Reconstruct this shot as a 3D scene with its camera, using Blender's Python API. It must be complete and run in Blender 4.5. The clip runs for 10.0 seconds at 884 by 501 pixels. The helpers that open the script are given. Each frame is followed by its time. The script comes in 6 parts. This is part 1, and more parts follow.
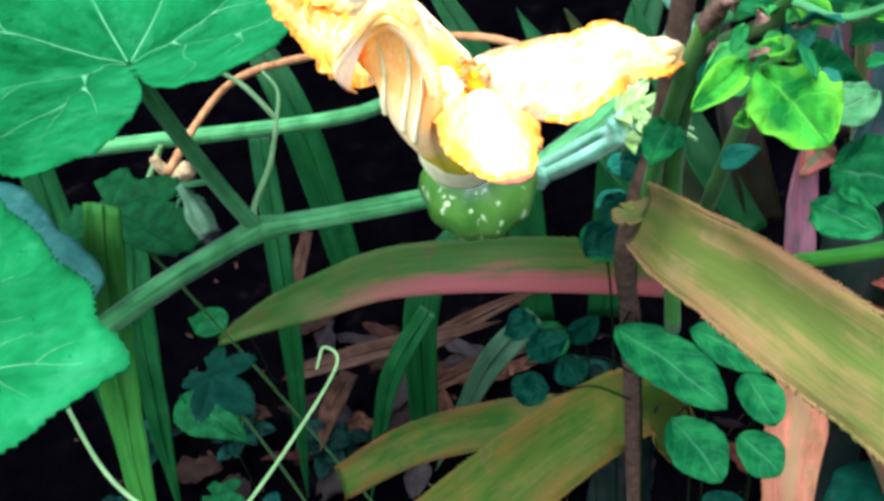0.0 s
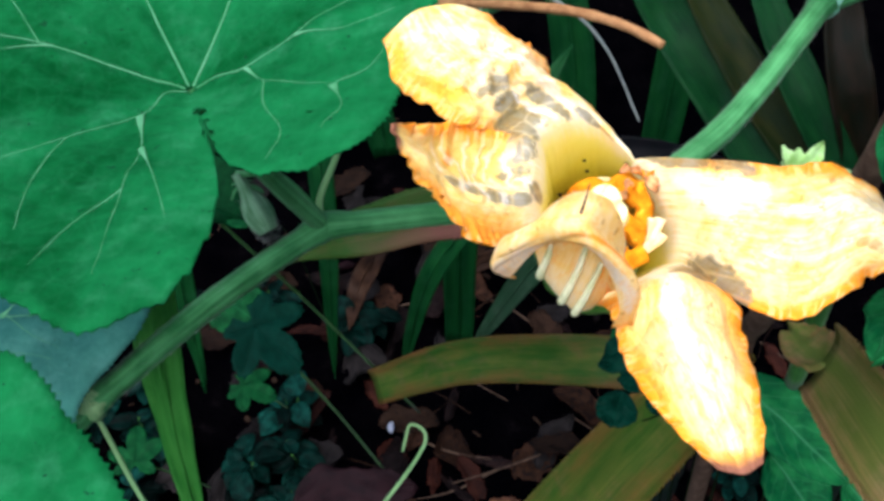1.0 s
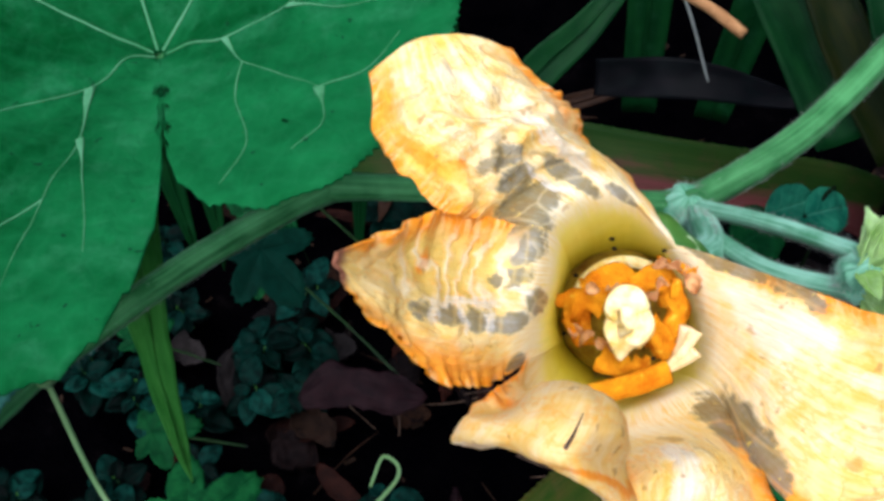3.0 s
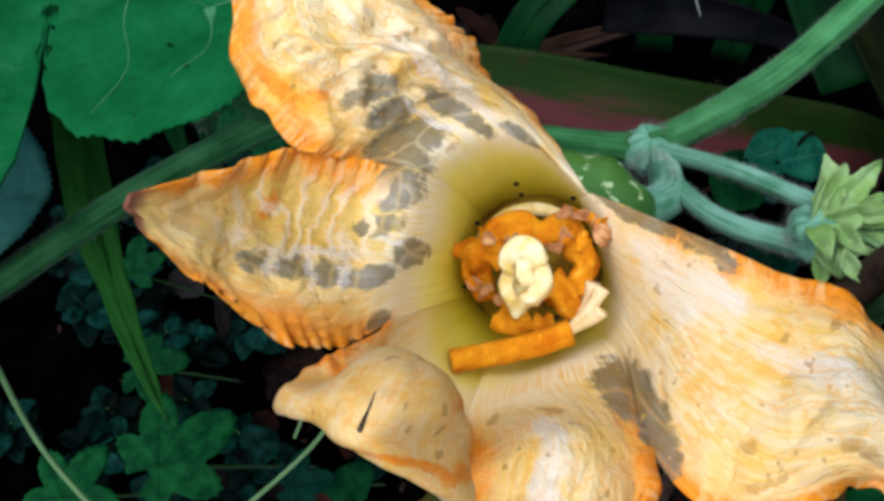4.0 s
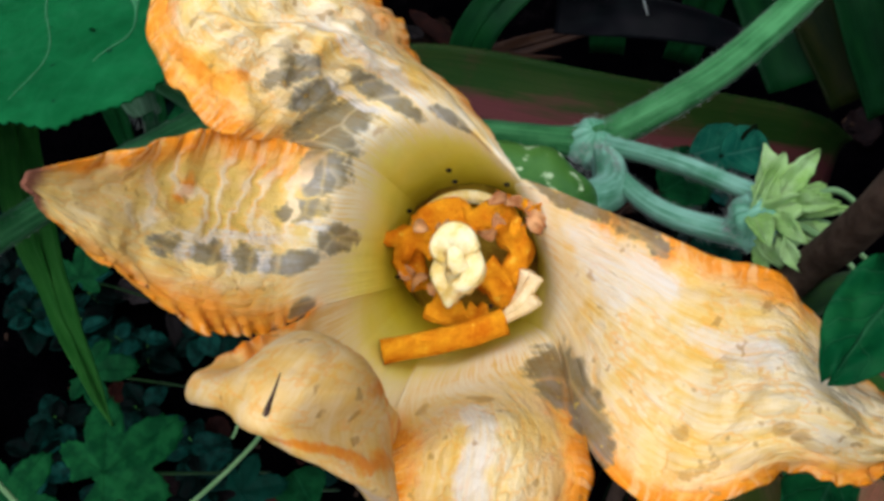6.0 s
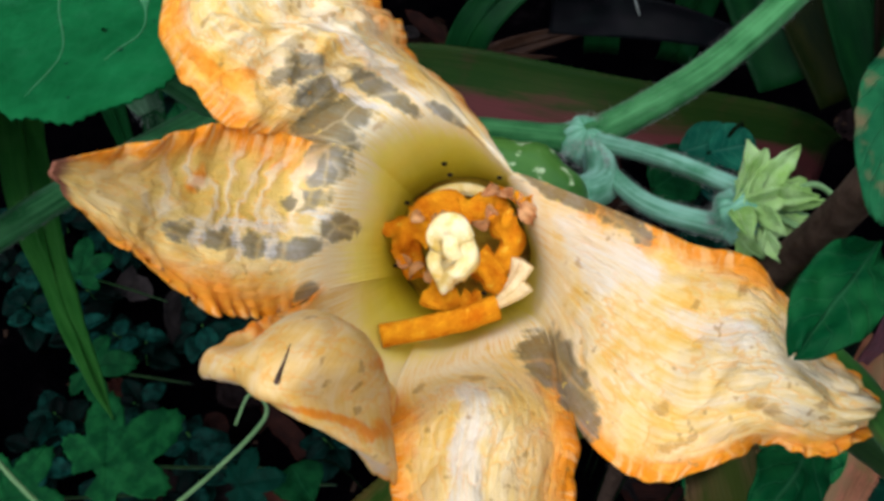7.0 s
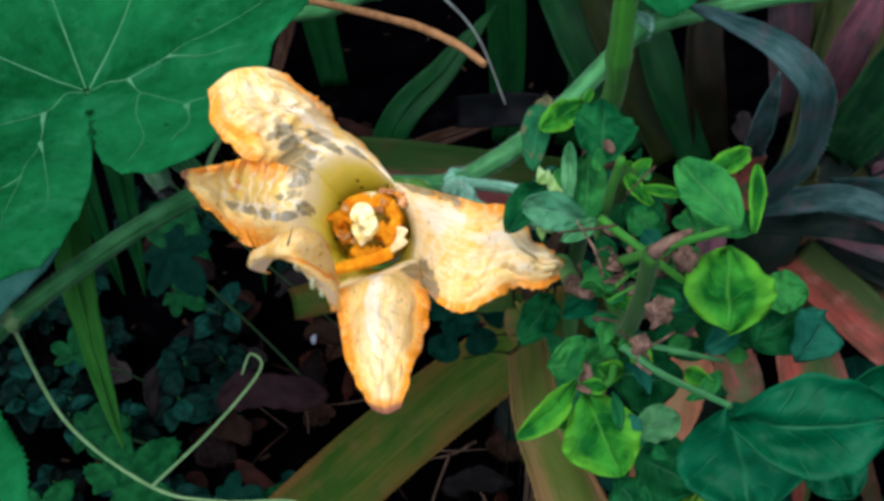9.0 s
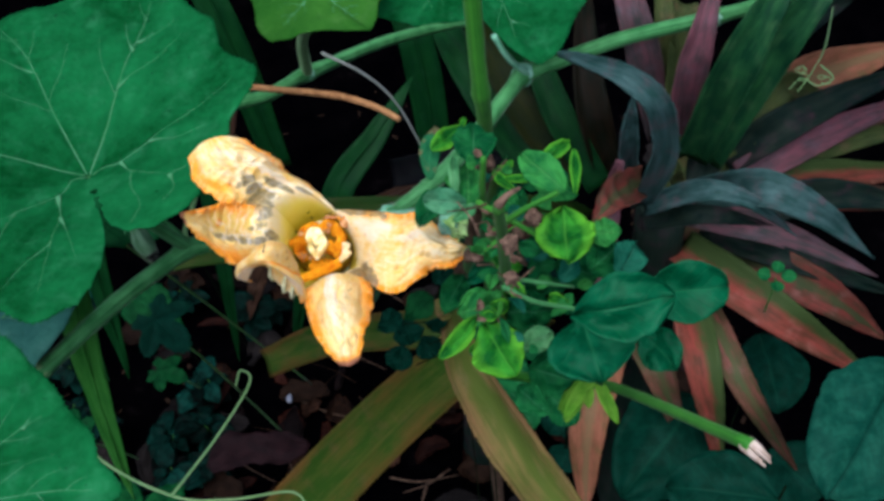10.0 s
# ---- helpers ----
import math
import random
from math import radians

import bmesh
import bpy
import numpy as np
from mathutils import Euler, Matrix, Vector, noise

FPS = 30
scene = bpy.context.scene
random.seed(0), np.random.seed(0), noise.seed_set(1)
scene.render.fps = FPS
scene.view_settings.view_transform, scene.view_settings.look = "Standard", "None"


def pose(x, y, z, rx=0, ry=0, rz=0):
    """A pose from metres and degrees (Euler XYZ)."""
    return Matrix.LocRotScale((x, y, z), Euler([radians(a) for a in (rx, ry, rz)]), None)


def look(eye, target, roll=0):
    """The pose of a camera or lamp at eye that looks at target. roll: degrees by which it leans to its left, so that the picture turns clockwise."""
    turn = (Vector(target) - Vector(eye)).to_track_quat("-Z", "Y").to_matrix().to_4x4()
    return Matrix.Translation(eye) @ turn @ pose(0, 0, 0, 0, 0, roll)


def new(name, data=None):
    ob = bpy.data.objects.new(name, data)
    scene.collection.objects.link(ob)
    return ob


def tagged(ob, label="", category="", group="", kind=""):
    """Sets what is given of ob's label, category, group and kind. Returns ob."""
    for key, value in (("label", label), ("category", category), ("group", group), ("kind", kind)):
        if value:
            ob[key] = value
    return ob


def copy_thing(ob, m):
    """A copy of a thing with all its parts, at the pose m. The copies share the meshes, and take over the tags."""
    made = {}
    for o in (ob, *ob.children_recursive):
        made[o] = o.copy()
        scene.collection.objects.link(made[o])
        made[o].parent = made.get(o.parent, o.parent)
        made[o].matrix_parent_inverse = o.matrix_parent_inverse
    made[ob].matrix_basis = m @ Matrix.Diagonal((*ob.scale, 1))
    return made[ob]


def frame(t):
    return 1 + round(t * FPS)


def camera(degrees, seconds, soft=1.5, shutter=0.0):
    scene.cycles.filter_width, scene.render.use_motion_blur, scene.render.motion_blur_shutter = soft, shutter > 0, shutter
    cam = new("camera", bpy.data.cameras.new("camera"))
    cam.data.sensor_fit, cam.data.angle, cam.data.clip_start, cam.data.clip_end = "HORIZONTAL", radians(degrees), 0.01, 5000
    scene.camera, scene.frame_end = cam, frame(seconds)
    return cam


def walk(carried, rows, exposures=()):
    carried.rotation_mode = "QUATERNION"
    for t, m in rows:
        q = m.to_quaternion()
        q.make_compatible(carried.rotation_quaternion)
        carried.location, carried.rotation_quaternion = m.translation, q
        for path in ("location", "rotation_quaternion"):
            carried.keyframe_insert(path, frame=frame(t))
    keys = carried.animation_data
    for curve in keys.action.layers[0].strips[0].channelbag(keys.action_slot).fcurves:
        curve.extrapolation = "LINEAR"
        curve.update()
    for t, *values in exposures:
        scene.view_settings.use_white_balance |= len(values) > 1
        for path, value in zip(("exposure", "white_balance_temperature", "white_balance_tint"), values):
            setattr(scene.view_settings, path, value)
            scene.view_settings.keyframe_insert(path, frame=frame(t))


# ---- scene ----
cam = camera(46.0, 10.0, soft=3.4)
PATH = [  # seconds, eye, target, roll
    (0, (0.0224, -0.3425, 1.2178), (-0.013, 0.0389, 0.8964), -8.05),
    (0.5, (-0.0042, -0.2589, 1.2357), (-0.0551, 0.0894, 0.8805), -7.97),
    (1, (-0.0217, -0.2048, 1.25), (-0.065, 0.1063, 0.861), -6.76),
    (1.5, (-0.0188, -0.1839, 1.2443), (-0.0683, 0.1209, 0.8511), -4.71),
    (2, (-0.0179, -0.1516, 1.2596), (-0.0706, 0.1151, 0.84), -6.18),
    (3.5, (-0.004, -0.106, 1.2158), (-0.0705, 0.1353, 0.783), -4.30),
    (4, (0.015, -0.0964, 1.2097), (-0.0567, 0.1269, 0.7681), -6.54),
    (4.5, (0.0187, -0.0962, 1.2053), (-0.04, 0.1318, 0.7642), -3.76),
    (5, (0.0194, -0.0956, 1.2049), (-0.0325, 0.1322, 0.7629), -2.33),
    (5.5, (0.0205, -0.0957, 1.2021), (-0.0334, 0.1339, 0.7611), -2.84),
    (7, (0.0226, -0.1037, 1.2121), (-0.0285, 0.1262, 0.7711), -2.25),
    (7.5, (0.0336, -0.1238, 1.2398), (-0.0215, 0.1156, 0.8043), -2.50),
    (8, (0.0373, -0.156, 1.2758), (-0.0012, 0.0975, 0.8465), 0.42),
    (8.5, (0.0583, -0.1946, 1.3126), (0.0102, 0.0724, 0.8926), -1.87),
    (9, (0.0633, -0.25, 1.3706), (0.0317, 0.0264, 0.9552), -1.46),
    (9.5, (0.0689, -0.3249, 1.4313), (0.0498, -0.0319, 1.0266), -3.04),
    (10, (0.0857, -0.3645, 1.4675), (0.0738, -0.0589, 1.0719), -5.70),
]
EXPOSURES = [  # seconds, stops, kelvin, tint
    (0.0, 2.02, 5950, 10), (0.5, 1.48, 6100, 10), (1.0, 1.10, 6050, 10), (1.5, 0.98, 5950, 10), (2.0, 0.73, 6050, 10), (3.5, 0.44, 6050, 10), (4.0, 0.14, 6050, 10),
    (5.5, 0.06, 6100, 10), (7.5, 0.16, 6200, 10), (8.5, 0.36, 6150, 10), (10.0, 0.42, 6050, 10),
]
walk(cam, [(t, look(eye, target, roll)) for t, eye, target, roll in PATH], EXPOSURES)

# ---- sky and light: a bright overcast sky, softly from above ----
world = bpy.data.worlds.new("overcast_sky")
scene.world = world
world.use_nodes = True
wn, wl = world.node_tree.nodes, world.node_tree.links
sky = wn.new("ShaderNodeTexSky")
sky.sky_type, sky.sun_disc = "NISHITA", False
sky.sun_elevation, sky.sun_rotation = radians(82), radians(170)
sky.air_density, sky.dust_density = 1.0, 4.0
wn["Background"].inputs["Strength"].default_value = 0.11
wl.new(sky.outputs[0], wn["Background"].inputs["Color"])
sun = new("sun", bpy.data.lights.new("sun", "SUN"))
sun.data.energy, sun.data.angle, sun.data.color = 4.0, radians(85), (0.90, 0.90, 1.0)
sun.matrix_world = look((-0.30, -0.62, 1.50), (0, 0, 0))


# ---- materials ----
def mat_new(name):
    m = bpy.data.materials.new(name)
    m.use_nodes = True
    return m, m.node_tree.nodes, m.node_tree.links, m.node_tree.nodes["Principled BSDF"]


def ramp(n, stops, interp="LINEAR"):
    r = n.new("ShaderNodeValToRGB")
    r.color_ramp.interpolation = interp
    els = r.color_ramp.elements
    while len(els) < len(stops):
        els.new(0.5)
    for e, (p, c) in zip(els, stops):
        e.position = p
        e.color = (*c, 1) if len(c) == 3 else c
    return r


def noise_node(n, l, vec, scale, detail=4.0, rough=0.55):
    t = n.new("ShaderNodeTexNoise")
    t.inputs["Scale"].default_value, t.inputs["Detail"].default_value = scale, detail
    t.inputs["Roughness"].default_value = rough
    if vec:
        l.new(vec, t.inputs["Vector"])
    return t


def mixc(n, l, fac, a, b, mode="MIX"):
    m = n.new("ShaderNodeMix")
    m.data_type, m.blend_type = "RGBA", mode
    for sock, v in ((m.inputs[0], fac), (m.inputs[6], a), (m.inputs[7], b)):
        if isinstance(v, (int, float)):
            sock.default_value = v
        elif isinstance(v, tuple):
            sock.default_value = (*v, 1)
        else:
            l.new(v, sock)
    return m.outputs[2]


def math_node(n, l, op, a, b=0.0, c=0.0):
    m = n.new("ShaderNodeMath")
    m.operation = op
    for i, v in enumerate((a, b, c)):
        if isinstance(v, (int, float)):
            m.inputs[i].default_value = v
        else:
            l.new(v, m.inputs[i])
    return m.outputs[0]


def bump(n, l, height, bsdf, strength=0.3, dist=0.001):
    b = n.new("ShaderNodeBump")
    b.inputs["Strength"].default_value, b.inputs["Distance"].default_value = strength, dist
    l.new(height, b.inputs["Height"])
    l.new(b.outputs[0], bsdf.inputs["Normal"])


def thin(n, l, bsdf, colour, share):
    """Lets part of the light through a thin blade."""
    tr = n.new("ShaderNodeBsdfTranslucent")
    if isinstance(colour, tuple):
        tr.inputs[0].default_value = (*colour, 1)
    else:
        l.new(colour, tr.inputs[0])
    mx = n.new("ShaderNodeMixShader")
    if isinstance(share, float):
        mx.inputs[0].default_value = share
    else:
        l.new(share, mx.inputs[0])
    l.new(bsdf.outputs[0], mx.inputs[1])
    l.new(tr.outputs[0], mx.inputs[2])
    l.new(mx.outputs[0], n["Material Output"].inputs["Surface"])


def coords(n):
    return n.new("ShaderNodeTexCoord").outputs["Object"]


def uv_split(n, l):
    u = n.new("ShaderNodeUVMap").outputs[0]
    s = n.new("ShaderNodeSeparateXYZ")
    l.new(u, s.inputs[0])
    return u, s.outputs[0], s.outputs[1]


def scaled(n, l, vec, sx, sy, sz=1.0):
    m = n.new("ShaderNodeMapping")
    m.inputs["Scale"].default_value = (sx, sy, sz)
    l.new(vec, m.inputs["Vector"])
    return m.outputs[0]


def mottled(name, c1, c2, scale, rough=0.6, bump_s=0.3, detail=5, spots=None, sss=0.0, spec=0.04, bdist=0.001, vary=0.0):
    """Plain organic surface with two colours at two scales."""
    m, n, l, b = mat_new(name)
    v = coords(n)
    big, fine = noise_node(n, l, v, scale, detail), noise_node(n, l, v, scale * 7, 3)
    f = math_node(n, l, "ADD", math_node(n, l, "MULTIPLY", big.outputs[0], 0.75), math_node(n, l, "MULTIPLY", fine.outputs[0], 0.25))
    r = ramp(n, [(0.36, c1), (0.64, c2)])
    l.new(f, r.inputs[0])
    col = r.outputs[0]
    if spots:
        sc, lo, c3 = spots
        sp = noise_node(n, l, v, sc, 2)
        rr = ramp(n, [(lo, (0, 0, 0)), (lo + 0.05, (1, 1, 1))])
        l.new(sp.outputs[0], rr.inputs[0])
        col = mixc(n, l, rr.outputs[0], col, c3)
    if vary:  # each piece a little lighter or darker
        vr = ramp(n, [(0.0, (1 - vary,) * 3), (0.7, (1.0,) * 3), (1.0, (1 + 1.6 * vary,) * 3)])
        l.new(n.new("ShaderNodeObjectInfo").outputs["Random"], vr.inputs[0])
        col = mixc(n, l, 1.0, col, vr.outputs[0], "MULTIPLY")
    l.new(col, b.inputs["Base Color"])
    b.inputs["Roughness"].default_value = rough
    b.inputs["Specular IOR Level"].default_value = spec
    if sss:
        b.inputs["Subsurface Weight"].default_value = sss
        b.inputs["Subsurface Radius"].default_value = (0.004, 0.003, 0.001)
        b.inputs["Subsurface Scale"].default_value = 1.0
    bump(n, l, fine.outputs[0], b, bump_s, bdist)
    return m


def petal_material(name, windows, orange_zones=(), white_zones=(), bruises=(), rim=0.72, crease=0.6, tip=True, pucker=None, warm=0.0, pleat=1.0, share=0.24, throat=1.0):
    """Withering squash petal: uv.x runs from the tube's foot to the tip, uv.y across.
    windows: sodden glassy blotches, then orange and whitish tints and bruises, each as (u, v, length, width)."""
    m, n, l, b = mat_new(name)
    uv, u, v = uv_split(n, l)
    ob = coords(n)
    op = lambda o, x, y=0.0: math_node(n, l, o, x, y)

    def step(value, *stops):
        r = ramp(n, [(p, (c, c, c)) for p, c in stops])
        l.new(value, r.inputs[0])
        return r.outputs[0]

    edge = op("MULTIPLY", op("ABSOLUTE", op("SUBTRACT", v, 0.5)), 2.0)
    bend = mixc(n, l, 0.05, uv, noise_node(n, l, scaled(n, l, uv, 6.0, 5.0), 1.0, 3).outputs["Color"])
    streak = noise_node(n, l, scaled(n, l, bend, 3.5, 24.0), 1.0, 5, 0.6).outputs[0]
    fringe = noise_node(n, l, scaled(n, l, bend, 9.0, 80.0), 1.0, 4, 0.65).outputs[0]
    blot = noise_node(n, l, ob, 60.0, 5, 0.6).outputs[0]
    small = noise_node(n, l, ob, 210.0, 4, 0.6).outputs[0]
    fine = noise_node(n, l, ob, 600.0, 3).outputs[0]
    ut = op("MULTIPLY", u, throat)
    past = step(ut, (0.30, 0), (0.46, 1))
    rag = op("SUBTRACT", op("ADD", op("MULTIPLY", noise_node(n, l, ob, 190.0, 5, 0.7).outputs[0], 0.6), op("MULTIPLY", fringe, 0.4)), 0.5)

    shift = n.new("ShaderNodeSeparateXYZ")
    l.new(noise_node(n, l, ob, 110.0, 4, 0.65).outputs["Color"], shift.inputs[0])
    uw = op("ADD", u, op("MULTIPLY", op("SUBTRACT", shift.outputs[0], 0.5), 0.11))
    vw = op("ADD", v, op("MULTIPLY", op("SUBTRACT", shift.outputs[1], 0.5), 0.20))

    def zone(spots, ragged, lo, hi):
        best = None
        for pu, pv, ru, rv in spots:
            du, dv = op("DIVIDE", op("SUBTRACT", uw, pu), ru), op("DIVIDE", op("SUBTRACT", vw, pv), rv)
            k = op("SUBTRACT", 1.0, op("ADD", op("MULTIPLY", du, du), op("MULTIPLY", dv, dv)))
            best = k if best is None else op("MAXIMUM", best, k)
        return step(op("SUBTRACT", best, op("MULTIPLY", rag, ragged)), (lo, 0), (hi, 1))

    # cream blade, clouded with warmer and paler parts, and fine lengthwise fibres
    base = ramp(n, [(0.36, (0.85, 0.45, 0.05)), (0.43, (0.87, 0.59, 0.16)), (0.50, (0.89, 0.71, 0.36)), (0.60, (0.90, 0.81, 0.60))])
    l.new(op("ADD", op("MULTIPLY", streak, 0.35), op("ADD", op("MULTIPLY", blot, 0.45), op("MULTIPLY", small, 0.20))), base.inputs[0])
    col = mixc(n, l, warm, base.outputs[0], (0.87, 0.61, 0.17)) if warm else base.outputs[0]
    # the throat is a clear yellow, which frays into the blade in fine threads
    wob = op("ADD", op("ADD", ut, op("MULTIPLY", rag, 0.10)), op("MULTIPLY", op("SUBTRACT", fringe, 0.5), 0.16))
    yel = ramp(n, [(0.0, (0.72, 0.56, 0.02)), (0.07, (0.86, 0.73, 0.05)), (0.13, (0.90, 0.79, 0.13)), (0.20, (0.91, 0.81, 0.30))])
    l.new(op("ADD", ut, op("MULTIPLY", op("SUBTRACT", blot, 0.5), 0.16)), yel.inputs[0])
    col = mixc(n, l, step(wob, (0.16, 1), (0.25, 0)), col, yel.outputs[0])
    band = step(ut, (0.16, 0), (0.22, 1), (0.30, 1), (0.40, 0))
    col = mixc(n, l, op("MULTIPLY", op("MULTIPLY", band, step(fringe, (0.44, 0), (0.54, 1))), 0.7), col, (0.97, 0.90, 0.66))
    # orange margin with crinkles across it
    crin = noise_node(n, l, scaled(n, l, bend, 60.0 * pleat, 4.0), 1.0, 4, 0.6).outputs[0]
    em = step(op("ADD", edge, op("ADD", op("MULTIPLY", op("SUBTRACT", blot, 0.5), 0.55), op("MULTIPLY", op("SUBTRACT", small, 0.5), 0.5))), (rim - 0.04, 0), (rim + 0.14, 1))
    deep = (0.88, 0.29, 0.005)
    gold = step(op("ADD", edge, op("ADD", op("MULTIPLY", op("SUBTRACT", blot, 0.5), 1.1), op("MULTIPLY", op("SUBTRACT", streak, 0.5), 0.5))), (rim - 0.35, 0), (rim + 0.2, 1))
    col = mixc(n, l, op("MULTIPLY", op("MULTIPLY", gold, past), 0.6), col, (0.88, 0.46, 0.07))
    col = mixc(n, l, op("MULTIPLY", op("MULTIPLY", em, past), 0.9), col, deep)
    if orange_zones:
        col = mixc(n, l, op("MULTIPLY", zone(orange_zones, 2.2, 0.0, 0.8), 0.85), col, deep)
    near = op("MULTIPLY", step(edge, (0.74, 0), (0.97, 1)), past)
    col = mixc(n, l, op("MULTIPLY", op("MULTIPLY", step(crin, (0.50, 0), (0.60, 1)), near), 0.5), col, (0.92, 0.70, 0.34))
    # deep creases hold more orange
    crk = noise_node(n, l, scaled(n, l, bend, 9.0, 6.0), 1.0, 4, 0.6).outputs[0]
    ridge = op("MULTIPLY", op("ABSOLUTE", op("SUBTRACT", crk, 0.5)), 4.0)
    col = mixc(n, l, op("MULTIPLY", op("MULTIPLY", step(ridge, (0.0, 1), (0.12, 0)), past), 0.55), col, (0.92, 0.46, 0.05))
    crest = None
    wave_h = 0.0
    if pucker:  # pale wavy threads over ochre hollows
        freq, v0, v1, v2, v3 = pucker
        wv = n.new("ShaderNodeTexWave")
        wv.inputs["Scale"].default_value, wv.inputs["Distortion"].default_value = 1.0, 14.0
        wv.inputs["Detail"].default_value, wv.inputs["Detail Scale"].default_value = 2.0, 1.2
        l.new(scaled(n, l, mixc(n, l, 0.16, uv, noise_node(n, l, ob, 85.0, 3).outputs["Color"]), freq, freq * 0.5), wv.inputs["Vector"])
        field = op("MULTIPLY", step(v, (v0, 0), (v1, 1), (v2, 1), (v3, 0)), step(u, (0.20, 0), (0.28, 1), (0.70, 1), (0.86, 0)))
        wave_h = op("MULTIPLY", wv.outputs[1], field)
        col = mixc(n, l, op("MULTIPLY", op("MULTIPLY", step(wv.outputs[1], (0.15, 1), (0.55, 0)), field), 0.6), col, (0.74, 0.52, 0.10))
        crest = op("MULTIPLY", step(wv.outputs[1], (0.72, 0), (0.93, 1)), field)
        col = mixc(n, l, op("MULTIPLY", crest, 0.5), col, (0.92, 0.84, 0.62))
    rough = 0.5
    if windows:
        wet = zone(windows, 2.2, -0.02, 0.42)
        cell = n.new("ShaderNodeTexVoronoi")
        cell.feature = "DISTANCE_TO_EDGE"
        cell.inputs["Scale"].default_value = 1.0
        l.new(scaled(n, l, bend, 7.0, 4.5), cell.inputs["Vector"])
        wet = op("MULTIPLY", wet, step(cell.outputs["Distance"], (0.010, 0.7), (0.05, 1)))
        if crest:
            wet = op("MULTIPLY", wet, op("SUBTRACT", 1.0, op("MULTIPLY", crest, 0.9)))
        # the ramp's pale bluish end paints wet highlights on the blotches
        wc = ramp(n, [(0.36, (0.17, 0.10, 0.025)), (0.47, (0.19, 0.155, 0.075)), (0.58, (0.25, 0.245, 0.20)), (0.70, (0.48, 0.50, 0.54))])
        l.new(op("ADD", op("MULTIPLY", noise_node(n, l, ob, 70.0, 5, 0.6).outputs[0], 0.8), op("MULTIPLY", fringe, 0.2)), wc.inputs[0])
        wcol = mixc(n, l, op("MULTIPLY", step(noise_node(n, l, ob, 520.0, 2).outputs[0], (0.68, 0), (0.73, 1)), 0.7), wc.outputs[0], (0.85, 0.66, 0.10))
        col = mixc(n, l, op("MULTIPLY", wet, 0.86), col, wcol)
        rough = step(wet, (0.0, 0.5), (0.6, 0.28))
    if white_zones:
        wz = op("MULTIPLY", zone(white_zones, 2.4, 0.0, 0.6), step(fringe, (0.36, 0.25), (0.56, 1)))
        col = mixc(n, l, op("MULTIPLY", wz, 0.65), col, (0.82, 0.79, 0.72))
    if bruises:
        col = mixc(n, l, op("MULTIPLY", zone(bruises, 3.4, 0.05, 0.75), 0.6), col, (0.50, 0.27, 0.06))
    speck = op("MULTIPLY", step(noise_node(n, l, ob, 260.0, 2).outputs[0], (0.665, 0), (0.71, 1)), past)
    col = mixc(n, l, op("MULTIPLY", speck, 0.6), col, (0.45, 0.24, 0.06))
    fib = noise_node(n, l, scaled(n, l, bend, 22.0, 120.0), 1.0, 3, 0.6).outputs[0]
    fr = ramp(n, [(0.32, (0.95, 0.90, 0.78)), (0.52, (1, 1, 1))])
    l.new(fib, fr.inputs[0])
    col = mixc(n, l, past, col, fr.outputs[0], "MULTIPLY")
    if tip:
        col = mixc(n, l, step(op("ADD", u, op("MULTIPLY", rag, 0.05)), (0.955, 0), (0.985, 1)), col, (0.28, 0.11, 0.06))
    l.new(col, b.inputs["Base Color"])
    if isinstance(rough, float):
        b.inputs["Roughness"].default_value = rough
    else:
        l.new(rough, b.inputs["Roughness"])
    b.inputs["Specular IOR Level"].default_value = 0.12
    rl = op("MULTIPLY", op("MINIMUM", ridge, 0.6), past)
    h = op("ADD", op("ADD", op("MULTIPLY", op("MULTIPLY", streak, op("ADD", 0.1, past)), 0.26), op("MULTIPLY", fine, 0.12)), op("ADD", op("MULTIPLY", small, 0.5), op("MULTIPLY", rl, 0.9)))
    h = op("ADD", h, op("MULTIPLY", wave_h, 0.4)) if pucker else h
    h = op("ADD", h, op("ADD", op("MULTIPLY", fib, 0.12), op("MULTIPLY", op("MULTIPLY", crin, near), 1.5)))
    bump(n, l, h, b, crease, 0.0014)
    thin(n, l, b, col, op("ADD", share, op("MULTIPLY", op("SUBTRACT", 1.0, past), -0.14)))
    return m


def strap_material(name, main, second, third, mix=0.5, stripe=None, core=None, fade=(0.45, 0.72), edge=None):
    """Pineapple leaf: fine lengthwise streaks, colour patches along the blade."""
    m, n, l, b = mat_new(name)
    uv, u, v = uv_split(n, l)
    ob = coords(n)
    streak = noise_node(n, l, scaled(n, l, uv, 2.5, 26.0), 1.0, 6, 0.7)
    patch = noise_node(n, l, scaled(n, l, uv, 6.0, 2.6), 1.0, 6, 0.65)
    blot = noise_node(n, l, ob, 60.0, 5)
    r1 = ramp(n, [(mix - 0.09, main), (mix + 0.09, second)])
    l.new(math_node(n, l, "ADD", math_node(n, l, "MULTIPLY", patch.outputs[0], 0.75), math_node(n, l, "MULTIPLY", streak.outputs[0], 0.25)), r1.inputs[0])
    r2 = ramp(n, [(0.52, (0, 0, 0)), (0.75, (1, 1, 1))])
    l.new(math_node(n, l, "ADD", math_node(n, l, "MULTIPLY", blot.outputs[0], 0.6), math_node(n, l, "MULTIPLY", streak.outputs[0], 0.4)), r2.inputs[0])
    col = mixc(n, l, r2.outputs[0], r1.outputs[0], third)
    if stripe:  # one half of the blade reddened, fading towards the tip
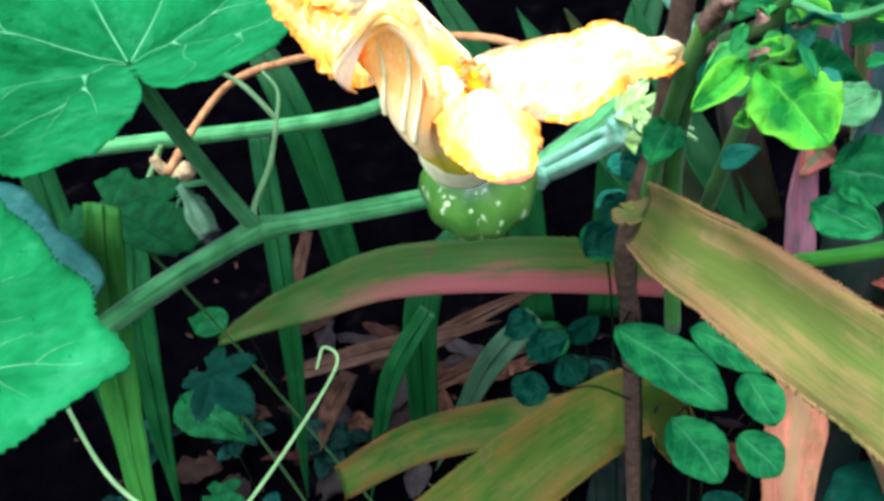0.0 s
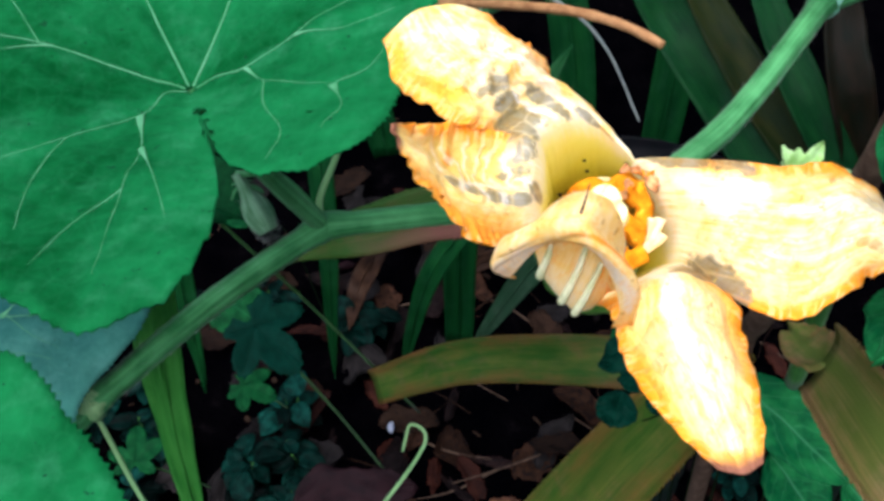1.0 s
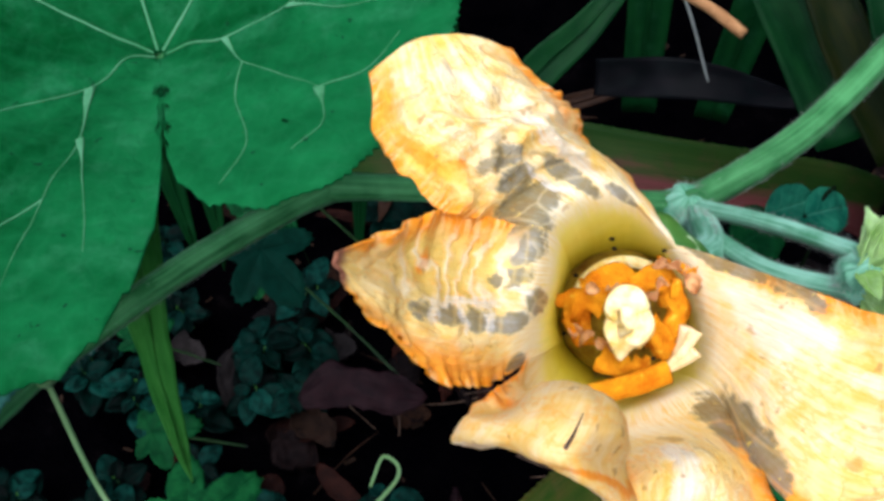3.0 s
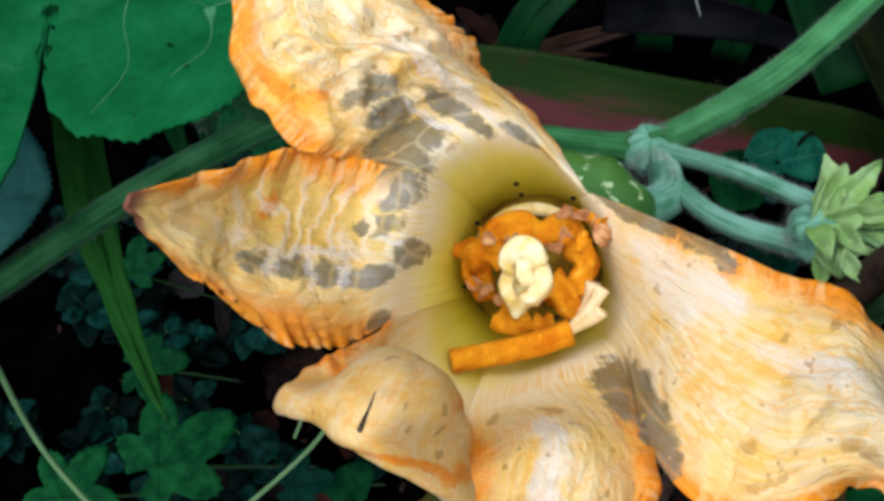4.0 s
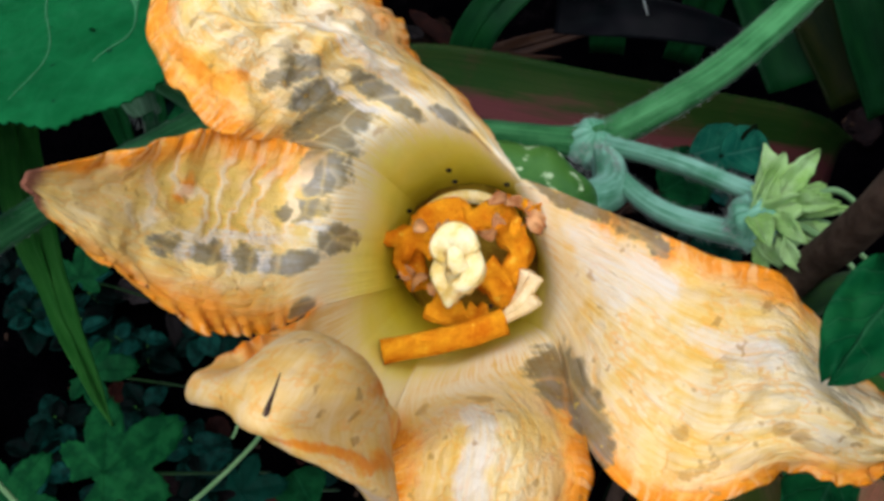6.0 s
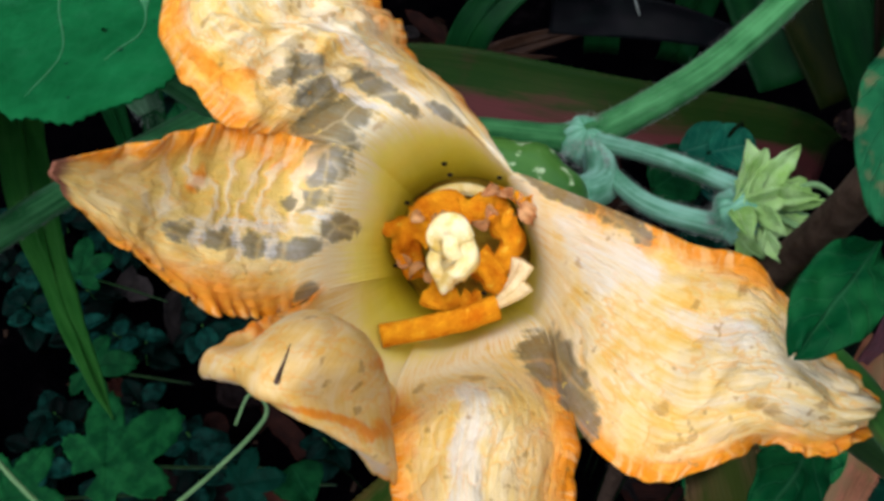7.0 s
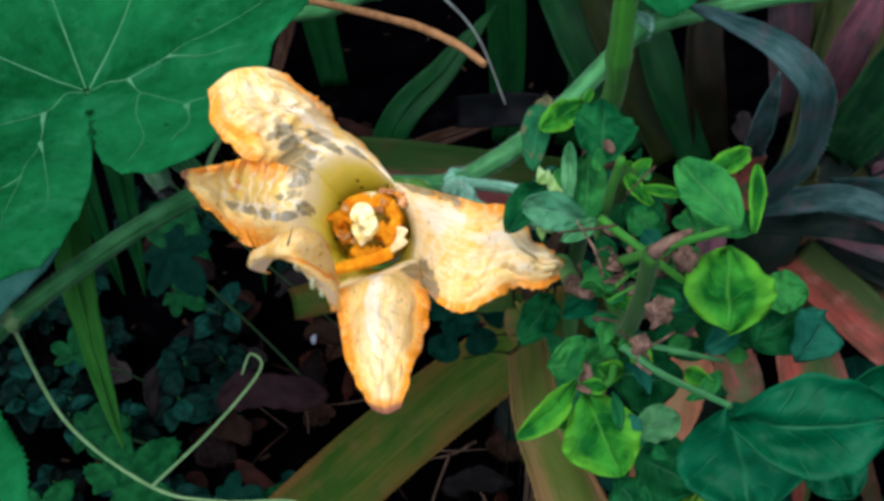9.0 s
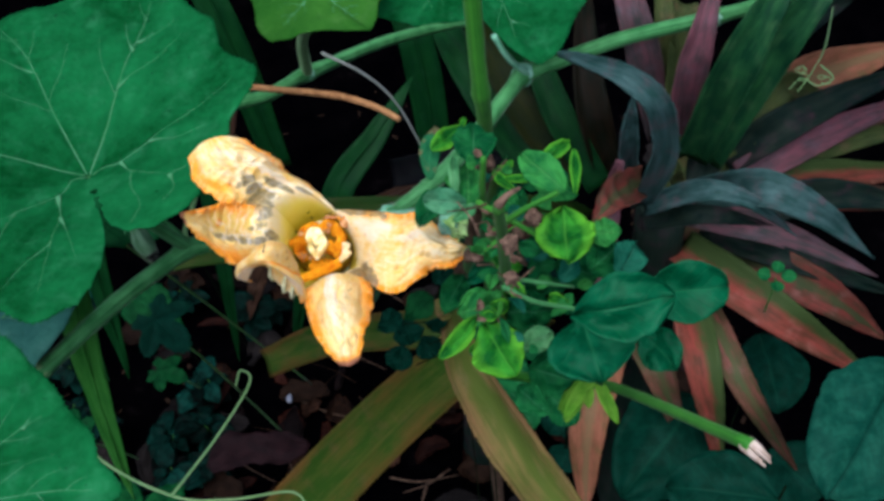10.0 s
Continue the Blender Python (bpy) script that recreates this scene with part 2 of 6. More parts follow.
        sf = math_node(n, l, "ADD", math_node(n, l, "SUBTRACT", math_node(n, l, "SUBTRACT", 1.0, v), math_node(n, l, "MULTIPLY", u, 0.25)), math_node(n, l, "MULTIPLY", math_node(n, l, "SUBTRACT", patch.outputs[0], 0.5), 0.9))
        sr = ramp(n, [(0.42, (0, 0, 0)), (0.62, (1, 1, 1))])
        l.new(sf, sr.inputs[0])
        fd = ramp(n, [(fade[0], (1, 1, 1)), (fade[1], (0, 0, 0))])
        l.new(u, fd.inputs[0])
        col = mixc(n, l, math_node(n, l, "MULTIPLY", sr.outputs[0], fd.outputs[0]), col, stripe)
    if core:  # a green band along the middle that breaks up towards the tip
        cf = math_node(n, l, "ADD", math_node(n, l, "ABSOLUTE", math_node(n, l, "SUBTRACT", v, 0.46)), math_node(n, l, "MULTIPLY", math_node(n, l, "SUBTRACT", patch.outputs[0], 0.5), 0.55))
        cr = ramp(n, [(0.07, (1, 1, 1)), (0.20, (0, 0, 0))])
        l.new(cf, cr.inputs[0])
        col = mixc(n, l, math_node(n, l, "MULTIPLY", cr.outputs[0], 0.85), col, core)
    if edge:  # discoloured margins
        ef = math_node(n, l, "ADD", math_node(n, l, "ABSOLUTE", math_node(n, l, "SUBTRACT", v, 0.5)), math_node(n, l, "MULTIPLY", math_node(n, l, "SUBTRACT", patch.outputs[0], 0.5), 1.5))
        er = ramp(n, [(0.22, (0, 0, 0)), (0.64, (1, 1, 1))])
        l.new(ef, er.inputs[0])
        col = mixc(n, l, math_node(n, l, "MULTIPLY", er.outputs[0], 0.8), col, edge)
    # grey scurf in patches
    sc = ramp(n, [(0.60, (0, 0, 0)), (0.78, (1, 1, 1))])
    l.new(noise_node(n, l, scaled(n, l, uv, 7.0, 5.0), 1.0, 6, 0.7).outputs[0], sc.inputs[0])
    col = mixc(n, l, math_node(n, l, "MULTIPLY", sc.outputs[0], 0.45), col, tuple(min(0.5, 0.5 * (a + c) + 0.02) for a, c in zip(main, third)))
    dark = ramp(n, [(0.34, (0.86, 0.87, 0.87)), (0.50, (0.98, 0.98, 0.98)), (0.66, (1.07, 1.06, 1.05))])
    l.new(streak.outputs[0], dark.inputs[0])
    col = mixc(n, l, 1.0, col, dark.outputs[0], "MULTIPLY")
    l.new(col, b.inputs["Base Color"])
    b.inputs["Roughness"].default_value = 0.42
    b.inputs["Specular IOR Level"].default_value = 0.04
    bump(n, l, streak.outputs[0], b, 0.3, 0.0012)
    return m


def leaf_material(name, main, light, vein, share=0.22, nveins=7.0, vein_amt=0.6, rough=0.45, puff=0.0, rim=None, scorch=0.0, spec=0.03, vary=None):
    """Feather-veined leaf: uv.x from stalk to tip, uv.y across."""
    m, n, l, b = mat_new(name)
    uv, u, v = uv_split(n, l)
    ob = coords(n)
    a = math_node(n, l, "ABSOLUTE", math_node(n, l, "SUBTRACT", v, 0.5))
    mid = ramp(n, [(0.0, (1, 1, 1)), (0.035, (0, 0, 0))])
    l.new(a, mid.inputs[0])
    wob = noise_node(n, l, uv, 4.0, 2)
    ph = math_node(n, l, "MULTIPLY", math_node(n, l, "SUBTRACT", u, math_node(n, l, "MULTIPLY", a, 0.62)), nveins)
    ph = math_node(n, l, "ADD", ph, math_node(n, l, "MULTIPLY", wob.outputs[0], 0.9))
    fr = math_node(n, l, "ABSOLUTE", math_node(n, l, "SUBTRACT", math_node(n, l, "FRACT", ph), 0.5))
    side = ramp(n, [(0.0, (1, 1, 1)), (0.09, (0, 0, 0))])
    l.new(fr, side.inputs[0])
    big = noise_node(n, l, ob, 90.0, 5)
    r = ramp(n, [(0.40, main), (0.62, light)])
    l.new(big.outputs[0], r.inputs[0])
    col = r.outputs[0]
    fm = ramp(n, [(0.36, (0.85, 0.87, 0.86)), (0.56, (1, 1, 1)), (0.72, (1.08, 1.10, 1.06))])
    l.new(noise_node(n, l, ob, 240.0, 4, 0.6).outputs[0], fm.inputs[0])
    col = mixc(n, l, 1.0, col, fm.outputs[0], "MULTIPLY")
    # brightness differs leaf by leaf, as if only some were lit
    if vary:
        info = n.new("ShaderNodeObjectInfo")
        vr = ramp(n, [(0.0, (vary[0],) * 3), (0.6, (1, 1, 1)), (1.0, (vary[1],) * 3)])
        l.new(info.outputs["Random"], vr.inputs[0])
        col = mixc(n, l, 1.0, col, vr.outputs[0], "MULTIPLY")
    if rim:
        ed = ramp(n, [(0.24, (0, 0, 0)), (0.46, (1, 1, 1))])
        l.new(math_node(n, l, "ADD", a, math_node(n, l, "MULTIPLY", math_node(n, l, "SUBTRACT", big.outputs[0], 0.5), 0.35)), ed.inputs[0])
        col = mixc(n, l, ed.outputs[0], col, rim)
    if scorch:  # dry brown blotches
        sb = ramp(n, [(0.60 - 0.12 * scorch, (0, 0, 0)), (0.66 - 0.12 * scorch, (1, 1, 1))])
        l.new(noise_node(n, l, ob, 55.0, 4, 0.6).outputs[0], sb.inputs[0])
        col = mixc(n, l, math_node(n, l, "MULTIPLY", sb.outputs[0], 0.75), col, (0.16, 0.11, 0.055))
    veins = math_node(n, l, "MAXIMUM", mid.outputs[0], math_node(n, l, "MULTIPLY", side.outputs[0], 0.4))
    col = mixc(n, l, math_node(n, l, "MULTIPLY", veins, vein_amt), col, vein)
    l.new(col, b.inputs["Base Color"])
    b.inputs["Roughness"].default_value = rough
    b.inputs["Specular IOR Level"].default_value = spec
    bump(n, l, math_node(n, l, "SUBTRACT", big.outputs[0], math_node(n, l, "MULTIPLY", veins, 0.6)), b, 0.7, 0.0014)
    thin(n, l, b, col, share)
    return m


def squash_leaf_material(name, c1, c2, pale, share=0.2):
    m, n, l, b = mat_new(name)
    v = coords(n)
    big, mid_n, fine = noise_node(n, l, v, 17.0, 6, 0.62), noise_node(n, l, v, 150.0, 4), noise_node(n, l, v, 700.0, 2)
    r = ramp(n, [(0.38, c1), (0.64, c2)])
    l.new(math_node(n, l, "ADD", math_node(n, l, "MULTIPLY", big.outputs[0], 0.75), math_node(n, l, "MULTIPLY", mid_n.outputs[0], 0.25)), r.inputs[0])
    # fine net of small veins
    vor = n.new("ShaderNodeTexVoronoi")
    vor.feature = "DISTANCE_TO_EDGE"
    vor.inputs["Scale"].default_value = 150.0
    l.new(v, vor.inputs["Vector"])
    net = ramp(n, [(0.0, (1, 1, 1)), (0.10, (0, 0, 0))])
    l.new(vor.outputs["Distance"], net.inputs[0])
    col = mixc(n, l, math_node(n, l, "MULTIPLY", net.outputs[0], 0.04), r.outputs[0], pale)
    sp = ramp(n, [(0.66, (0, 0, 0)), (0.76, (1, 1, 1))])
    l.new(big.outputs[0], sp.inputs[0])
    col = mixc(n, l, math_node(n, l, "MULTIPLY", sp.outputs[0], 0.35), col, pale)
    bloom = ramp(n, [(0.54, (0, 0, 0)), (0.70, (1, 1, 1))])
    l.new(noise_node(n, l, v, 62.0, 5, 0.65).outputs[0], bloom.inputs[0])
    col = mixc(n, l, math_node(n, l, "MULTIPLY", bloom.outputs[0], 0.24), col, pale)
    dk = ramp(n, [(0.70, (0, 0, 0)), (0.74, (1, 1, 1))])
    l.new(noise_node(n, l, v, 260.0, 2).outputs[0], dk.inputs[0])
    col = mixc(n, l, math_node(n, l, "MULTIPLY", dk.outputs[0], 0.7), col, (0.004, 0.02, 0.01))
    l.new(col, b.inputs["Base Color"])
    b.inputs["Roughness"].default_value = 0.65
    b.inputs["Specular IOR Level"].default_value = 0.006
    h = math_node(n, l, "ADD", math_node(n, l, "MULTIPLY", mid_n.outputs[0], 0.8), math_node(n, l, "MULTIPLY", vor.outputs["Distance"], 0.6))
    bump(n, l, math_node(n, l, "ADD", h, math_node(n, l, "MULTIPLY", fine.outputs[0], 0.1)), b, 0.5, 0.0022)
    thin(n, l, b, col, share)
    return m


def stem_material(name, c1, c2, rough=0.55):
    """Ribbed green stalk: uv.y runs round it."""
    m, n, l, b = mat_new(name)
    uv, u, v = uv_split(n, l)
    ob = coords(n)
    streak = noise_node(n, l, scaled(n, l, uv, 2.0, 16.0), 1.0, 3)
    big = noise_node(n, l, ob, 60.0, 4)
    r = ramp(n, [(0.40, c1), (0.60, c2)])
    l.new(math_node(n, l, "ADD", math_node(n, l, "MULTIPLY", streak.outputs[0], 0.6), math_node(n, l, "MULTIPLY", big.outputs[0], 0.4)), r.inputs[0])
    l.new(r.outputs[0], b.inputs["Base Color"])
    b.inputs["Roughness"].default_value = rough
    b.inputs["Specular IOR Level"].default_value = 0.12
    b.inputs["Sheen Weight"].default_value = 0.04
    bump(n, l, streak.outputs[0], b, 0.4, 0.001)
    return m


def fruit_material():
    m, n, l, b = mat_new("young_pumpkin_skin")
    v = coords(n)
    big = noise_node(n, l, v, 60.0, 3)
    r = ramp(n, [(0.35, (0.035, 0.125, 0.015)), (0.65, (0.080, 0.205, 0.030))])
    l.new(big.outputs[0], r.inputs[0])
    sp = noise_node(n, l, scaled(n, l, v, 1.0, 1.0, 0.45), 190.0, 2)
    rr = ramp(n, [(0.60, (0, 0, 0)), (0.66, (1, 1, 1))])
    l.new(sp.outputs[0], rr.inputs[0])
    l.new(mixc(n, l, rr.outputs[0], r.outputs[0], (0.45, 0.58, 0.30)), b.inputs["Base Color"])
    b.inputs["Roughness"].default_value = 0.3
    return m


def soil_material():
    m, n, l, b = mat_new("soil_with_shade")
    v = coords(n)
    a, f = noise_node(n, l, v, 14.0, 6, 0.65), noise_node(n, l, v, 120.0, 5)
    # near black: the shade under the leaves is put into the soil's colour
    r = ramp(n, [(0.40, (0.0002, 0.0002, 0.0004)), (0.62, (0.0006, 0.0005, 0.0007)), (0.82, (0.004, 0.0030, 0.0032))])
    l.new(a.outputs[0], r.inputs[0])
    l.new(r.outputs[0], b.inputs["Base Color"])
    b.inputs["Roughness"].default_value = 0.95
    b.inputs["Specular IOR Level"].default_value = 0.0
    bump(n, l, math_node(n, l, "ADD", a.outputs[0], math_node(n, l, "MULTIPLY", f.outputs[0], 0.6)), b, 0.8, 0.012)
    return m


M = {
    "petal_back": petal_material("petal_with_grey_patches", [(0.57, 0.28, 0.05, 0.10), (0.47, 0.27, 0.06, 0.11), (0.355, 0.15, 0.10, 0.22), (0.28, 0.02, 0.08, 0.12), (0.36, 0.47, 0.15, 0.075), (0.26, 0.68, 0.05, 0.12)],
                                 [(0.74, 0.12, 0.16, 0.05), (0.60, 0.06, 0.06, 0.05), (0.90, 0.10, 0.10, 0.10), (0.64, 0.17, 0.03, 0.04)], [(0.44, 0.60, 0.22, 0.06), (0.56, 0.56, 0.12, 0.06), (0.38, 0.34, 0.16, 0.03)], [(0.75, 0.28, 0.02, 0.04), (0.24, 0.22, 0.02, 0.05), (0.23, 0.80, 0.03, 0.05)], 0.82, 0.75, False, warm=0.12),
    "petal_left": petal_material("petal_puckered", [(0.64, 0.55, 0.05, 0.07), (0.54, 0.53, 0.055, 0.075), (0.45, 0.50, 0.05, 0.08), (0.31, 0.48, 0.11, 0.08), (0.20, 0.60, 0.05, 0.10), (0.31, 0.74, 0.08, 0.09), (0.28, 0.92, 0.08, 0.10), (0.28, 0.10, 0.05, 0.12)],
                                 [(0.66, 0.94, 0.06, 0.08), (0.52, 0.99, 0.12, 0.05), (0.82, 0.93, 0.14, 0.06), (0.62, 0.05, 0.38, 0.36), (0.42, 0.02, 0.22, 0.28), (0.64, 0.80, 0.03, 0.10)], [(0.59, 0.56, 0.022, 0.10), (0.495, 0.53, 0.022, 0.11), (0.40, 0.51, 0.022, 0.11), (0.26, 0.66, 0.06, 0.03), (0.46, 0.61, 0.16, 0.03)], (), 0.80, 0.5, pucker=(5.0, 0.54, 0.64, 0.88, 0.96), warm=0.62, pleat=0.8, throat=1.2),
    # the narrow orange band paints the shade in the crease above the rolled rim
    "petal_curled": petal_material("petal_curled", (), [(0.53, 0.12, 0.06, 0.13), (0.79, 0.70, 0.025, 0.30), (0.50, 0.90, 0.16, 0.06), (0.40, 0.72, 0.20, 0.04)], [(0.80, 0.06, 0.12, 0.12), (0.93, 0.2, 0.08, 0.2), (0.93, 0.7, 0.05, 0.25)], (), 0.90, 0.25, False, warm=0.4, share=0.42, throat=2.0),
    "petal_front": petal_material("petal_front", [(0.27, 0.95, 0.09, 0.14), (0.34, 0.98, 0.05, 0.06)], [(0.66, 0.02, 0.34, 0.07), (0.64, 0.99, 0.30, 0.07), (0.97, 0.5, 0.05, 0.5)], [(0.52, 0.42, 0.22, 0.10)], [(0.31, 0.53, 0.03, 0.07), (0.26, 0.25, 0.03, 0.06)], 0.67, 0.65, warm=0.32, throat=1.45),
    "petal_right": petal_material("petal_right", [(0.25, 0.05, 0.09, 0.20), (0.30, 0.04, 0.05, 0.12), (0.25, 0.98, 0.09, 0.06), (0.34, 0.95, 0.04, 0.05)],
                                  [(0.55, 0.0, 0.36, 0.10), (0.55, 0.97, 0.09, 0.13), (0.72, 0.98, 0.14, 0.07), (0.80, 0.06, 0.24, 0.20), (0.80, 0.97, 0.22, 0.16), (0.95, 0.5, 0.10, 0.6)], [(0.27, 0.74, 0.07, 0.20), (0.34, 0.80, 0.06, 0.10), (0.48, 0.66, 0.10, 0.07)], [(0.55, 0.33, 0.04, 0.05), (0.60, 0.28, 0.03, 0.04), (0.24, 0.66, 0.02, 0.04), (0.44, 0.16, 0.02, 0.03), (0.40, 0.30, 0.02, 0.03)], 0.82, 0.65, warm=0.18, throat=1.7),
    "anther": mottled("orange_anther", (0.66, 0.17, 0.003), (0.92, 0.40, 0.012), 210, 0.8, 0.9, bdist=0.0014, spots=(420, 0.66, (0.90, 0.50, 0.04))),
    "stigma": mottled("cream_stigma", (0.76, 0.54, 0.12), (0.92, 0.84, 0.52), 260, 0.35, 0.5, sss=0.12),
    "filament": mottled("pale_filament", (0.62, 0.44, 0.18), (0.82, 0.68, 0.40), 300, 0.5, 0.3),
    "withered": mottled("withered_tissue", (0.30, 0.10, 0.03), (0.66, 0.36, 0.15), 300, 0.7, 0.5),
    "calyx": mottled("pale_green_calyx", (0.58, 0.58, 0.26), (0.76, 0.72, 0.44), 120, 0.55, 0.3),
    "floor": mottled("flower_floor", (0.16, 0.07, 0.01), (0.42, 0.30, 0.03), 160, 0.7, 0.5),
    "bud": leaf_material("downy_young_leaf", (0.30, 0.52, 0.13), (0.48, 0.70, 0.30), (0.60, 0.74, 0.46), 0.35, 6, 0.5, 0.7),
    "dark_bit": mottled("black_speck", (0.008, 0.006, 0.005), (0.03, 0.02, 0.015), 400, 0.6, 0.2),
    "fruit": fruit_material(),
    "squash": squash_leaf_material("squash_leaf", (0.0017, 0.0410, 0.0085), (0.0085, 0.1170, 0.0325), (0.0410, 0.2080, 0.0920)),
    # leaf below the others: its shaded, bluish look is put into the colour
    "squash_shade": squash_leaf_material("shaded_squash_leaf", (0.0156, 0.0780, 0.0650), (0.0390, 0.1430, 0.1040), (0.1170, 0.2600, 0.2080)),
    "squash_young": squash_leaf_material("young_squash_leaf", (0.0135, 0.0750, 0.0090), (0.0300, 0.1200, 0.0150), (0.0750, 0.1725, 0.0450)),
    "vein": mottled("leaf_vein", (0.030, 0.135, 0.050), (0.075, 0.210, 0.105), 90, 0.7, 0.2, spec=0.03),
    "stem": stem_material("squash_stem", (0.012, 0.088, 0.020), (0.060, 0.220, 0.072)),
    "stem_blue": stem_material("downy_stem", (0.0553, 0.2155, 0.1048), (0.2321, 0.4752, 0.3328), 0.7),
    "stem_bud": stem_material("downy_bud", (0.045, 0.120, 0.050), (0.130, 0.240, 0.130), 0.8),
    "withered_flower": mottled("withered_yellow_petal", (0.16, 0.11, 0.05), (0.34, 0.27, 0.14), 160, 0.7, 0.5),
    "stem_pale": stem_material("pale_tendril", (0.098, 0.21, 0.07), (0.182, 0.308, 0.126)),
    "stalk": stem_material("shrub_stalk", (0.012, 0.095, 0.008), (0.036, 0.175, 0.014)),
    "stalk_dark": stem_material("dark_shrub_stalk", (0.012, 0.06, 0.008), (0.03, 0.11, 0.012)),
    "bark": mottled("brown_bark", (0.03, 0.018, 0.012), (0.084, 0.054, 0.036), 160, 0.85, 0.7),
    "twig": mottled("dry_twig", (0.20, 0.09, 0.035), (0.36, 0.19, 0.08), 150, 0.8, 0.5),
    "straw": mottled("grey_straw", (0.18, 0.195, 0.165), (0.315, 0.33, 0.285), 150, 0.8, 0.4),
    "splinter": mottled("splintered_wood", (0.30, 0.21, 0.15), (0.55, 0.45, 0.37), 220, 0.8, 0.6),
    "husk": mottled("dry_flower_husk", (0.030, 0.017, 0.012), (0.20, 0.125, 0.085), 300, 0.85, 0.8),
    "soil": soil_material(),
    # litter and thin stalks: the shade of the plants above is in these colours
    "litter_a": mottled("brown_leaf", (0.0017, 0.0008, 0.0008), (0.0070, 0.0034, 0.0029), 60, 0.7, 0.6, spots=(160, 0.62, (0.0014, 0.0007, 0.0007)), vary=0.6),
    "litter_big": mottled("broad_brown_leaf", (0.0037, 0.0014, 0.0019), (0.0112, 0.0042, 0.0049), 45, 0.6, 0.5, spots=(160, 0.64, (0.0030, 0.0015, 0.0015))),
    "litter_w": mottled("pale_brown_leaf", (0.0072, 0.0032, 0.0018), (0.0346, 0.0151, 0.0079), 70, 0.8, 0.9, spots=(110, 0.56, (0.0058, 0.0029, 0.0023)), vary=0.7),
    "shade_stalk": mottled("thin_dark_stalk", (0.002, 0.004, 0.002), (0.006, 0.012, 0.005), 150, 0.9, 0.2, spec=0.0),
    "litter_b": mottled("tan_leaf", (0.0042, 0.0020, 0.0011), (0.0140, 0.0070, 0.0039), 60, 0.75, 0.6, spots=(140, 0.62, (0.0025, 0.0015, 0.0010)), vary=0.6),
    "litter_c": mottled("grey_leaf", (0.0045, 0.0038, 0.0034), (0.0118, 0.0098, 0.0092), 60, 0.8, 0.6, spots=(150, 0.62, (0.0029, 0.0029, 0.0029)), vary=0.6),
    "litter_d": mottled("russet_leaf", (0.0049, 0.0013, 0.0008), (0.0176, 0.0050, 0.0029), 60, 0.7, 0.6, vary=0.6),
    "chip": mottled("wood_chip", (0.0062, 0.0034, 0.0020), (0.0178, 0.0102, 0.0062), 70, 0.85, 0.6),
    "white_bit": mottled("white_stone", (0.10, 0.11, 0.14), (0.24, 0.26, 0.30), 90, 0.6, 0.3),
    # ground leaves: shade put into the colour, vary picks out a few as lit
    "ground_leaf_shaded": leaf_material("small_ground_leaf", (0.0004, 0.0052, 0.0036), (0.0017, 0.0165, 0.0115), (0.0060, 0.0320, 0.0240), 0.15, 5, 0.15, spec=0.02, vary=(0.1, 2.4)),
    "blade": strap_material("green_blade", (0.016, 0.095, 0.013), (0.034, 0.145, 0.022), (0.055, 0.175, 0.034)),
    "blade_grey": strap_material("greyish_blade", (0.010, 0.032, 0.014), (0.020, 0.046, 0.024), (0.034, 0.056, 0.034)),
    # next two: shade near the ground and at the back put into the colour
    "dry_strap": strap_material("dry_brown_strap", (0.0090, 0.0042, 0.0024), (0.0240, 0.0115, 0.0060), (0.0400, 0.0210, 0.0110)),
    "blade_shaded": strap_material("shaded_blade", (0.0016, 0.0189, 0.0048), (0.0040, 0.0341, 0.0073), (0.0081, 0.0415, 0.0146)),
    # pineapple leaves
    "green": strap_material("pineapple_green", (0.0042, 0.0280, 0.0115), (0.0140, 0.0644, 0.0198), (0.0336, 0.0840, 0.0330), 0.52),
    # olive and rust copies with the shade behind the vine put into the colour
    "olive_shaded": strap_material("pineapple_olive_in_shade", (0.0036, 0.0096, 0.0018), (0.0120, 0.0156, 0.0024), (0.0180, 0.0132, 0.0048)),
    "rust_shaded": strap_material("pineapple_rust_in_shade", (0.0024, 0.0042, 0.0018), (0.0090, 0.0060, 0.0030), (0.0144, 0.0072, 0.0048)),
    "olive": strap_material("pineapple_olive", (0.0224, 0.0364, 0.0115), (0.0504, 0.0644, 0.0198), (0.1190, 0.0630, 0.0363)),
    "dark": strap_material("pineapple_dark", (0.0022, 0.0084, 0.0066), (0.0098, 0.0168, 0.0115), (0.0420, 0.0168, 0.0264)),
    "orange": strap_material("pineapple_orange", (0.1120, 0.0504, 0.0231), (0.2310, 0.0868, 0.0495), (0.0630, 0.0784, 0.0231), core=(0.1400, 0.0924, 0.0429)),
    "red": strap_material("pineapple_red", (0.0360, 0.0260, 0.0140), (0.1250, 0.0260, 0.0210), (0.1800, 0.0780, 0.0640), 0.50, core=(0.0280, 0.0420, 0.0165)),
    "rust": strap_material("pineapple_rust", (0.0420, 0.0392, 0.0165), (0.1330, 0.0392, 0.0330), (0.1260, 0.0672, 0.0528), 0.53, core=(0.0420, 0.0560, 0.0208)),
    "flame": strap_material("pineapple_flame", (0.0700, 0.0290, 0.0160), (0.1800, 0.0370, 0.0270), (0.2100, 0.0924, 0.0680), 0.50, stripe=(0.0308, 0.0504, 0.0148), fade=(0.85, 1.0)),
    "rose": strap_material("pineapple_rose", (0.0392, 0.0280, 0.0297), (0.1092, 0.0392, 0.0495), (0.0924, 0.0644, 0.0792), 0.48),
    "pink": strap_material("pineapple_pink", (0.0336, 0.0392, 0.0363), (0.1148, 0.0504, 0.0594), (0.0924, 0.0728, 0.0858)),
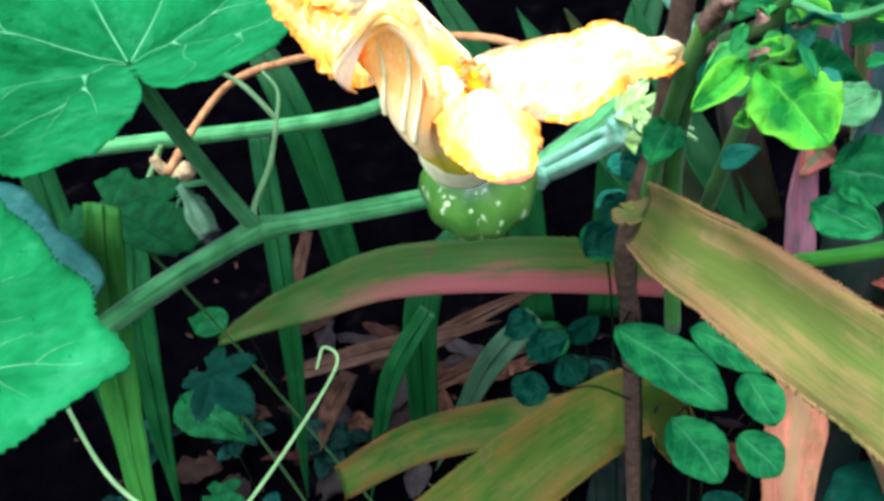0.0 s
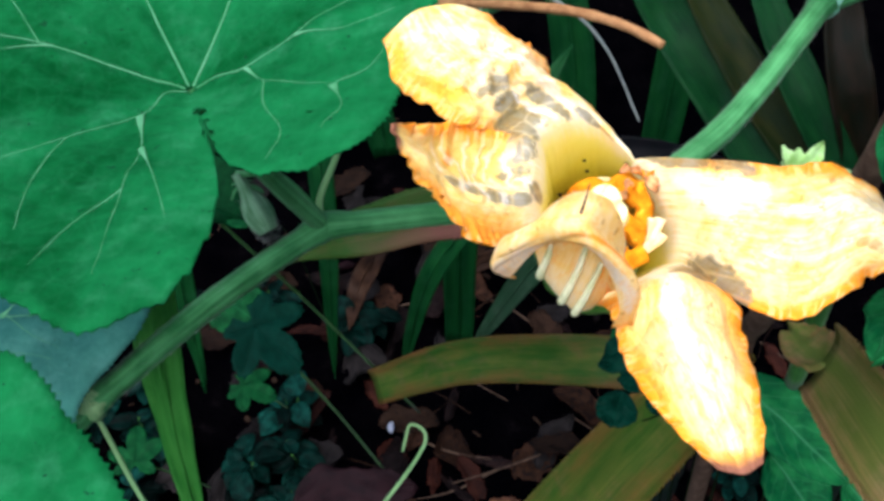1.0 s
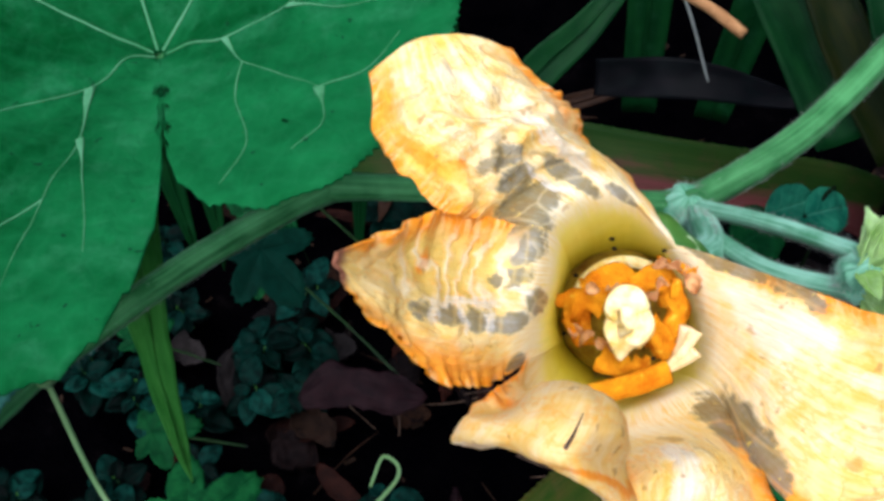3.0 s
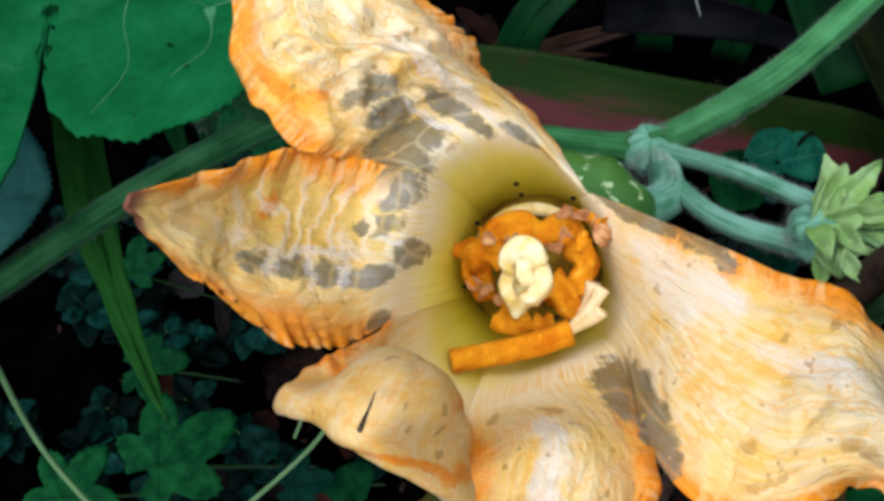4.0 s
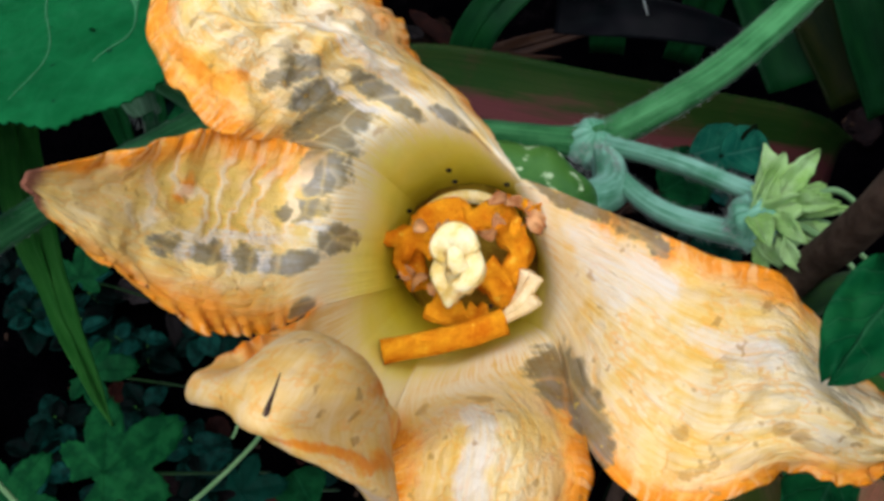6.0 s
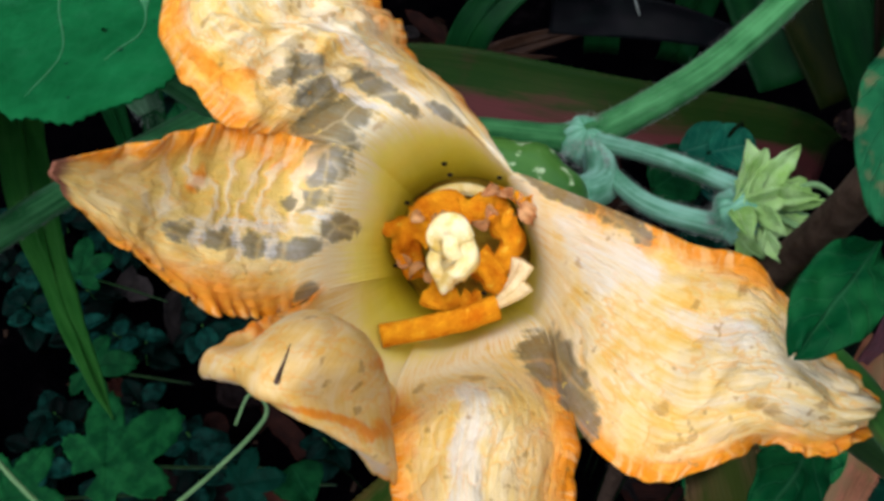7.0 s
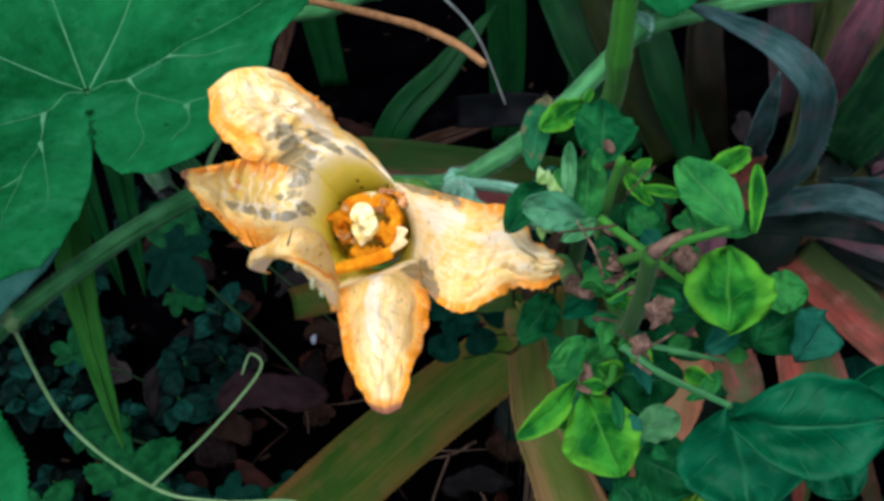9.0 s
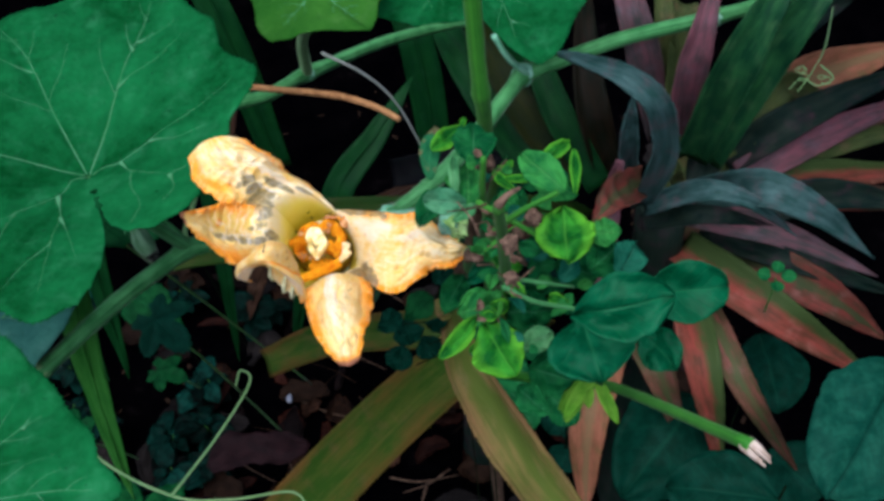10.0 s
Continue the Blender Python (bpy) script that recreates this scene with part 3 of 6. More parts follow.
    "silver": strap_material("pineapple_silver", (0.0110, 0.0364, 0.0310), (0.0380, 0.0760, 0.0730), (0.0900, 0.0480, 0.0600), 0.50),
    "redgreen": strap_material("pineapple_red_and_green", (0.011, 0.034, 0.005), (0.024, 0.042, 0.008), (0.046, 0.024, 0.014), 0.53, stripe=(0.085, 0.024, 0.022)),
    "yellowed": strap_material("pineapple_yellowed", (0.026, 0.064, 0.008), (0.070, 0.086, 0.014), (0.12, 0.078, 0.028), 0.52, edge=(0.115, 0.050, 0.014)),
    # yellowed again, darkened for the shade lower down
    "yellowed_shaded": strap_material("pineapple_yellowed_in_litter", (0.012, 0.036, 0.005), (0.040, 0.052, 0.009), (0.062, 0.044, 0.018), 0.52, edge=(0.060, 0.022, 0.008)),
    "pale": strap_material("pineapple_pale", (0.052, 0.072, 0.012), (0.105, 0.100, 0.026), (0.180, 0.120, 0.062), 0.5, core=(0.056, 0.082, 0.014), edge=(0.160, 0.078, 0.036)),
    # greyish purple, with the shade behind the vine put into the colour
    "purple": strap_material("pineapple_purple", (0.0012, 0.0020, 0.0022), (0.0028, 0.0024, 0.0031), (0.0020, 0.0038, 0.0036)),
    # shrub leaves
    "lime": leaf_material("lime_leaf", (0.0052, 0.0862, 0.0103), (0.0345, 0.2300, 0.0184), (0.1035, 0.3795, 0.0460), 0.3, 6, 0.5, rim=(0.0828, 0.3105, 0.0207)),
    "bright": leaf_material("bright_leaf", (0.0104, 0.1170, 0.0260), (0.0416, 0.2470, 0.0468), (0.1300, 0.3900, 0.1170), 0.3, 6, 0.45),
    "shoot": leaf_material("young_shoot_leaf", (0.0700, 0.2100, 0.0150), (0.1400, 0.3100, 0.0300), (0.2000, 0.3800, 0.0800), 0.3, 6, 0.4),
    "deep": leaf_material("deep_leaf", (0.0010, 0.0624, 0.0221), (0.0029, 0.0910, 0.0351), (0.0234, 0.1690, 0.0676), 0.2, 6, 0.5, 0.42, spec=0.08),
    # deep leaf again, with the shade low in the plants put into its colour
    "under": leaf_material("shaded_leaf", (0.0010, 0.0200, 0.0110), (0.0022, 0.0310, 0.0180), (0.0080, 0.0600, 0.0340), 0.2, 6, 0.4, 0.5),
    "mid": leaf_material("mid_leaf", (0.0024, 0.0576, 0.0156), (0.0102, 0.1116, 0.0276), (0.0576, 0.2160, 0.0960), 0.25, 6, 0.45),
    "blue": leaf_material("bluish_leaf", (0.0042, 0.0608, 0.0354), (0.0117, 0.1030, 0.0572), (0.0666, 0.2246, 0.1456), 0.2, 6, 0.45),
    "grey": leaf_material("greyish_leaf", (0.0390, 0.1690, 0.0780), (0.0780, 0.2470, 0.1170), (0.2080, 0.4160, 0.2600), 0.25, 6, 0.4),
    "ivy": leaf_material("lobed_leaf", (0.0012, 0.0250, 0.0066), (0.0040, 0.0480, 0.0120), (0.0110, 0.0780, 0.0260), 0.2, 6, 0.4, 0.6),
    "ivy_light": leaf_material("light_lobed_leaf", (0.0022, 0.0400, 0.0100), (0.0075, 0.0800, 0.0190), (0.0180, 0.1200, 0.0400), 0.2, 6, 0.4, 0.6),
    "spotted": leaf_material("scorched_leaf", (0.0052, 0.0715, 0.0260), (0.0182, 0.1300, 0.0455), (0.0650, 0.2340, 0.1040), 0.2, 6, 0.45, scorch=0.7),
    "pale_leaf": leaf_material("pale_green_leaf", (0.0455, 0.1950, 0.0650), (0.1040, 0.2990, 0.1170), (0.2080, 0.4420, 0.2340), 0.25, 6, 0.4, 0.6),
    "veined": leaf_material("ribbed_leaf", (0.003, 0.042, 0.026), (0.008, 0.066, 0.040), (0.001, 0.016, 0.010), 0.2, 11, 0.6, 0.5),
}


# ---- building helpers ----
def spline(points, count):
    """A smooth curve through a few points."""
    p = [Vector(q) for q in points]
    p = [2 * p[0] - p[1]] + p + [2 * p[-1] - p[-2]]
    out, spans = [], len(p) - 3
    for i in range(count):
        s = i / (count - 1) * spans
        k = min(int(s), spans - 1)
        t = s - k
        a, b, c, d = p[k:k + 4]
        out.append(0.5 * (2 * b + (c - a) * t + (2 * a - 5 * b + 4 * c - d) * t * t + (3 * b - a - 3 * c + d) * t ** 3))
    return out


def thing(name, label, category, group="", at=(0, 0, 0), kind=""):
    ob = new(name)
    ob.empty_display_size = 0.02
    ob.location = at
    return tagged(ob, label, category, group, kind)


def part(name, bm, material, parent=None, label="", smooth=True, thick=0.0):
    """Links a bmesh as one mesh object, under a thing or a part."""
    me = bpy.data.meshes.new(name)
    bm.to_mesh(me)
    bm.free()
    me.materials.append(M[material] if isinstance(material, str) else material)
    if smooth:
        me.polygons.foreach_set("use_smooth", [True] * len(me.polygons))
    ob = new(name, me)
    if parent:
        ob.parent = parent
    if thick:
        mod = ob.modifiers.new("thickness", "SOLIDIFY")
        mod.thickness, mod.offset = thick, 0.0
    if label:
        ob["label"] = label
    return ob


def grid(rows, closed=False):
    """A bmesh from rows of points, with uv.x along the rows' order and uv.y across."""
    bm = bmesh.new()
    uv = bm.loops.layers.uv.new("UVMap")
    vs = [[bm.verts.new(p) for p in r] for r in rows]
    nr, nc = len(rows), len(rows[0])
    for i in range(nr - 1):
        for j in range(nc if closed else nc - 1):
            k = (j + 1) % nc
            f = bm.faces.new((vs[i][j], vs[i][k], vs[i + 1][k], vs[i + 1][j]))
            for lp, (a, b) in zip(f.loops, ((i, j), (i, j + 1), (i + 1, j + 1), (i + 1, j))):
                lp[uv].uv = (a / (nr - 1), b / (nc if closed else nc - 1))
    return bm


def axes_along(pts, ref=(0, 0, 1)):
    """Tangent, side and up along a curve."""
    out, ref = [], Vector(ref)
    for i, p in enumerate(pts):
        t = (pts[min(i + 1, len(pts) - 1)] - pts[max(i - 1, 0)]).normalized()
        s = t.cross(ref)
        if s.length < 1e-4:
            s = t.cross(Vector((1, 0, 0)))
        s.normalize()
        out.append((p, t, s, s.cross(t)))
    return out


def tube(points, r0, r1=None, count=24, sides=12, ribs=0, rib=0.0, wob=0.0, caps=True, swell=()):
    """A stalk along a curve, tapering from r0 to r1, with lengthwise ribs; swell: (place 0..1, width, factor)."""
    pts = spline(points, count)
    r1 = r0 if r1 is None else r1
    rows = []
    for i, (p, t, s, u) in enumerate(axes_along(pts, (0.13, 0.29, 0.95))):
        f = i / (count - 1)
        r = r0 + (r1 - r0) * f
        for c, w, k in swell:
            r *= 1 + k * math.exp(-((f - c) / w) ** 2)
        ring = []
        for j in range(sides):
            a = 2 * math.pi * j / sides
            q = r * (1 + rib * math.cos(ribs * a) + wob * noise.noise((p.x * 160 + 1.3 * math.cos(a), p.y * 160, p.z * 160 + 1.3 * math.sin(a))))
            ring.append(p + s * (q * math.cos(a)) + u * (q * math.sin(a)))
        rows.append(ring)
    if caps:
        rows.insert(0, [pts[0] + (v - pts[0]) * 0.05 for v in rows[0]])
        rows.append([pts[-1] + (v - pts[-1]) * 0.05 for v in rows[-1]])
    return grid(rows, True)


def strap(points, width, ref=(0, -0.6, 0.8), count=36, channel=0.22, tip=1.0, foot=0.8, teeth=0.0055, ripple=0.004, seed=0, taper=3.2):
    """A long channelled leaf with spiny edges: width tapers to a point; tip below 1 leaves a cut end."""
    pts = spline(points, count)
    rows, across = [], 10
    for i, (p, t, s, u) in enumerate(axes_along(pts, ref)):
        f = i / (count - 1)
        w = width * (foot + (1 - foot) * min(1, f * 3)) * max(0.02, 1 - (f * tip) ** taper) * 0.5
        row = []
        for j in range(across + 1):
            v = 2 * j / across - 1
            lift = channel * w * (v * v - 0.4) + ripple * noise.noise((f * 7 + seed, v * 0.8, seed * 3.1))
            row.append(p + s * (w * v) + u * lift)
        rows.append(row)
    bm = grid(rows)
    if teeth:
        uvl = bm.loops.layers.uv.active
        length = sum((b - a).length for a, b in zip(pts, pts[1:]))
        k = max(8, int(length / teeth))
        for edge, inner in ((0, 1), (across, across - 1)):
            for q in range(1, k - 1):
                x = q / k * (count - 1)
                i = int(x)
                a, b = rows[i][edge], rows[i + 1][edge]
                base = a.lerp(b, x - i)
                out = (rows[i][edge] - rows[i][inner]).normalized()
                al = (b - a).normalized()
                h = 0.0009 * (0.5 + random.random())
                f = bm.faces.new([bm.verts.new(base - al * 0.0011 - out * 0.0006), bm.verts.new(base + al * 0.0011 - out * 0.0006), bm.verts.new(base + out * h + al * 0.002)])
                for lp in f.loops:
                    lp[uvl].uv = (i / count, 0.0 if edge == 0 else 1.0)
    return bm


def blade(base, tip, width, up=(0, -0.45, 0.9), fold=0.18, droop=0.12, blunt=0.5, nu=14, nv=10, wave=0.05, seed=0, teeth=0.0, point=0.72, frill=0.0):
    """A broad leaf from its stalk to its tip, folded along the midrib and gently waved. blunt: where it is widest; frill: puckering towards the edge."""
    base, tip = Vector(base), Vector(tip)
    ax = tip - base
    length = ax.length
    ax.normalize()
    side = ax.cross(Vector(up)).normalized()
    nrm = side.cross(ax)
    rows = []
    for i in range(nu + 1):
        f = i / nu
        g = f ** (math.log(0.5) / math.log(blunt))
        w = width * 0.5 * max(0.0, math.sin(math.pi * min(1.0, g))) ** (0.72 if f < blunt else point) + 0.0004
        w *= 1 + 0.07 * noise.noise((f * 5.0, seed * 3.3, 0.5)) + 0.05 * noise.noise((f * 13.0, seed * 1.3, 2.5))
        if teeth:
            w *= 1 + teeth * ((i * 0.5) % 1.0)
        row = []
        for j in range(nv + 1):
            v = 2 * j / nv - 1
            z = fold * w * abs(v) - droop * length * (f - 0.35) ** 2 + wave * width * noise.noise((f * 3 + seed * 7.3, v * 1.7, seed))
            z += frill * width * (v * v * noise.noise((f * 8, v * 1.2 + seed, 4.4)) + 0.5 * noise.noise((f * 6, v * 3 + seed, 8.1)))
            row.append(base + ax * (f * length) + side * (w * v) + nrm * z)
        rows.append(row)
    return grid(rows)


# ---- ground ----
def ground_z(x, y):
    near = max(0.0, min(1.0, (0.62 - y) / 0.6))
    far = max(abs(x), abs(y))
    bumps = 0.025 * noise.noise((x * 5, y * 5, 0.3)) + 0.010 * noise.noise((x * 19, y * 19, 1.7))
    return (0.10 * near * near + bumps) * (1.0 if far < 3 else 0.0) - (0.0 if far < 3 else 0.02)


def build_ground():
    def steps():
        inner = [-1.2 + 0.03 * i for i in range(101)]
        return [-400, -80, -20, -6, -3, -2] + inner + [2.6, 3, 6, 20, 80, 400]
    xs, ys = steps(), steps()
    rows = [[Vector((x, y, ground_z(x, y))) for x in xs] for y in ys]
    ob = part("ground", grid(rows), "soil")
    tagged(ob, "garden soil strewn with leaf litter, darkened for the shade of the plants", "ground", kind="structure")


build_ground()


# ---- the withering squash flower ----
FLOWER = Matrix(((0.9907, -0.1324, 0.0301, 0.002), (0.1317, 0.8828, -0.4510, 0.002), (0.0332, 0.4508, 0.8920, 1.016), (0, 0, 0, 1)))
# each petal is a cage in millimetres: rows from the foot of the tube to the tip, columns across
CAGE_BACK = [
    [(-13, 11, -48), (-6, 15, -50), (3, 16, -50), (12, 13, -50)],
    [(-20, 17, 8), (-12, 24, -2), (0, 25, -12), (12, 16, -22)],
    [(-32, 19, 18), (-22, 29, 8), (-9, 33, 3), (3, 28, -16)],
    [(-44, 20, 27), (-32, 35, 19), (-20, 41, 14), (-12, 44, -6)],
    [(-57, 33, 20), (-44, 41, 26), (-29, 48, 15), (-19, 51, 0)],
    [(-61, 53, 14), (-51, 60, 15), (-40, 62, 13), (-29, 60, 8)],
]
CAGE_LEFT = [
    [(-15, -7, -48), (-16, -4, -48), (-16, 0, -49), (-15, 6, -49), (-13, 11, -48)],
    [(-24, -11, 12), (-24, -7, 14), (-24, -2, 16), (-22, 6, 11), (-20, 17, 8)],
    [(-33, -16, 25), (-33, -11, 29), (-33, -3, 30), (-35, 6, 19), (-32, 19, 18)],
    [(-43, -15, 37), (-44, -10, 42), (-44, -3, 43), (-46, 6, 31), (-44, 20, 27)],
    [(-52, -5, 52), (-52, -3, 56), (-52, 1, 57), (-53, 7, 48), (-48, 15, 45)],
    [(-57, 4, 67), (-57, 5, 68), (-58, 6, 69), (-58, 7, 69), (-58, 8, 68)],
]
CAGE_CURLED = [
    [(-15, -7, -48), (-15, -8, -48), (-14, -10, -48), (-12, -12, -48), (-10, -14, -48), (-8, -16, -48), (-7, -17, -48)],
    [(-24, -11, 12), (-25, -17, 14), (-24, -24, 14), (-20, -30, 12), (-17, -33, 9), (-13, -33, 7), (-11, -31, 5)],
    [(-27, -14, 26), (-26, -17, 32), (-21, -20, 38), (-14, -22, 40), (-11, -26, 37), (-9, -29, 31), (-9, -32, 24)],
    [(-30, -16, 37), (-27, -17.5, 44), (-21, -14.5, 57), (-13.5, -15.5, 63), (-8.5, -20.5, 59), (-9, -29, 43), (-8, -33, 37)],
    [(-33, -18, 46), (-29.5, -20, 52), (-24, -17.5, 71), (-16, -19, 78), (-10, -22, 70), (-7, -26, 56), (-8, -32, 41)],
    [(-36, -21, 48), (-35, -21, 60), (-27, -22, 73), (-19, -24.5, 81), (-12.5, -27, 70), (-8, -29, 57), (-8, -34, 44)],
    [(-37, -26, 43), (-38.5, -25.5, 53), (-28, -25, 68), (-19, -27.5, 76), (-11, -33, 70), (-6, -38, 59), (-7, -43, 46)],
    [(-33, -27, 39), (-34, -27.5, 46), (-27, -25, 63), (-18, -27.5, 70), (-12, -34, 62), (-10, -41, 50), (-11, -43, 38)],
]
CAGE_FRONT = [
    [(-7, -17, -48), (2, -19, -50), (11, -15, -49)],
    [(-11, -31, 5), (-1, -28, 0), (20, -20, -18)],
    [(-10, -38, 32), (9, -30, 30), (25, -36, 14)],
    [(-9, -49, 31), (8, -45, 43), (25, -50, 24)],
    [(-4, -66, 46), (9, -66, 55), (20, -66, 47)],
    [(5, -80, 60), (10, -82, 61), (15, -80, 60)],
]
CAGE_RIGHT = [
    [(11, -15, -49), (16, -2, -51), (12, 13, -50)],
    [(20, -20, -18), (20, -4, -24), (12, 16, -22)],
    [(25, -36, 14), (31, -15, 6), (31, 8, -3)],
    [(39, -46, 25), (45, -24, 26), (48, 0, 10)],
    [(56, -38, 31), (58, -23, 38), (60, -4, 21)],
    [(69, -39, 31), (71, -29, 36), (70, -19, 26)],
    [(75, -36, 31), (77, -30, 31), (76, -26, 29)],
    [(81, -32.5, 28), (82, -32, 28), (81, -31.5, 28)],
]


def petal(cage, seed, ruffle=1.0, crumple=1.0, pleats=0.0, ribs=0.0, nu=150, nv=64):
    width = len(cage[0])
    cols = [spline([Vector(r[c]) * 0.001 for r in cage], nu) for c in range(width)]
    rows = []
    for i in range(nu):
        f = i / (nu - 1)
        row = spline([c[i] for c in cols], nv)
        k = min(i, nu - 2)
        along = (cols[width // 2][k + 1] - cols[width // 2][k]).normalized()
        across = (row[-1] - row[0])
        across = across.normalized() if across.length > 1e-5 else Vector((1, 0, 0))
        nrm = across.cross(along).normalized()
        out = []
        free = max(0.0, min(1.0, (f - 0.3) / 0.25)) * min(1.0, (1 - f) * 6 + 0.15)
        for j, p in enumerate(row):
            v = 2 * j / (nv - 1) - 1
            edge = abs(v) ** 5
            z = 0.0030 * ruffle * edge * free * noise.noise((f * 26, v * 0.5, seed))
            z += 0.0036 * crumple * free * noise.noise((f * 5 + seed, v * 1.6, seed * 1.9))
            z += 0.0030 * crumple * free * (0.4 - abs(noise.noise((f * 11, v * 3.2 + seed, seed)))) * (1 - 0.5 * edge)
            z += 0.00012 * noise.noise((f * 4, v * 18, seed * 2.3))
            side = 0.0022 * edge * free * noise.noise((f * 13, seed, v)) * (0.5 + noise.noise((f * 5, seed, 3)))
            if pleats and v < 0:  # a gathered margin with tight pleats
                wave = math.sin(f * 140 + 5 * noise.noise((f * 8, seed, 0))) * (0.55 + 0.9 * noise.noise((f * 11, seed, 7)))
                z += pleats * 0.0016 * abs(v) ** 4 * free * wave
                side -= pleats * 0.0010 * abs(v) ** 6 * free * wave
            if ribs:  # wavy folds across the middle of the blade
                z += ribs * free * math.exp(-((v - 0.45) / 0.32) ** 2) * math.sin(f * 50 + v * 5 + 6 * noise.noise((f * 5, v * 2.2, seed)))
            q = p + nrm * z + across * (side + 0.0009 * v * abs(v) * max(0.0, 1 - f / 0.3))
            out.append(q)
        rows.append(out)
    return grid(rows)


def bumpy_ball(radii, centre, seed=0, rough=0.15, freq=120, n=14):
    rows = []
    for i in range(n + 1):
        a = math.pi * i / n
        row = []
        for j in range(n * 2):
            b = math.pi * j / n
            d = Vector((math.sin(a) * math.cos(b), math.sin(a) * math.sin(b), math.cos(a)))
            p = Vector((d.x * radii[0], d.y * radii[1], d.z * radii[2])) * (1 + rough * noise.noise(d * 2.2 + Vector((seed, seed * 2, 0))))
            row.append(p + Vector(centre))
        rows.append(row)
    return grid(rows, True)


def build_flower():
    fl = thing("squash_flower", "withering orange squash flower with wide open crumpled petals", "flower")
    fl.matrix_world = FLOWER
    for cage, seed, mat, ruf, cru, label in (
            (CAGE_BACK, 1, "petal_back", 1.0, 1.2, "crumpled petal with sodden grey patches"), (CAGE_LEFT, 2, "petal_left", 1.3, 0.5, "pointed petal with a puckered orange margin"),
            (CAGE_CURLED, 3, "petal_curled", 0.6, 0.4, "petal curled over outwards"), (CAGE_FRONT, 4, "petal_front", 0.8, 0.8, "drooping cream and orange petal"),
            (CAGE_RIGHT, 5, "petal_right", 1.2, 1.0, "broad cream petal with an orange rim")):
        part("petal", petal(cage, seed * 3.7, ruf, cru, 1.5 if cage is CAGE_LEFT else 0.5 if cage is CAGE_RIGHT else 0.0, 0.00022 if cage is CAGE_LEFT else 0.0), mat, fl, label, thick=0.0006)
    mm = 0.001
    # closed floor of the tube and the cup below it
    prof = [(15, -42), (16.5, -50), (17.5, -60), (18.5, -70), (18, -80), (16, -88), (2, -91)]
    rows = [[Vector((r * mm * math.cos(a) + 0.004 * max(0, -h - 50) / 40, r * mm * math.sin(a) + 0.009 * max(0, -h - 50) / 40, h * mm)) for a in [2 * math.pi * j / 40 for j in range(40)]] for r, h in prof]
    part("cup", grid(rows, True), "calyx", fl, "pale green base of the flower tube")
    rows = [[Vector((r * mm * math.cos(a), r * mm * math.sin(a), (h + 1.5 * noise.noise((r * math.cos(a) * 0.3, r * math.sin(a) * 0.3, 2))) * mm)) for a in [2 * math.pi * j / 40 for j in range(40)]] for r, h in ((0.3, -33), (5, -33), (10, -33), (13, -34), (15, -37), (17.5, -44))]
    part("tube_floor", grid(rows, True), "floor", fl, "yellow-brown floor of the tube")
    # stigma: twisted cream lobes
    for pts, r0, r1 in ((((-1, -3, -44), (-1, -4, -25), (-1, -5, -12)), 3.0, 4.2), (((-3, -3, -13), (-5, 0, -9), (-3, 3, -8), (0, 3, -7), (2, 0, -8)), 2.0, 2.5), (((2, -1, -9), (3, -4, -8), (1, -7, -8), (-1, -8, -10), (-3, -11, -13)), 2.6, 1.8),
                        (((-4, -2, -12), (-5, -5, -11), (-4, -8, -12), (-3, -10, -15)), 1.5, 1.3), (((-1, 1, -9), (-1, -2, -7), (0, -4, -8)), 1.8, 1.9)):
        part("stigma", tube([Vector(p) * mm for p in pts], r0 * mm, r1 * mm, 30, 12, 3, 0.22, 0.35), "stigma", fl, "glossy cream stigma")
    # orange pollen lobes round it
    for k, pts in enumerate((((-16, 1, -24), (-11, 3, -20), (-6, 1, -19)), ((-11, 5, -21), (-5, 8, -20), (2, 7, -20)), ((1, 6, -19), (6, 8, -18), (10, 5, -19)), ((10, 5, -19), (12, 0, -20), (10, -6, -22)),
                             ((4, -4, -19), (8, -7, -19), (9, -11, -22)), ((-7, -13, -22), (-3, -15, -20), (0, -14, -21)), ((0, -15, -21), (3, -16, -21), (5, -14, -23)), ((-13, 0, -24), (-11, -4, -26), (-10, -8, -28)))):
        part("anther", tube([Vector(p) * mm for p in pts], 0.0031, 0.0024, 26, 14, 3, 0.22, 1.1), "anther", fl, "powdery orange pollen lobe")
    part("anther", tube([Vector(p) * mm for p in ((-17, -22, -12), (-8, -20, -13), (1, -18, -15), (9, -15, -17))], 0.0026, 0.0030, 26, 12, 3, 0.1, 0.2), "anther", fl, "fallen orange anther")
    for pts in (((9, -14, -17), (13, -10, -17), (16, -5, -16)), ((9, -15, -17), (14, -12, -17), (16, -10, -16)), ((10, -14, -18), (13, -8, -19), (14, -4, -18))):
        part("filament", tube([Vector(p) * mm for p in pts], 0.0009, 0.0018, 16, 10), "filament", fl, "pale dry filament")
    part("disc_rim", tube([Vector((13 * math.cos(a) * mm, 13 * math.sin(a) * mm, -0.030)) for a in [0.2 + 0.45 * i for i in range(8)]], 0.0017, 0.0017, 40, 8), "stigma", fl)
    rs = random.Random(3)
    for p, k in (((14, 9, -17), 6), ((10, 10, -16), 4), ((-6, 5, -14), 3), ((8, 4, -15), 3), ((-10, -7, -24), 3)):
        for _ in range(k):
            q = Vector(p) * mm + Vector((rs.uniform(-2, 2), rs.uniform(-2, 2), rs.uniform(-1, 2))) * mm
            d = Vector((rs.uniform(-1, 1), rs.uniform(-1, 1), rs.uniform(-0.3, 0.8))).normalized() * rs.uniform(3, 6) * mm
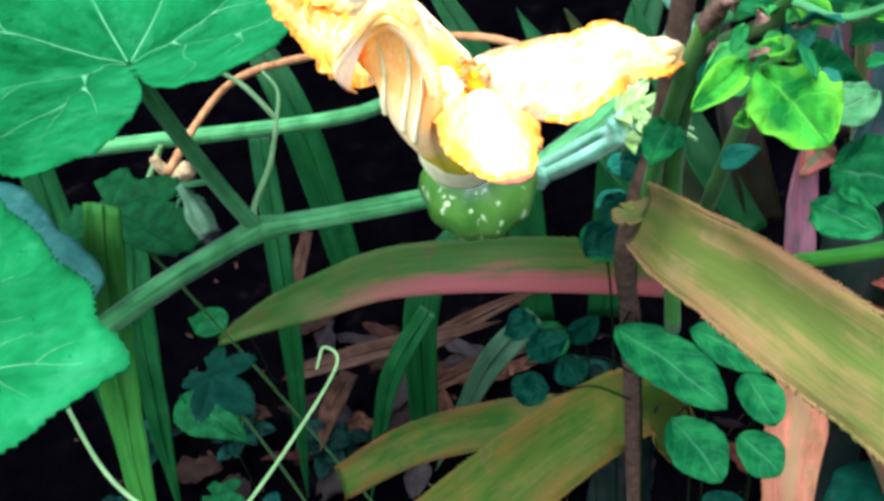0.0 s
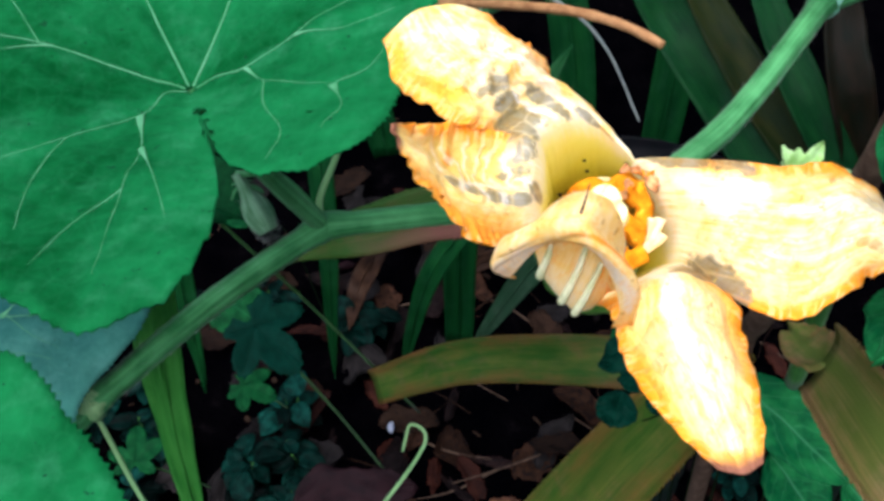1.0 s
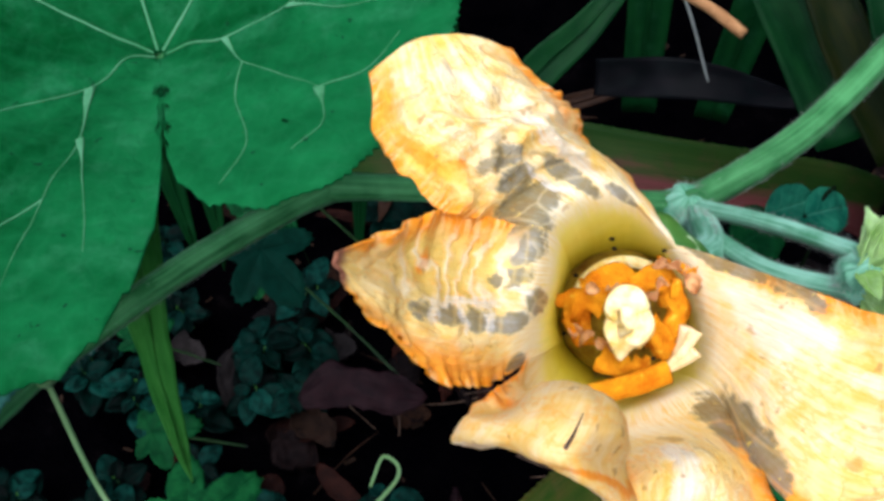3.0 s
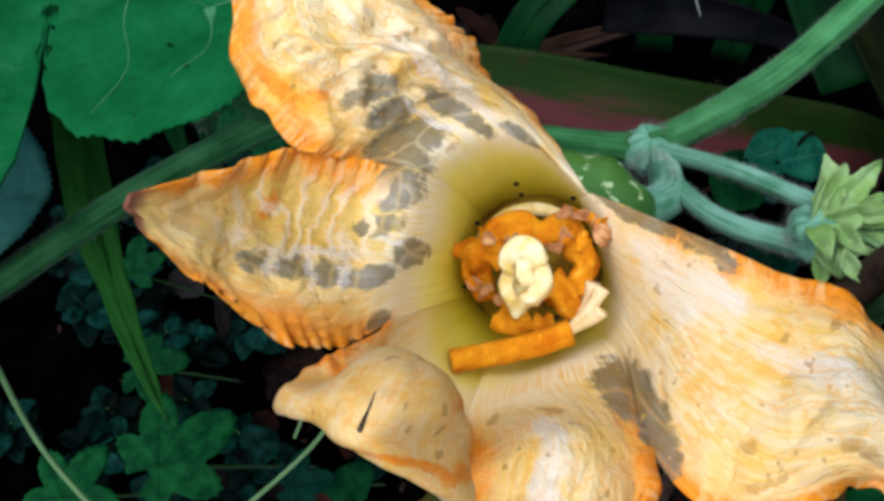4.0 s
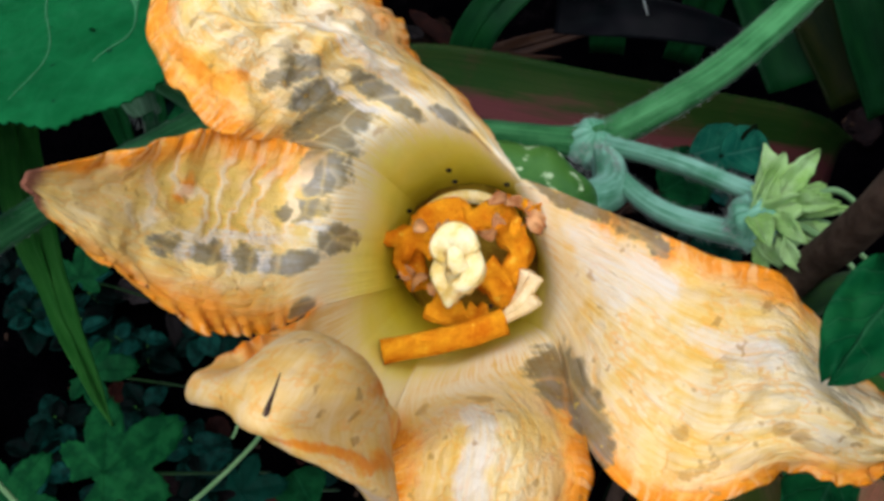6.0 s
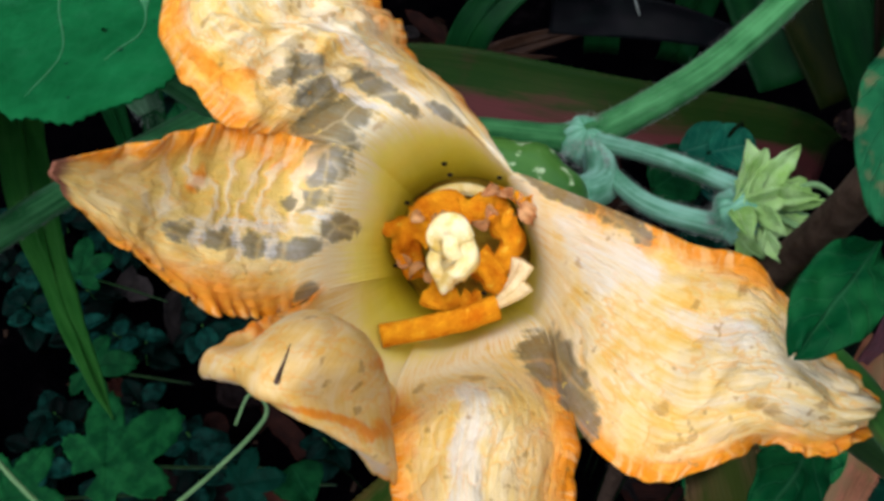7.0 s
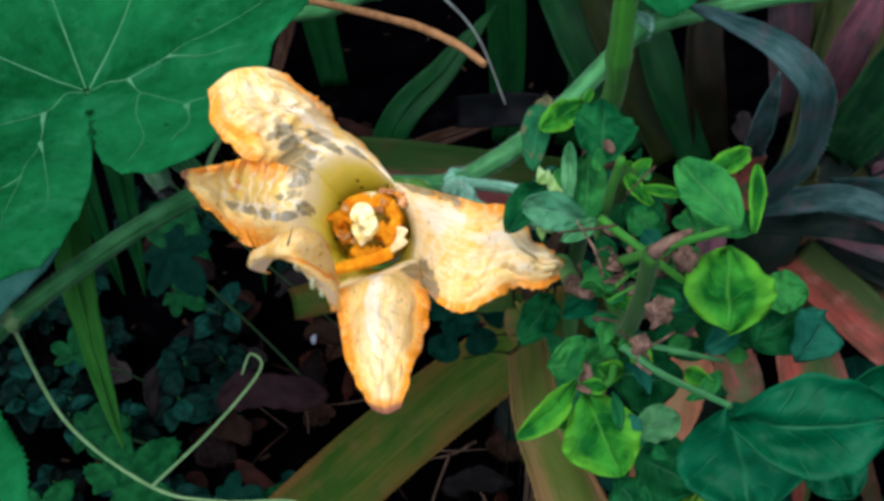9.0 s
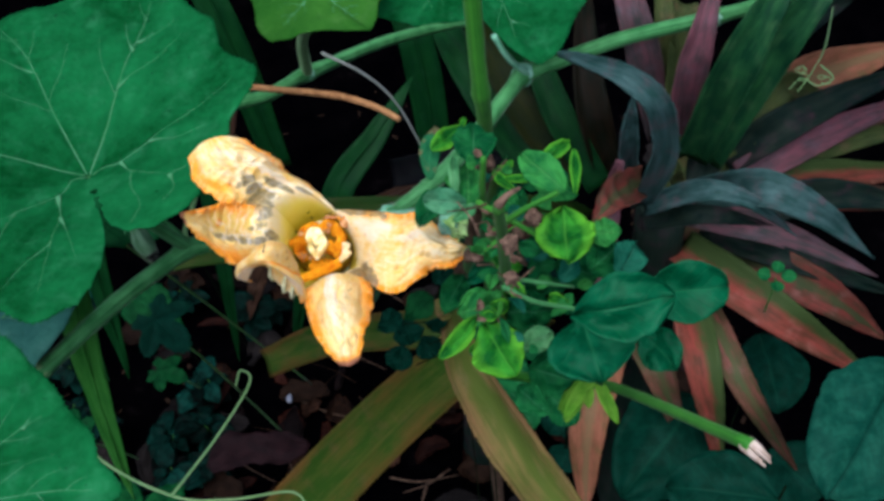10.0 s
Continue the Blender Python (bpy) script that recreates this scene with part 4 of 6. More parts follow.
            part("shred", blade(q, q + d, rs.uniform(1.2, 2.6) * mm, (rs.uniform(-1, 1), rs.uniform(-1, 1), 1), 0.8, 0.8, 0.5, 8, 6, 0.4, rs.random() * 9), rs.choice(("withered", "anther", "withered")), fl, "withered shred", thick=0.0003)
    # green ribs on the outside of the upright petal
    for vx in (0.32, 0.5, 0.68):
        cols = [spline([Vector(r[q]) * mm for r in CAGE_CURLED[:6]], 24) for q in range(7)]
        line = [spline([cc[i] for cc in cols], 41)[int(vx * 40)] for i in range(1, 14)]
        line = [p + Vector((p.x, p.y, 0)).normalized() * 0.0012 for p in line][4:]
        part("rib", tube(line, 0.0013, 0.0004, 40, 8), "calyx", fl, "pale green rib")
    # dark folded spike on the curled petal
    part("spike", tube([Vector(p) * mm for p in ((-16.5, -17.5, 86.5), (-17.3, -19.5, 85.5), (-18.2, -21.5, 84.6), (-19, -23, 83))], 0.0001, 0.0004, 16, 8, 0, 0, 0.3), "husk", fl, "dried brown petal tip")
    for p in ((-13, 9, -24), (-3, 16, -26), (-4, 18, -20), (9, 15, -20), (-16, -6, -30), (6, -12, -20)):
        part("speck", bumpy_ball((0.0007, 0.0005, 0.0005), Vector(p) * mm, p[0], 0.3, n=6), "dark_bit", fl, "black speck")


build_flower()


def build_fruit():
    fr = thing("young_pumpkin", "small round green pumpkin with pale speckles below the flower", "pumpkin", at=(0.007, 0.063, 0.917))
    rows = []
    for i in range(25):
        a = math.pi * i / 24
        rows.append([Vector((math.sin(a) * math.cos(b) * 0.0282 * (1 + 0.03 * math.cos(10 * b)), math.sin(a) * math.sin(b) * 0.0282 * (1 + 0.03 * math.cos(10 * b)), math.cos(a) * 0.027)) for b in [math.pi * j / 30 for j in range(60)]])
    ob = part("skin", grid(rows, True), "fruit", fr)
    ob.rotation_euler = (radians(25), 0, 0)
    part("stalk", tube([(0.020, 0.020, -0.012), (0.030, 0.040, -0.030), (0.028, 0.070, -0.052)], 0.007, 0.006, 20, 12, 5, 0.12), "stem_blue", fr, "downy ribbed fruit stalk")


build_fruit()


# ---- the squash vine ----
def build_vine():
    v = thing("squash_vine", "thick ribbed green squash vine with tendrils trailing above the litter", "vine")
    part("stem", tube([(-0.300, -0.075, 0.825), (-0.263, -0.027, 0.835), (-0.225, 0.030, 0.845)], 0.0058, 0.0060, 24, 20, 8, 0.075, 0.05), "stem", v)
    part("stem", tube([(-0.225, 0.030, 0.845), (-0.180, 0.088, 0.843), (-0.131, 0.142, 0.838)], 0.0060, 0.0066, 40, 20, 8, 0.075, 0.05, swell=[(0, 0.05, 0.25), (1, 0.06, 0.3)]), "stem", v)
    part("stem", tube([(-0.131, 0.142, 0.838), (-0.069, 0.146, 0.842), (-0.015, 0.142, 0.852), (0.030, 0.138, 0.862)], 0.0062, 0.0058, 40, 20, 8, 0.075, 0.05, swell=[(0, 0.06, 0.25), (1, 0.06, 0.4)]), "stem", v)
    part("stem", tube([(0.030, 0.138, 0.862), (0.079, 0.182, 0.869), (0.142, 0.274, 0.871)], 0.0064, 0.0064, 50, 20, 8, 0.085, 0.05, swell=[(0, 0.05, 0.4), (1, 0.04, 0.4)]), "stem", v)
    part("stem", tube([(0.142, 0.274, 0.871), (0.225, 0.300, 0.878), (0.306, 0.317, 0.880), (0.390, 0.330, 0.89)], 0.0062, 0.0058, 50, 20, 8, 0.075, 0.05, swell=[(0, 0.04, 0.3), (0.66, 0.04, 0.3)]), "stem", v)
    part("node", bumpy_ball((0.011, 0.010, 0.009), (0.030, 0.138, 0.862), 2, 0.25), "stem_blue", v, "swollen downy node")
    part("node", bumpy_ball((0.009, 0.009, 0.010), (0.142, 0.274, 0.871), 4, 0.25), "stem_blue", v, "swollen downy node")
    part("node", bumpy_ball((0.008, 0.008, 0.009), (0.306, 0.317, 0.880), 6, 0.25), "stem_blue", v, "swollen downy node")
    part("node", bumpy_ball((0.008, 0.008, 0.008), (-0.225, 0.030, 0.845), 8, 0.35), "stem_pale", v, "swollen node")
    # side shoots towards the young leaf bud
    part("side_shoot", tube([(0.033, 0.136, 0.866), (0.057, 0.109, 0.900), (0.078, 0.080, 0.932)], 0.0034, 0.0030, 24, 12, 4, 0.08), "stem_blue", v)
    part("side_shoot", tube([(0.033, 0.126, 0.868), (0.053, 0.084, 0.908), (0.076, 0.061, 0.938)], 0.0038, 0.0036, 24, 12, 4, 0.1), "stem_blue", v)
    part("side_shoot", tube([(0.145, 0.270, 0.876), (0.130, 0.262, 0.900), (0.118, 0.262, 0.925)], 0.0030, 0.0024, 16, 10), "stem_blue", v)
    # tendrils
    t1 = part("tendril", tube([(-0.225, 0.030, 0.845), (-0.192, -0.012, 0.800), (-0.135, -0.043, 0.789), (-0.094, -0.047, 0.785), (-0.050, -0.042, 0.780), (-0.037, -0.062, 0.780)], 0.0013, 0.0007, 60, 8), "stem_pale", v, "thin pale green tendril")
    part("tendril_fork", tube([(-0.135, -0.043, 0.789), (-0.096, -0.022, 0.830), (-0.068, 0.002, 0.860), (-0.073, 0.008, 0.868), (-0.076, -0.003, 0.865)], 0.0010, 0.0005, 60, 8), "stem_pale", t1, "hooked tendril end")
    part("tendril", tube([(-0.131, 0.142, 0.838), (-0.133, 0.155, 0.845), (-0.123, 0.177, 0.860), (-0.119, 0.204, 0.875), (-0.121, 0.230, 0.880), (-0.132, 0.247, 0.885)], 0.0022, 0.0008, 40, 8), "stem_pale", v)
    part("tendril", tube([(-0.119, 0.204, 0.875), (-0.143, 0.232, 0.885), (-0.167, 0.245, 0.895)], 0.0016, 0.0016, 24, 8), "stem_pale", v)
    # fine hairs along the stem
    hb = bmesh.new()
    for way, r in (([(-0.225, 0.030, 0.845), (-0.180, 0.088, 0.843), (-0.131, 0.142, 0.838)], 0.0062), ([(0.030, 0.138, 0.862), (0.079, 0.182, 0.869), (0.142, 0.274, 0.871)], 0.0065),
                   ([(0.033, 0.136, 0.866), (0.057, 0.109, 0.900), (0.078, 0.080, 0.932)], 0.0033), ([(0.033, 0.126, 0.868), (0.053, 0.084, 0.908), (0.076, 0.061, 0.938)], 0.0037)):
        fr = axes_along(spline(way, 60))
        for _ in range(1100):
            p, ax, s, u = random.choice(fr)
            ang = random.random() * 6.283
            d = s * math.cos(ang) + u * math.sin(ang)
            p = p + d * r + ax * random.uniform(-0.002, 0.002)
            q = p + d * 0.0016 * (0.4 + random.random()) + ax * 0.0006
            w = ax * 0.00007
            hb.faces.new([hb.verts.new(p - w), hb.verts.new(p + w), hb.verts.new(q)])
    for c, r in (((0.030, 0.138, 0.862), 0.0105), ((0.142, 0.274, 0.871), 0.0095), ((0.030, 0.108, 0.890), 0.009), ((0.076, 0.066, 0.938), 0.008)):
        for _ in range(500):
            d = Vector((random.gauss(0, 1), random.gauss(0, 1), random.gauss(0, 1))).normalized()
            p = Vector(c) + d * r * 0.9
            q = Vector(c) + d * (r + 0.0022 * (0.4 + random.random()))
            w = d.cross(Vector((0.3, 0.2, 0.9))).normalized() * 0.00008
            hb.faces.new([hb.verts.new(p - w), hb.verts.new(p + w), hb.verts.new(q)])
    tagged(part("hairs", hb, "straw", v, "fine pale hairs"), kind="stuff")
    v2 = thing("squash_vine", "older squash vine running behind the flower close to the litter", "vine")
    part("stem", tube([(-0.325, 0.367, 0.76), (-0.127, 0.394, 0.75), (-0.067, 0.449, 0.731), (0.021, 0.529, 0.70), (0.151, 0.573, 0.69)], 0.0066, 0.006, 60, 20, 8, 0.075, 0.05, swell=[(0.5, 0.03, 0.35)]), "stem", v2)
    part("node", bumpy_ball((0.009, 0.009, 0.008), (-0.067, 0.449, 0.731), 3, 0.3), "stem_blue", v2)
    part("leaf_stalk", tube([(-0.067, 0.449, 0.731), (-0.055, 0.395, 0.82), (-0.020, 0.290, 0.945)], 0.0058, 0.0045, 24, 12, 5, 0.08), "stem_pale", v2)


build_vine()


def leaf_outline(table, ang):
    """Smooth radius at an angle, from a few lobes and bays."""
    n = len(table)
    for i in range(n):
        a0, r0 = table[i]
        a1, r1 = table[(i + 1) % n]
        if i == n - 1:
            a1 += 360
        for sh in (0, 360):
            if a0 <= ang + sh <= a1:
                f = (ang + sh - a0) / (a1 - a0)
                f = f * f * (3 - 2 * f)
                return r0 + (r1 - r0) * f
    return table[0][1]


def squash_leaf(label, at, table, veins, tilt, material, rise=0.3, curve=1.5, stalk=None, seed=0, holes=(), paths=(), group="squash leaves"):
    """A broad lobed leaf round its stalk's end: blade, pale veins, stalk. Angles in degrees from +x."""
    th = thing("squash_leaf", label, "leaf", group, at)
    th.rotation_euler = [radians(a) for a in tilt]

    def height(x, y):
        r = math.hypot(x, y)
        z = rise * r - curve * r * r
        for a, _ in veins:
            c, s = math.cos(radians(a)), math.sin(radians(a))
            along, off = x * c + y * s, abs(-x * s + y * c)
            if along > 0:
                z -= 0.0022 * math.exp(-(off / 0.004) ** 2) * min(1, along / 0.03)
        return z + 0.004 * noise.noise((x * 22 + seed, y * 22, seed)) + 0.0016 * noise.noise((x * 70, y * 70, seed))

    bm = bmesh.new()
    nseg, rings = 420, 30
    start = table[0][0]
    vs = []
    for k in range(rings + 1):
        f = k / rings
        row = []
        for j in range(nseg + 1):
            ang = start + 360.0 * j / nseg
            R = leaf_outline(table, ang if ang <= 360 + start else ang - 360)
            R *= 1 + 0.008 * noise.noise((ang * 0.11, seed, 2))
            if k == rings and j % 2:  # small pointed teeth
                R += 0.0012 * (0.4 + random.Random(j * 7 + seed).random())
            r = R * (f if k else 0.012)
            x, y = r * math.cos(radians(ang)), r * math.sin(radians(ang))
            row.append(bm.verts.new((x, y, height(x, y))))
        vs.append(row)
    for k in range(rings):
        for j in range(nseg):
            q = [vs[k][j], vs[k][j + 1], vs[k + 1][j + 1], vs[k + 1][j]]
            c = sum((v.co for v in q), Vector()) / 4
            if any((c.x - hx) ** 2 + (c.y - hy) ** 2 < hr * hr for hx, hy, hr in holes):
                continue
            bm.faces.new(q)
    bl = part("blade", bm, material, th, thick=0.0008)

    def vein(path, w0, w1, parent, web=0.0):
        pts = spline([(x, y, 0) for x, y in path], max(8, 6 * len(path)))
        pts = [Vector((p.x, p.y, height(p.x, p.y) + 0.0006)) for p in pts]
        rows = []
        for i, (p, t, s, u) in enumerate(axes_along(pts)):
            f = i / (len(pts) - 1)
            w = w0 + (w1 - w0) * f + web * math.exp(-(f / 0.13) ** 2)
            rows.append([p + s * (w * math.cos(a)) + u * (min(w, w0) * 0.5 * math.sin(a)) for a in [2 * math.pi * j / 8 for j in range(8)]])
        return part("vein", grid(rows, True), "vein", parent)

    rnd = random.Random(seed + 5)
    for a, ln in veins:
        d = lambda r, off: (r * math.cos(radians(a + off)), r * math.sin(radians(a + off)))
        b1, b2 = rnd.uniform(-4, 4), rnd.uniform(-5, 5)
        main = vein([d(0.002, 0), d(ln * 0.35, b1 * 0.5), d(ln * 0.7, b1), d(ln * 0.95, b2)], 0.00046, 0.0001, bl)
        for f, sgn in ((0.38, 1), (0.42, -1), (0.62, 1), (0.68, -1), (0.82, 1)):
            p0 = d(ln * f, b1 * f * 1.2)
            dirn = radians(a + sgn * rnd.uniform(34, 48))
            l2 = ln * (1 - f) * rnd.uniform(0.5, 0.75)
            p1 = (p0[0] + l2 * 0.55 * math.cos(dirn), p0[1] + l2 * 0.55 * math.sin(dirn))
            dirn -= sgn * 0.22
            p2 = (p1[0] + l2 * 0.45 * math.cos(dirn), p1[1] + l2 * 0.45 * math.sin(dirn))
            vein([p0, p1, p2], 0.00022, 0.00006, main, rnd.choice((0.0, 0.0, 0.0005, 0.0012)))
    for k, path in enumerate(paths):
        vein(path, 0.00042 if k in (0, 2) else 0.00026, 0.00009, bl, (0.0, 0.0010, 0.0, 0.0016)[k % 4])
    if stalk:
        inv = Euler(th.rotation_euler).to_matrix().inverted()
        part("leaf_stalk", tube([inv @ (Vector(p) - Vector(at)) for p in stalk], 0.0050, 0.0040, 30, 12, 5, 0.09), "stem", th, "ribbed green leaf stalk")
    return th


TABLE_A = [(-65.4, 0.028), (-64.9, 0.054), (-62, 0.068), (-57, 0.080), (-48, 0.090), (-36, 0.095), (-15, 0.090), (6, 0.096), (27, 0.122), (40, 0.113), (57, 0.132), (82, 0.155), (110, 0.138), (140, 0.155), (175, 0.135), (205, 0.150), (230, 0.122), (249, 0.106), (262, 0.125), (272, 0.133), (281, 0.126), (285, 0.116), (288.5, 0.102), (291.5, 0.086), (293, 0.072), (294, 0.055), (294.6, 0.028)]
VEINS_A = [(73, 0.145), (121, 0.140), (169, 0.135)]
# forked veins of the two front lobes
PATHS_A = [
    [(0.002, 0.001), (0.010, 0.004), (0.022, 0.004), (0.041, 0.013), (0.062, 0.026), (0.094, 0.048)], [(0.022, 0.004), (0.032, -0.008), (0.048, -0.016), (0.061, -0.023)],
    [(-0.001, -0.001), (-0.008, -0.006), (-0.012, -0.023), (-0.031, -0.042), (-0.062, -0.070)], [(-0.012, -0.023), (-0.004, -0.046), (-0.002, -0.072), (0.001, -0.112)],
    [(0.032, -0.008), (0.035, -0.024), (0.045, -0.043), (0.043, -0.060)], [(-0.004, -0.046), (0.007, -0.066), (0.017, -0.088)],
    [(0.061, -0.023), (0.072, -0.016), (0.080, -0.002)], [(0.061, -0.023), (0.066, -0.038), (0.060, -0.048)],
    [(-0.031, -0.042), (-0.034, -0.066), (-0.030, -0.092)], [(0.041, 0.013), (0.060, 0.010), (0.080, 0.016)], [(-0.002, -0.072), (-0.014, -0.090), (-0.020, -0.108)],
]
squash_leaf("large lobed green squash leaf with pale veins and holes", (-0.151, 0.086, 0.985), TABLE_A, VEINS_A, (0, 0, 0), "squash", 0.42, 1.3,
            [(-0.131, 0.142, 0.838), (-0.140, 0.125, 0.885), (-0.148, 0.102, 0.945), (-0.151, 0.086, 0.984)], 1, holes=((0.055, -0.036, 0.0013), (0.0092, -0.0195, 0.0026), (0.0130, -0.0275, 0.0018), (0.0172, -0.0370, 0.0022), (0.0205, -0.0445, 0.0014), (0.083, 0.018, 0.0012)), paths=PATHS_A)
TABLE_B = [(-60, 0.070), (-30, 0.078), (-13, 0.092), (-1, 0.108), (10, 0.096), (34, 0.086), (52, 0.087), (71, 0.094), (100, 0.095), (140, 0.10), (190, 0.10), (230, 0.03), (234, 0.03), (270, 0.07)]
VEINS_B = [(-45, 0.065), (-1, 0.10), (35, 0.078), (75, 0.088), (135, 0.09), (195, 0.09)]
squash_leaf("bright green squash leaf with toothed edge near the vine", (-0.190, -0.150, 1.012), TABLE_B, VEINS_B, (0, 0, 0), "squash", 0.3, 1.3, [(-0.263, -0.027, 0.835), (-0.26, -0.08, 0.90), (-0.22, -0.13, 0.97), (-0.190, -0.150, 1.011)], 2)
squash_leaf("dull blue-green shaded squash leaf under the others", (-0.300, 0.060, 0.865), [(-60, 0.10), (-20, 0.085), (10, 0.10), (40, 0.085), (80, 0.10), (140, 0.1), (200, 0.04), (205, 0.04), (250, 0.1)], [(-30, 0.08), (10, 0.08), (60, 0.08), (120, 0.08), (260, 0.08)], (6, 4, 0), "squash_shade", 0.15, 1.2, None, 3)
squash_leaf("green squash leaf with scalloped edge over the back vine", (0.10, 0.370, 0.935), [(-120, 0.10), (-85, 0.09), (-68, 0.142), (-40, 0.12), (-15, 0.11), (20, 0.12), (80, 0.11), (130, 0.05), (134, 0.05), (180, 0.12), (210, 0.11)], [(-115, 0.09), (-68, 0.12), (-20, 0.1), (30, 0.1), (190, 0.1)], (4, 0, 0), "squash", 0.1, 1.2, None, 4)
squash_leaf("pale yellow-green young squash leaf on its stalk", (-0.018, 0.300, 0.955), [(-120, 0.065), (-85, 0.05), (-50, 0.066), (-25, 0.055), (10, 0.06), (60, 0.06), (90, 0.03), (94, 0.03), (150, 0.06), (200, 0.05)], [(-120, 0.05), (-50, 0.055), (10, 0.05), (160, 0.05)], (4, 0, 0), "squash_young", 0.1, 1.0, None, 5)
squash_leaf("green squash leaf at the edge of the pineapple plant", (0.47, 0.36, 0.95), [(-120, 0.11), (-80, 0.10), (-40, 0.1), (0, 0.1), (60, 0.1), (130, 0.05), (134, 0.05), (180, 0.10), (220, 0.09)], [(-120, 0.09), (-50, 0.09), (10, 0.09), (190, 0.09)], (4, 0, 0), "squash", 0.1, 1.0, None, 6)


def build_leaf_bud():
    b = thing("leaf_bud", "hairy yellow-green cluster of unfolding young squash leaves", "bud", at=(0.078, 0.066, 0.940))
    rnd = random.Random(4)
    part("core", bumpy_ball((0.009, 0.008, 0.008), (0.0, 0.0, 0.0), 3, 0.4), "stem_blue", b)
    for k in range(46):
        a = rnd.uniform(-1.7, 2.0)
        e = rnd.uniform(-0.3, 1.0)
        ln = rnd.uniform(0.008, 0.021)
        d = Vector((math.cos(a) * math.cos(e), math.sin(a) * math.cos(e) * 0.7, math.sin(e) * 0.8))
        s = Vector((rnd.uniform(-0.004, 0.010), rnd.uniform(-0.008, 0.008), rnd.uniform(-0.003, 0.008)))
        part("young_leaf", blade(s, s + d * ln, ln * rnd.uniform(0.12, 0.26), (rnd.uniform(-0.5, 0.5), -0.5, 0.8), 0.6, 0.4, 0.5, 14, 6, 0.4, k, 0.25, 1.0), "bud", b, thick=0.0004)
    for d, ln, w in (((0.62, 0.70, 0.30), 0.028, 0.0065), ((0.35, 0.80, 0.40), 0.021, 0.006), ((0.90, 0.25, 0.30), 0.020, 0.006), ((0.25, -0.75, 0.35), 0.016, 0.006)):
        s = Vector((-0.004, -0.002, 0.006))
        part("young_leaf", blade(s, s + Vector(d) * ln, w, (0.1, -0.5, 0.8), 0.7, 0.3, 0.5, 12, 8, 0.3, ln * 90, 0.3, 0.9), "bud", b, thick=0.0004)
    for k in range(4):
        part("tendril", tube([(0.006, 0.0, 0.004), (0.018, 0.010 - 0.006 * k, 0.006), (0.030, 0.008 - 0.008 * k, 0.000)], 0.0012, 0.0008, 16, 6), "stem_pale", b)
    m = thing("flower_bud", "closed hairy green squash flower bud beside the vine", "bud")
    line = [Vector(p) for p in ((-0.173, 0.154, 0.866), (-0.170, 0.150, 0.862), (-0.166, 0.145, 0.857), (-0.161, 0.137, 0.851), (-0.157, 0.132, 0.846))]
    part("stalk", tube([Vector((-0.131, 0.146, 0.842)), Vector((-0.150, 0.152, 0.866)), line[0]], 0.0016, 0.0020, 20, 8), "stem", m)
    part("body", tube(line, 0.0028, 0.0030, 36, 18, 5, 0.14, 0.06, swell=[(0.72, 0.30, 1.5)]), "stem_bud", m, "downy ribbed bud")
    for k in range(5):
        a = k * 1.2566
        o = Vector((math.cos(a), math.sin(a) * 0.6, 0.3 * math.sin(a)))
        part("sepal", blade(line[1] + o * 0.002, line[1] + o * 0.010 + (line[4] - line[0]) * 0.12, 0.0022, (o.x, o.y, 0.6), 0.4, 0.3, 0.4, 8, 4, 0.1, k), "stem", m, thick=0.0003)
    hb = bmesh.new()
    rs = random.Random(17)
    for _ in range(900):
        t = rs.uniform(0.35, 1.05)
        d = Vector((rs.gauss(0, 1), rs.gauss(0, 1), rs.gauss(0, 1))).normalized()
        c = line[1].lerp(line[4], t)
        p, q = c + d * 0.0058, c + d * (0.0070 + 0.0018 * rs.random())
        w = d.cross(Vector((0.3, 0.2, 0.9))).normalized() * 0.00008
        hb.faces.new([hb.verts.new(p - w), hb.verts.new(p + w), hb.verts.new(q)])
    tagged(part("hairs", hb, "straw", m, "fine pale hairs"), kind="stuff")
    # a withered shoot hanging from the older vine
    w = thing("withered_shoot", "limp pale green shoot with a dried brown end", "shoot")
    part("stem", tube([(-0.262, 0.370, 0.757), (-0.273, 0.370, 0.738), (-0.288, 0.370, 0.713), (-0.302, 0.370, 0.683)], 0.0030, 0.0022, 30, 8, 0, 0, 0.2), "stem_pale", w)
    part("dry_end", bumpy_ball((0.0045, 0.004, 0.004), (-0.302, 0.369, 0.676), 3, 0.6, n=10), "husk", w, "dried brown end")
    part("withered_flower", tube([(-0.270, 0.362, 0.749), (-0.264, 0.362, 0.738), (-0.253, 0.362, 0.730), (-0.242, 0.362, 0.734)], 0.0040, 0.0075, 24, 12, 5, 0.2, 0.4), "withered_flower", w, "limp yellowish withered flower")


build_leaf_bud()


# ---- pineapple plants ----
def build_rosette():
    p = thing("pineapple_plant", "pineapple plant with a rosette of green, silver and reddened spiny leaves", "plant")
    part("stem", tube([(0.29, 0.27, 0.0), (0.28, 0.25, 0.35), (0.262, 0.225, 0.74)], 0.040, 0.022, 24, 16, 0, 0, 0.2), "dark", p)
    count = iter(range(1000))

    def leaf(m, w, *pts):
        part("leaf", strap(pts, w, seed=next(count) * 1.3, channel=0.35, taper=2.5, teeth=0.0035), m, p, thick=0.0012)

    leaf('pink', 0.033, (0.276, 0.317, 0.74), (0.248, 0.314, 0.85), (0.232, 0.336, 0.91), (0.232, 0.383, 0.93))
    leaf('olive', 0.020, (0.288, 0.326, 0.73), (0.272, 0.327, 0.84), (0.273, 0.369, 0.88), (0.285, 0.433, 0.9))
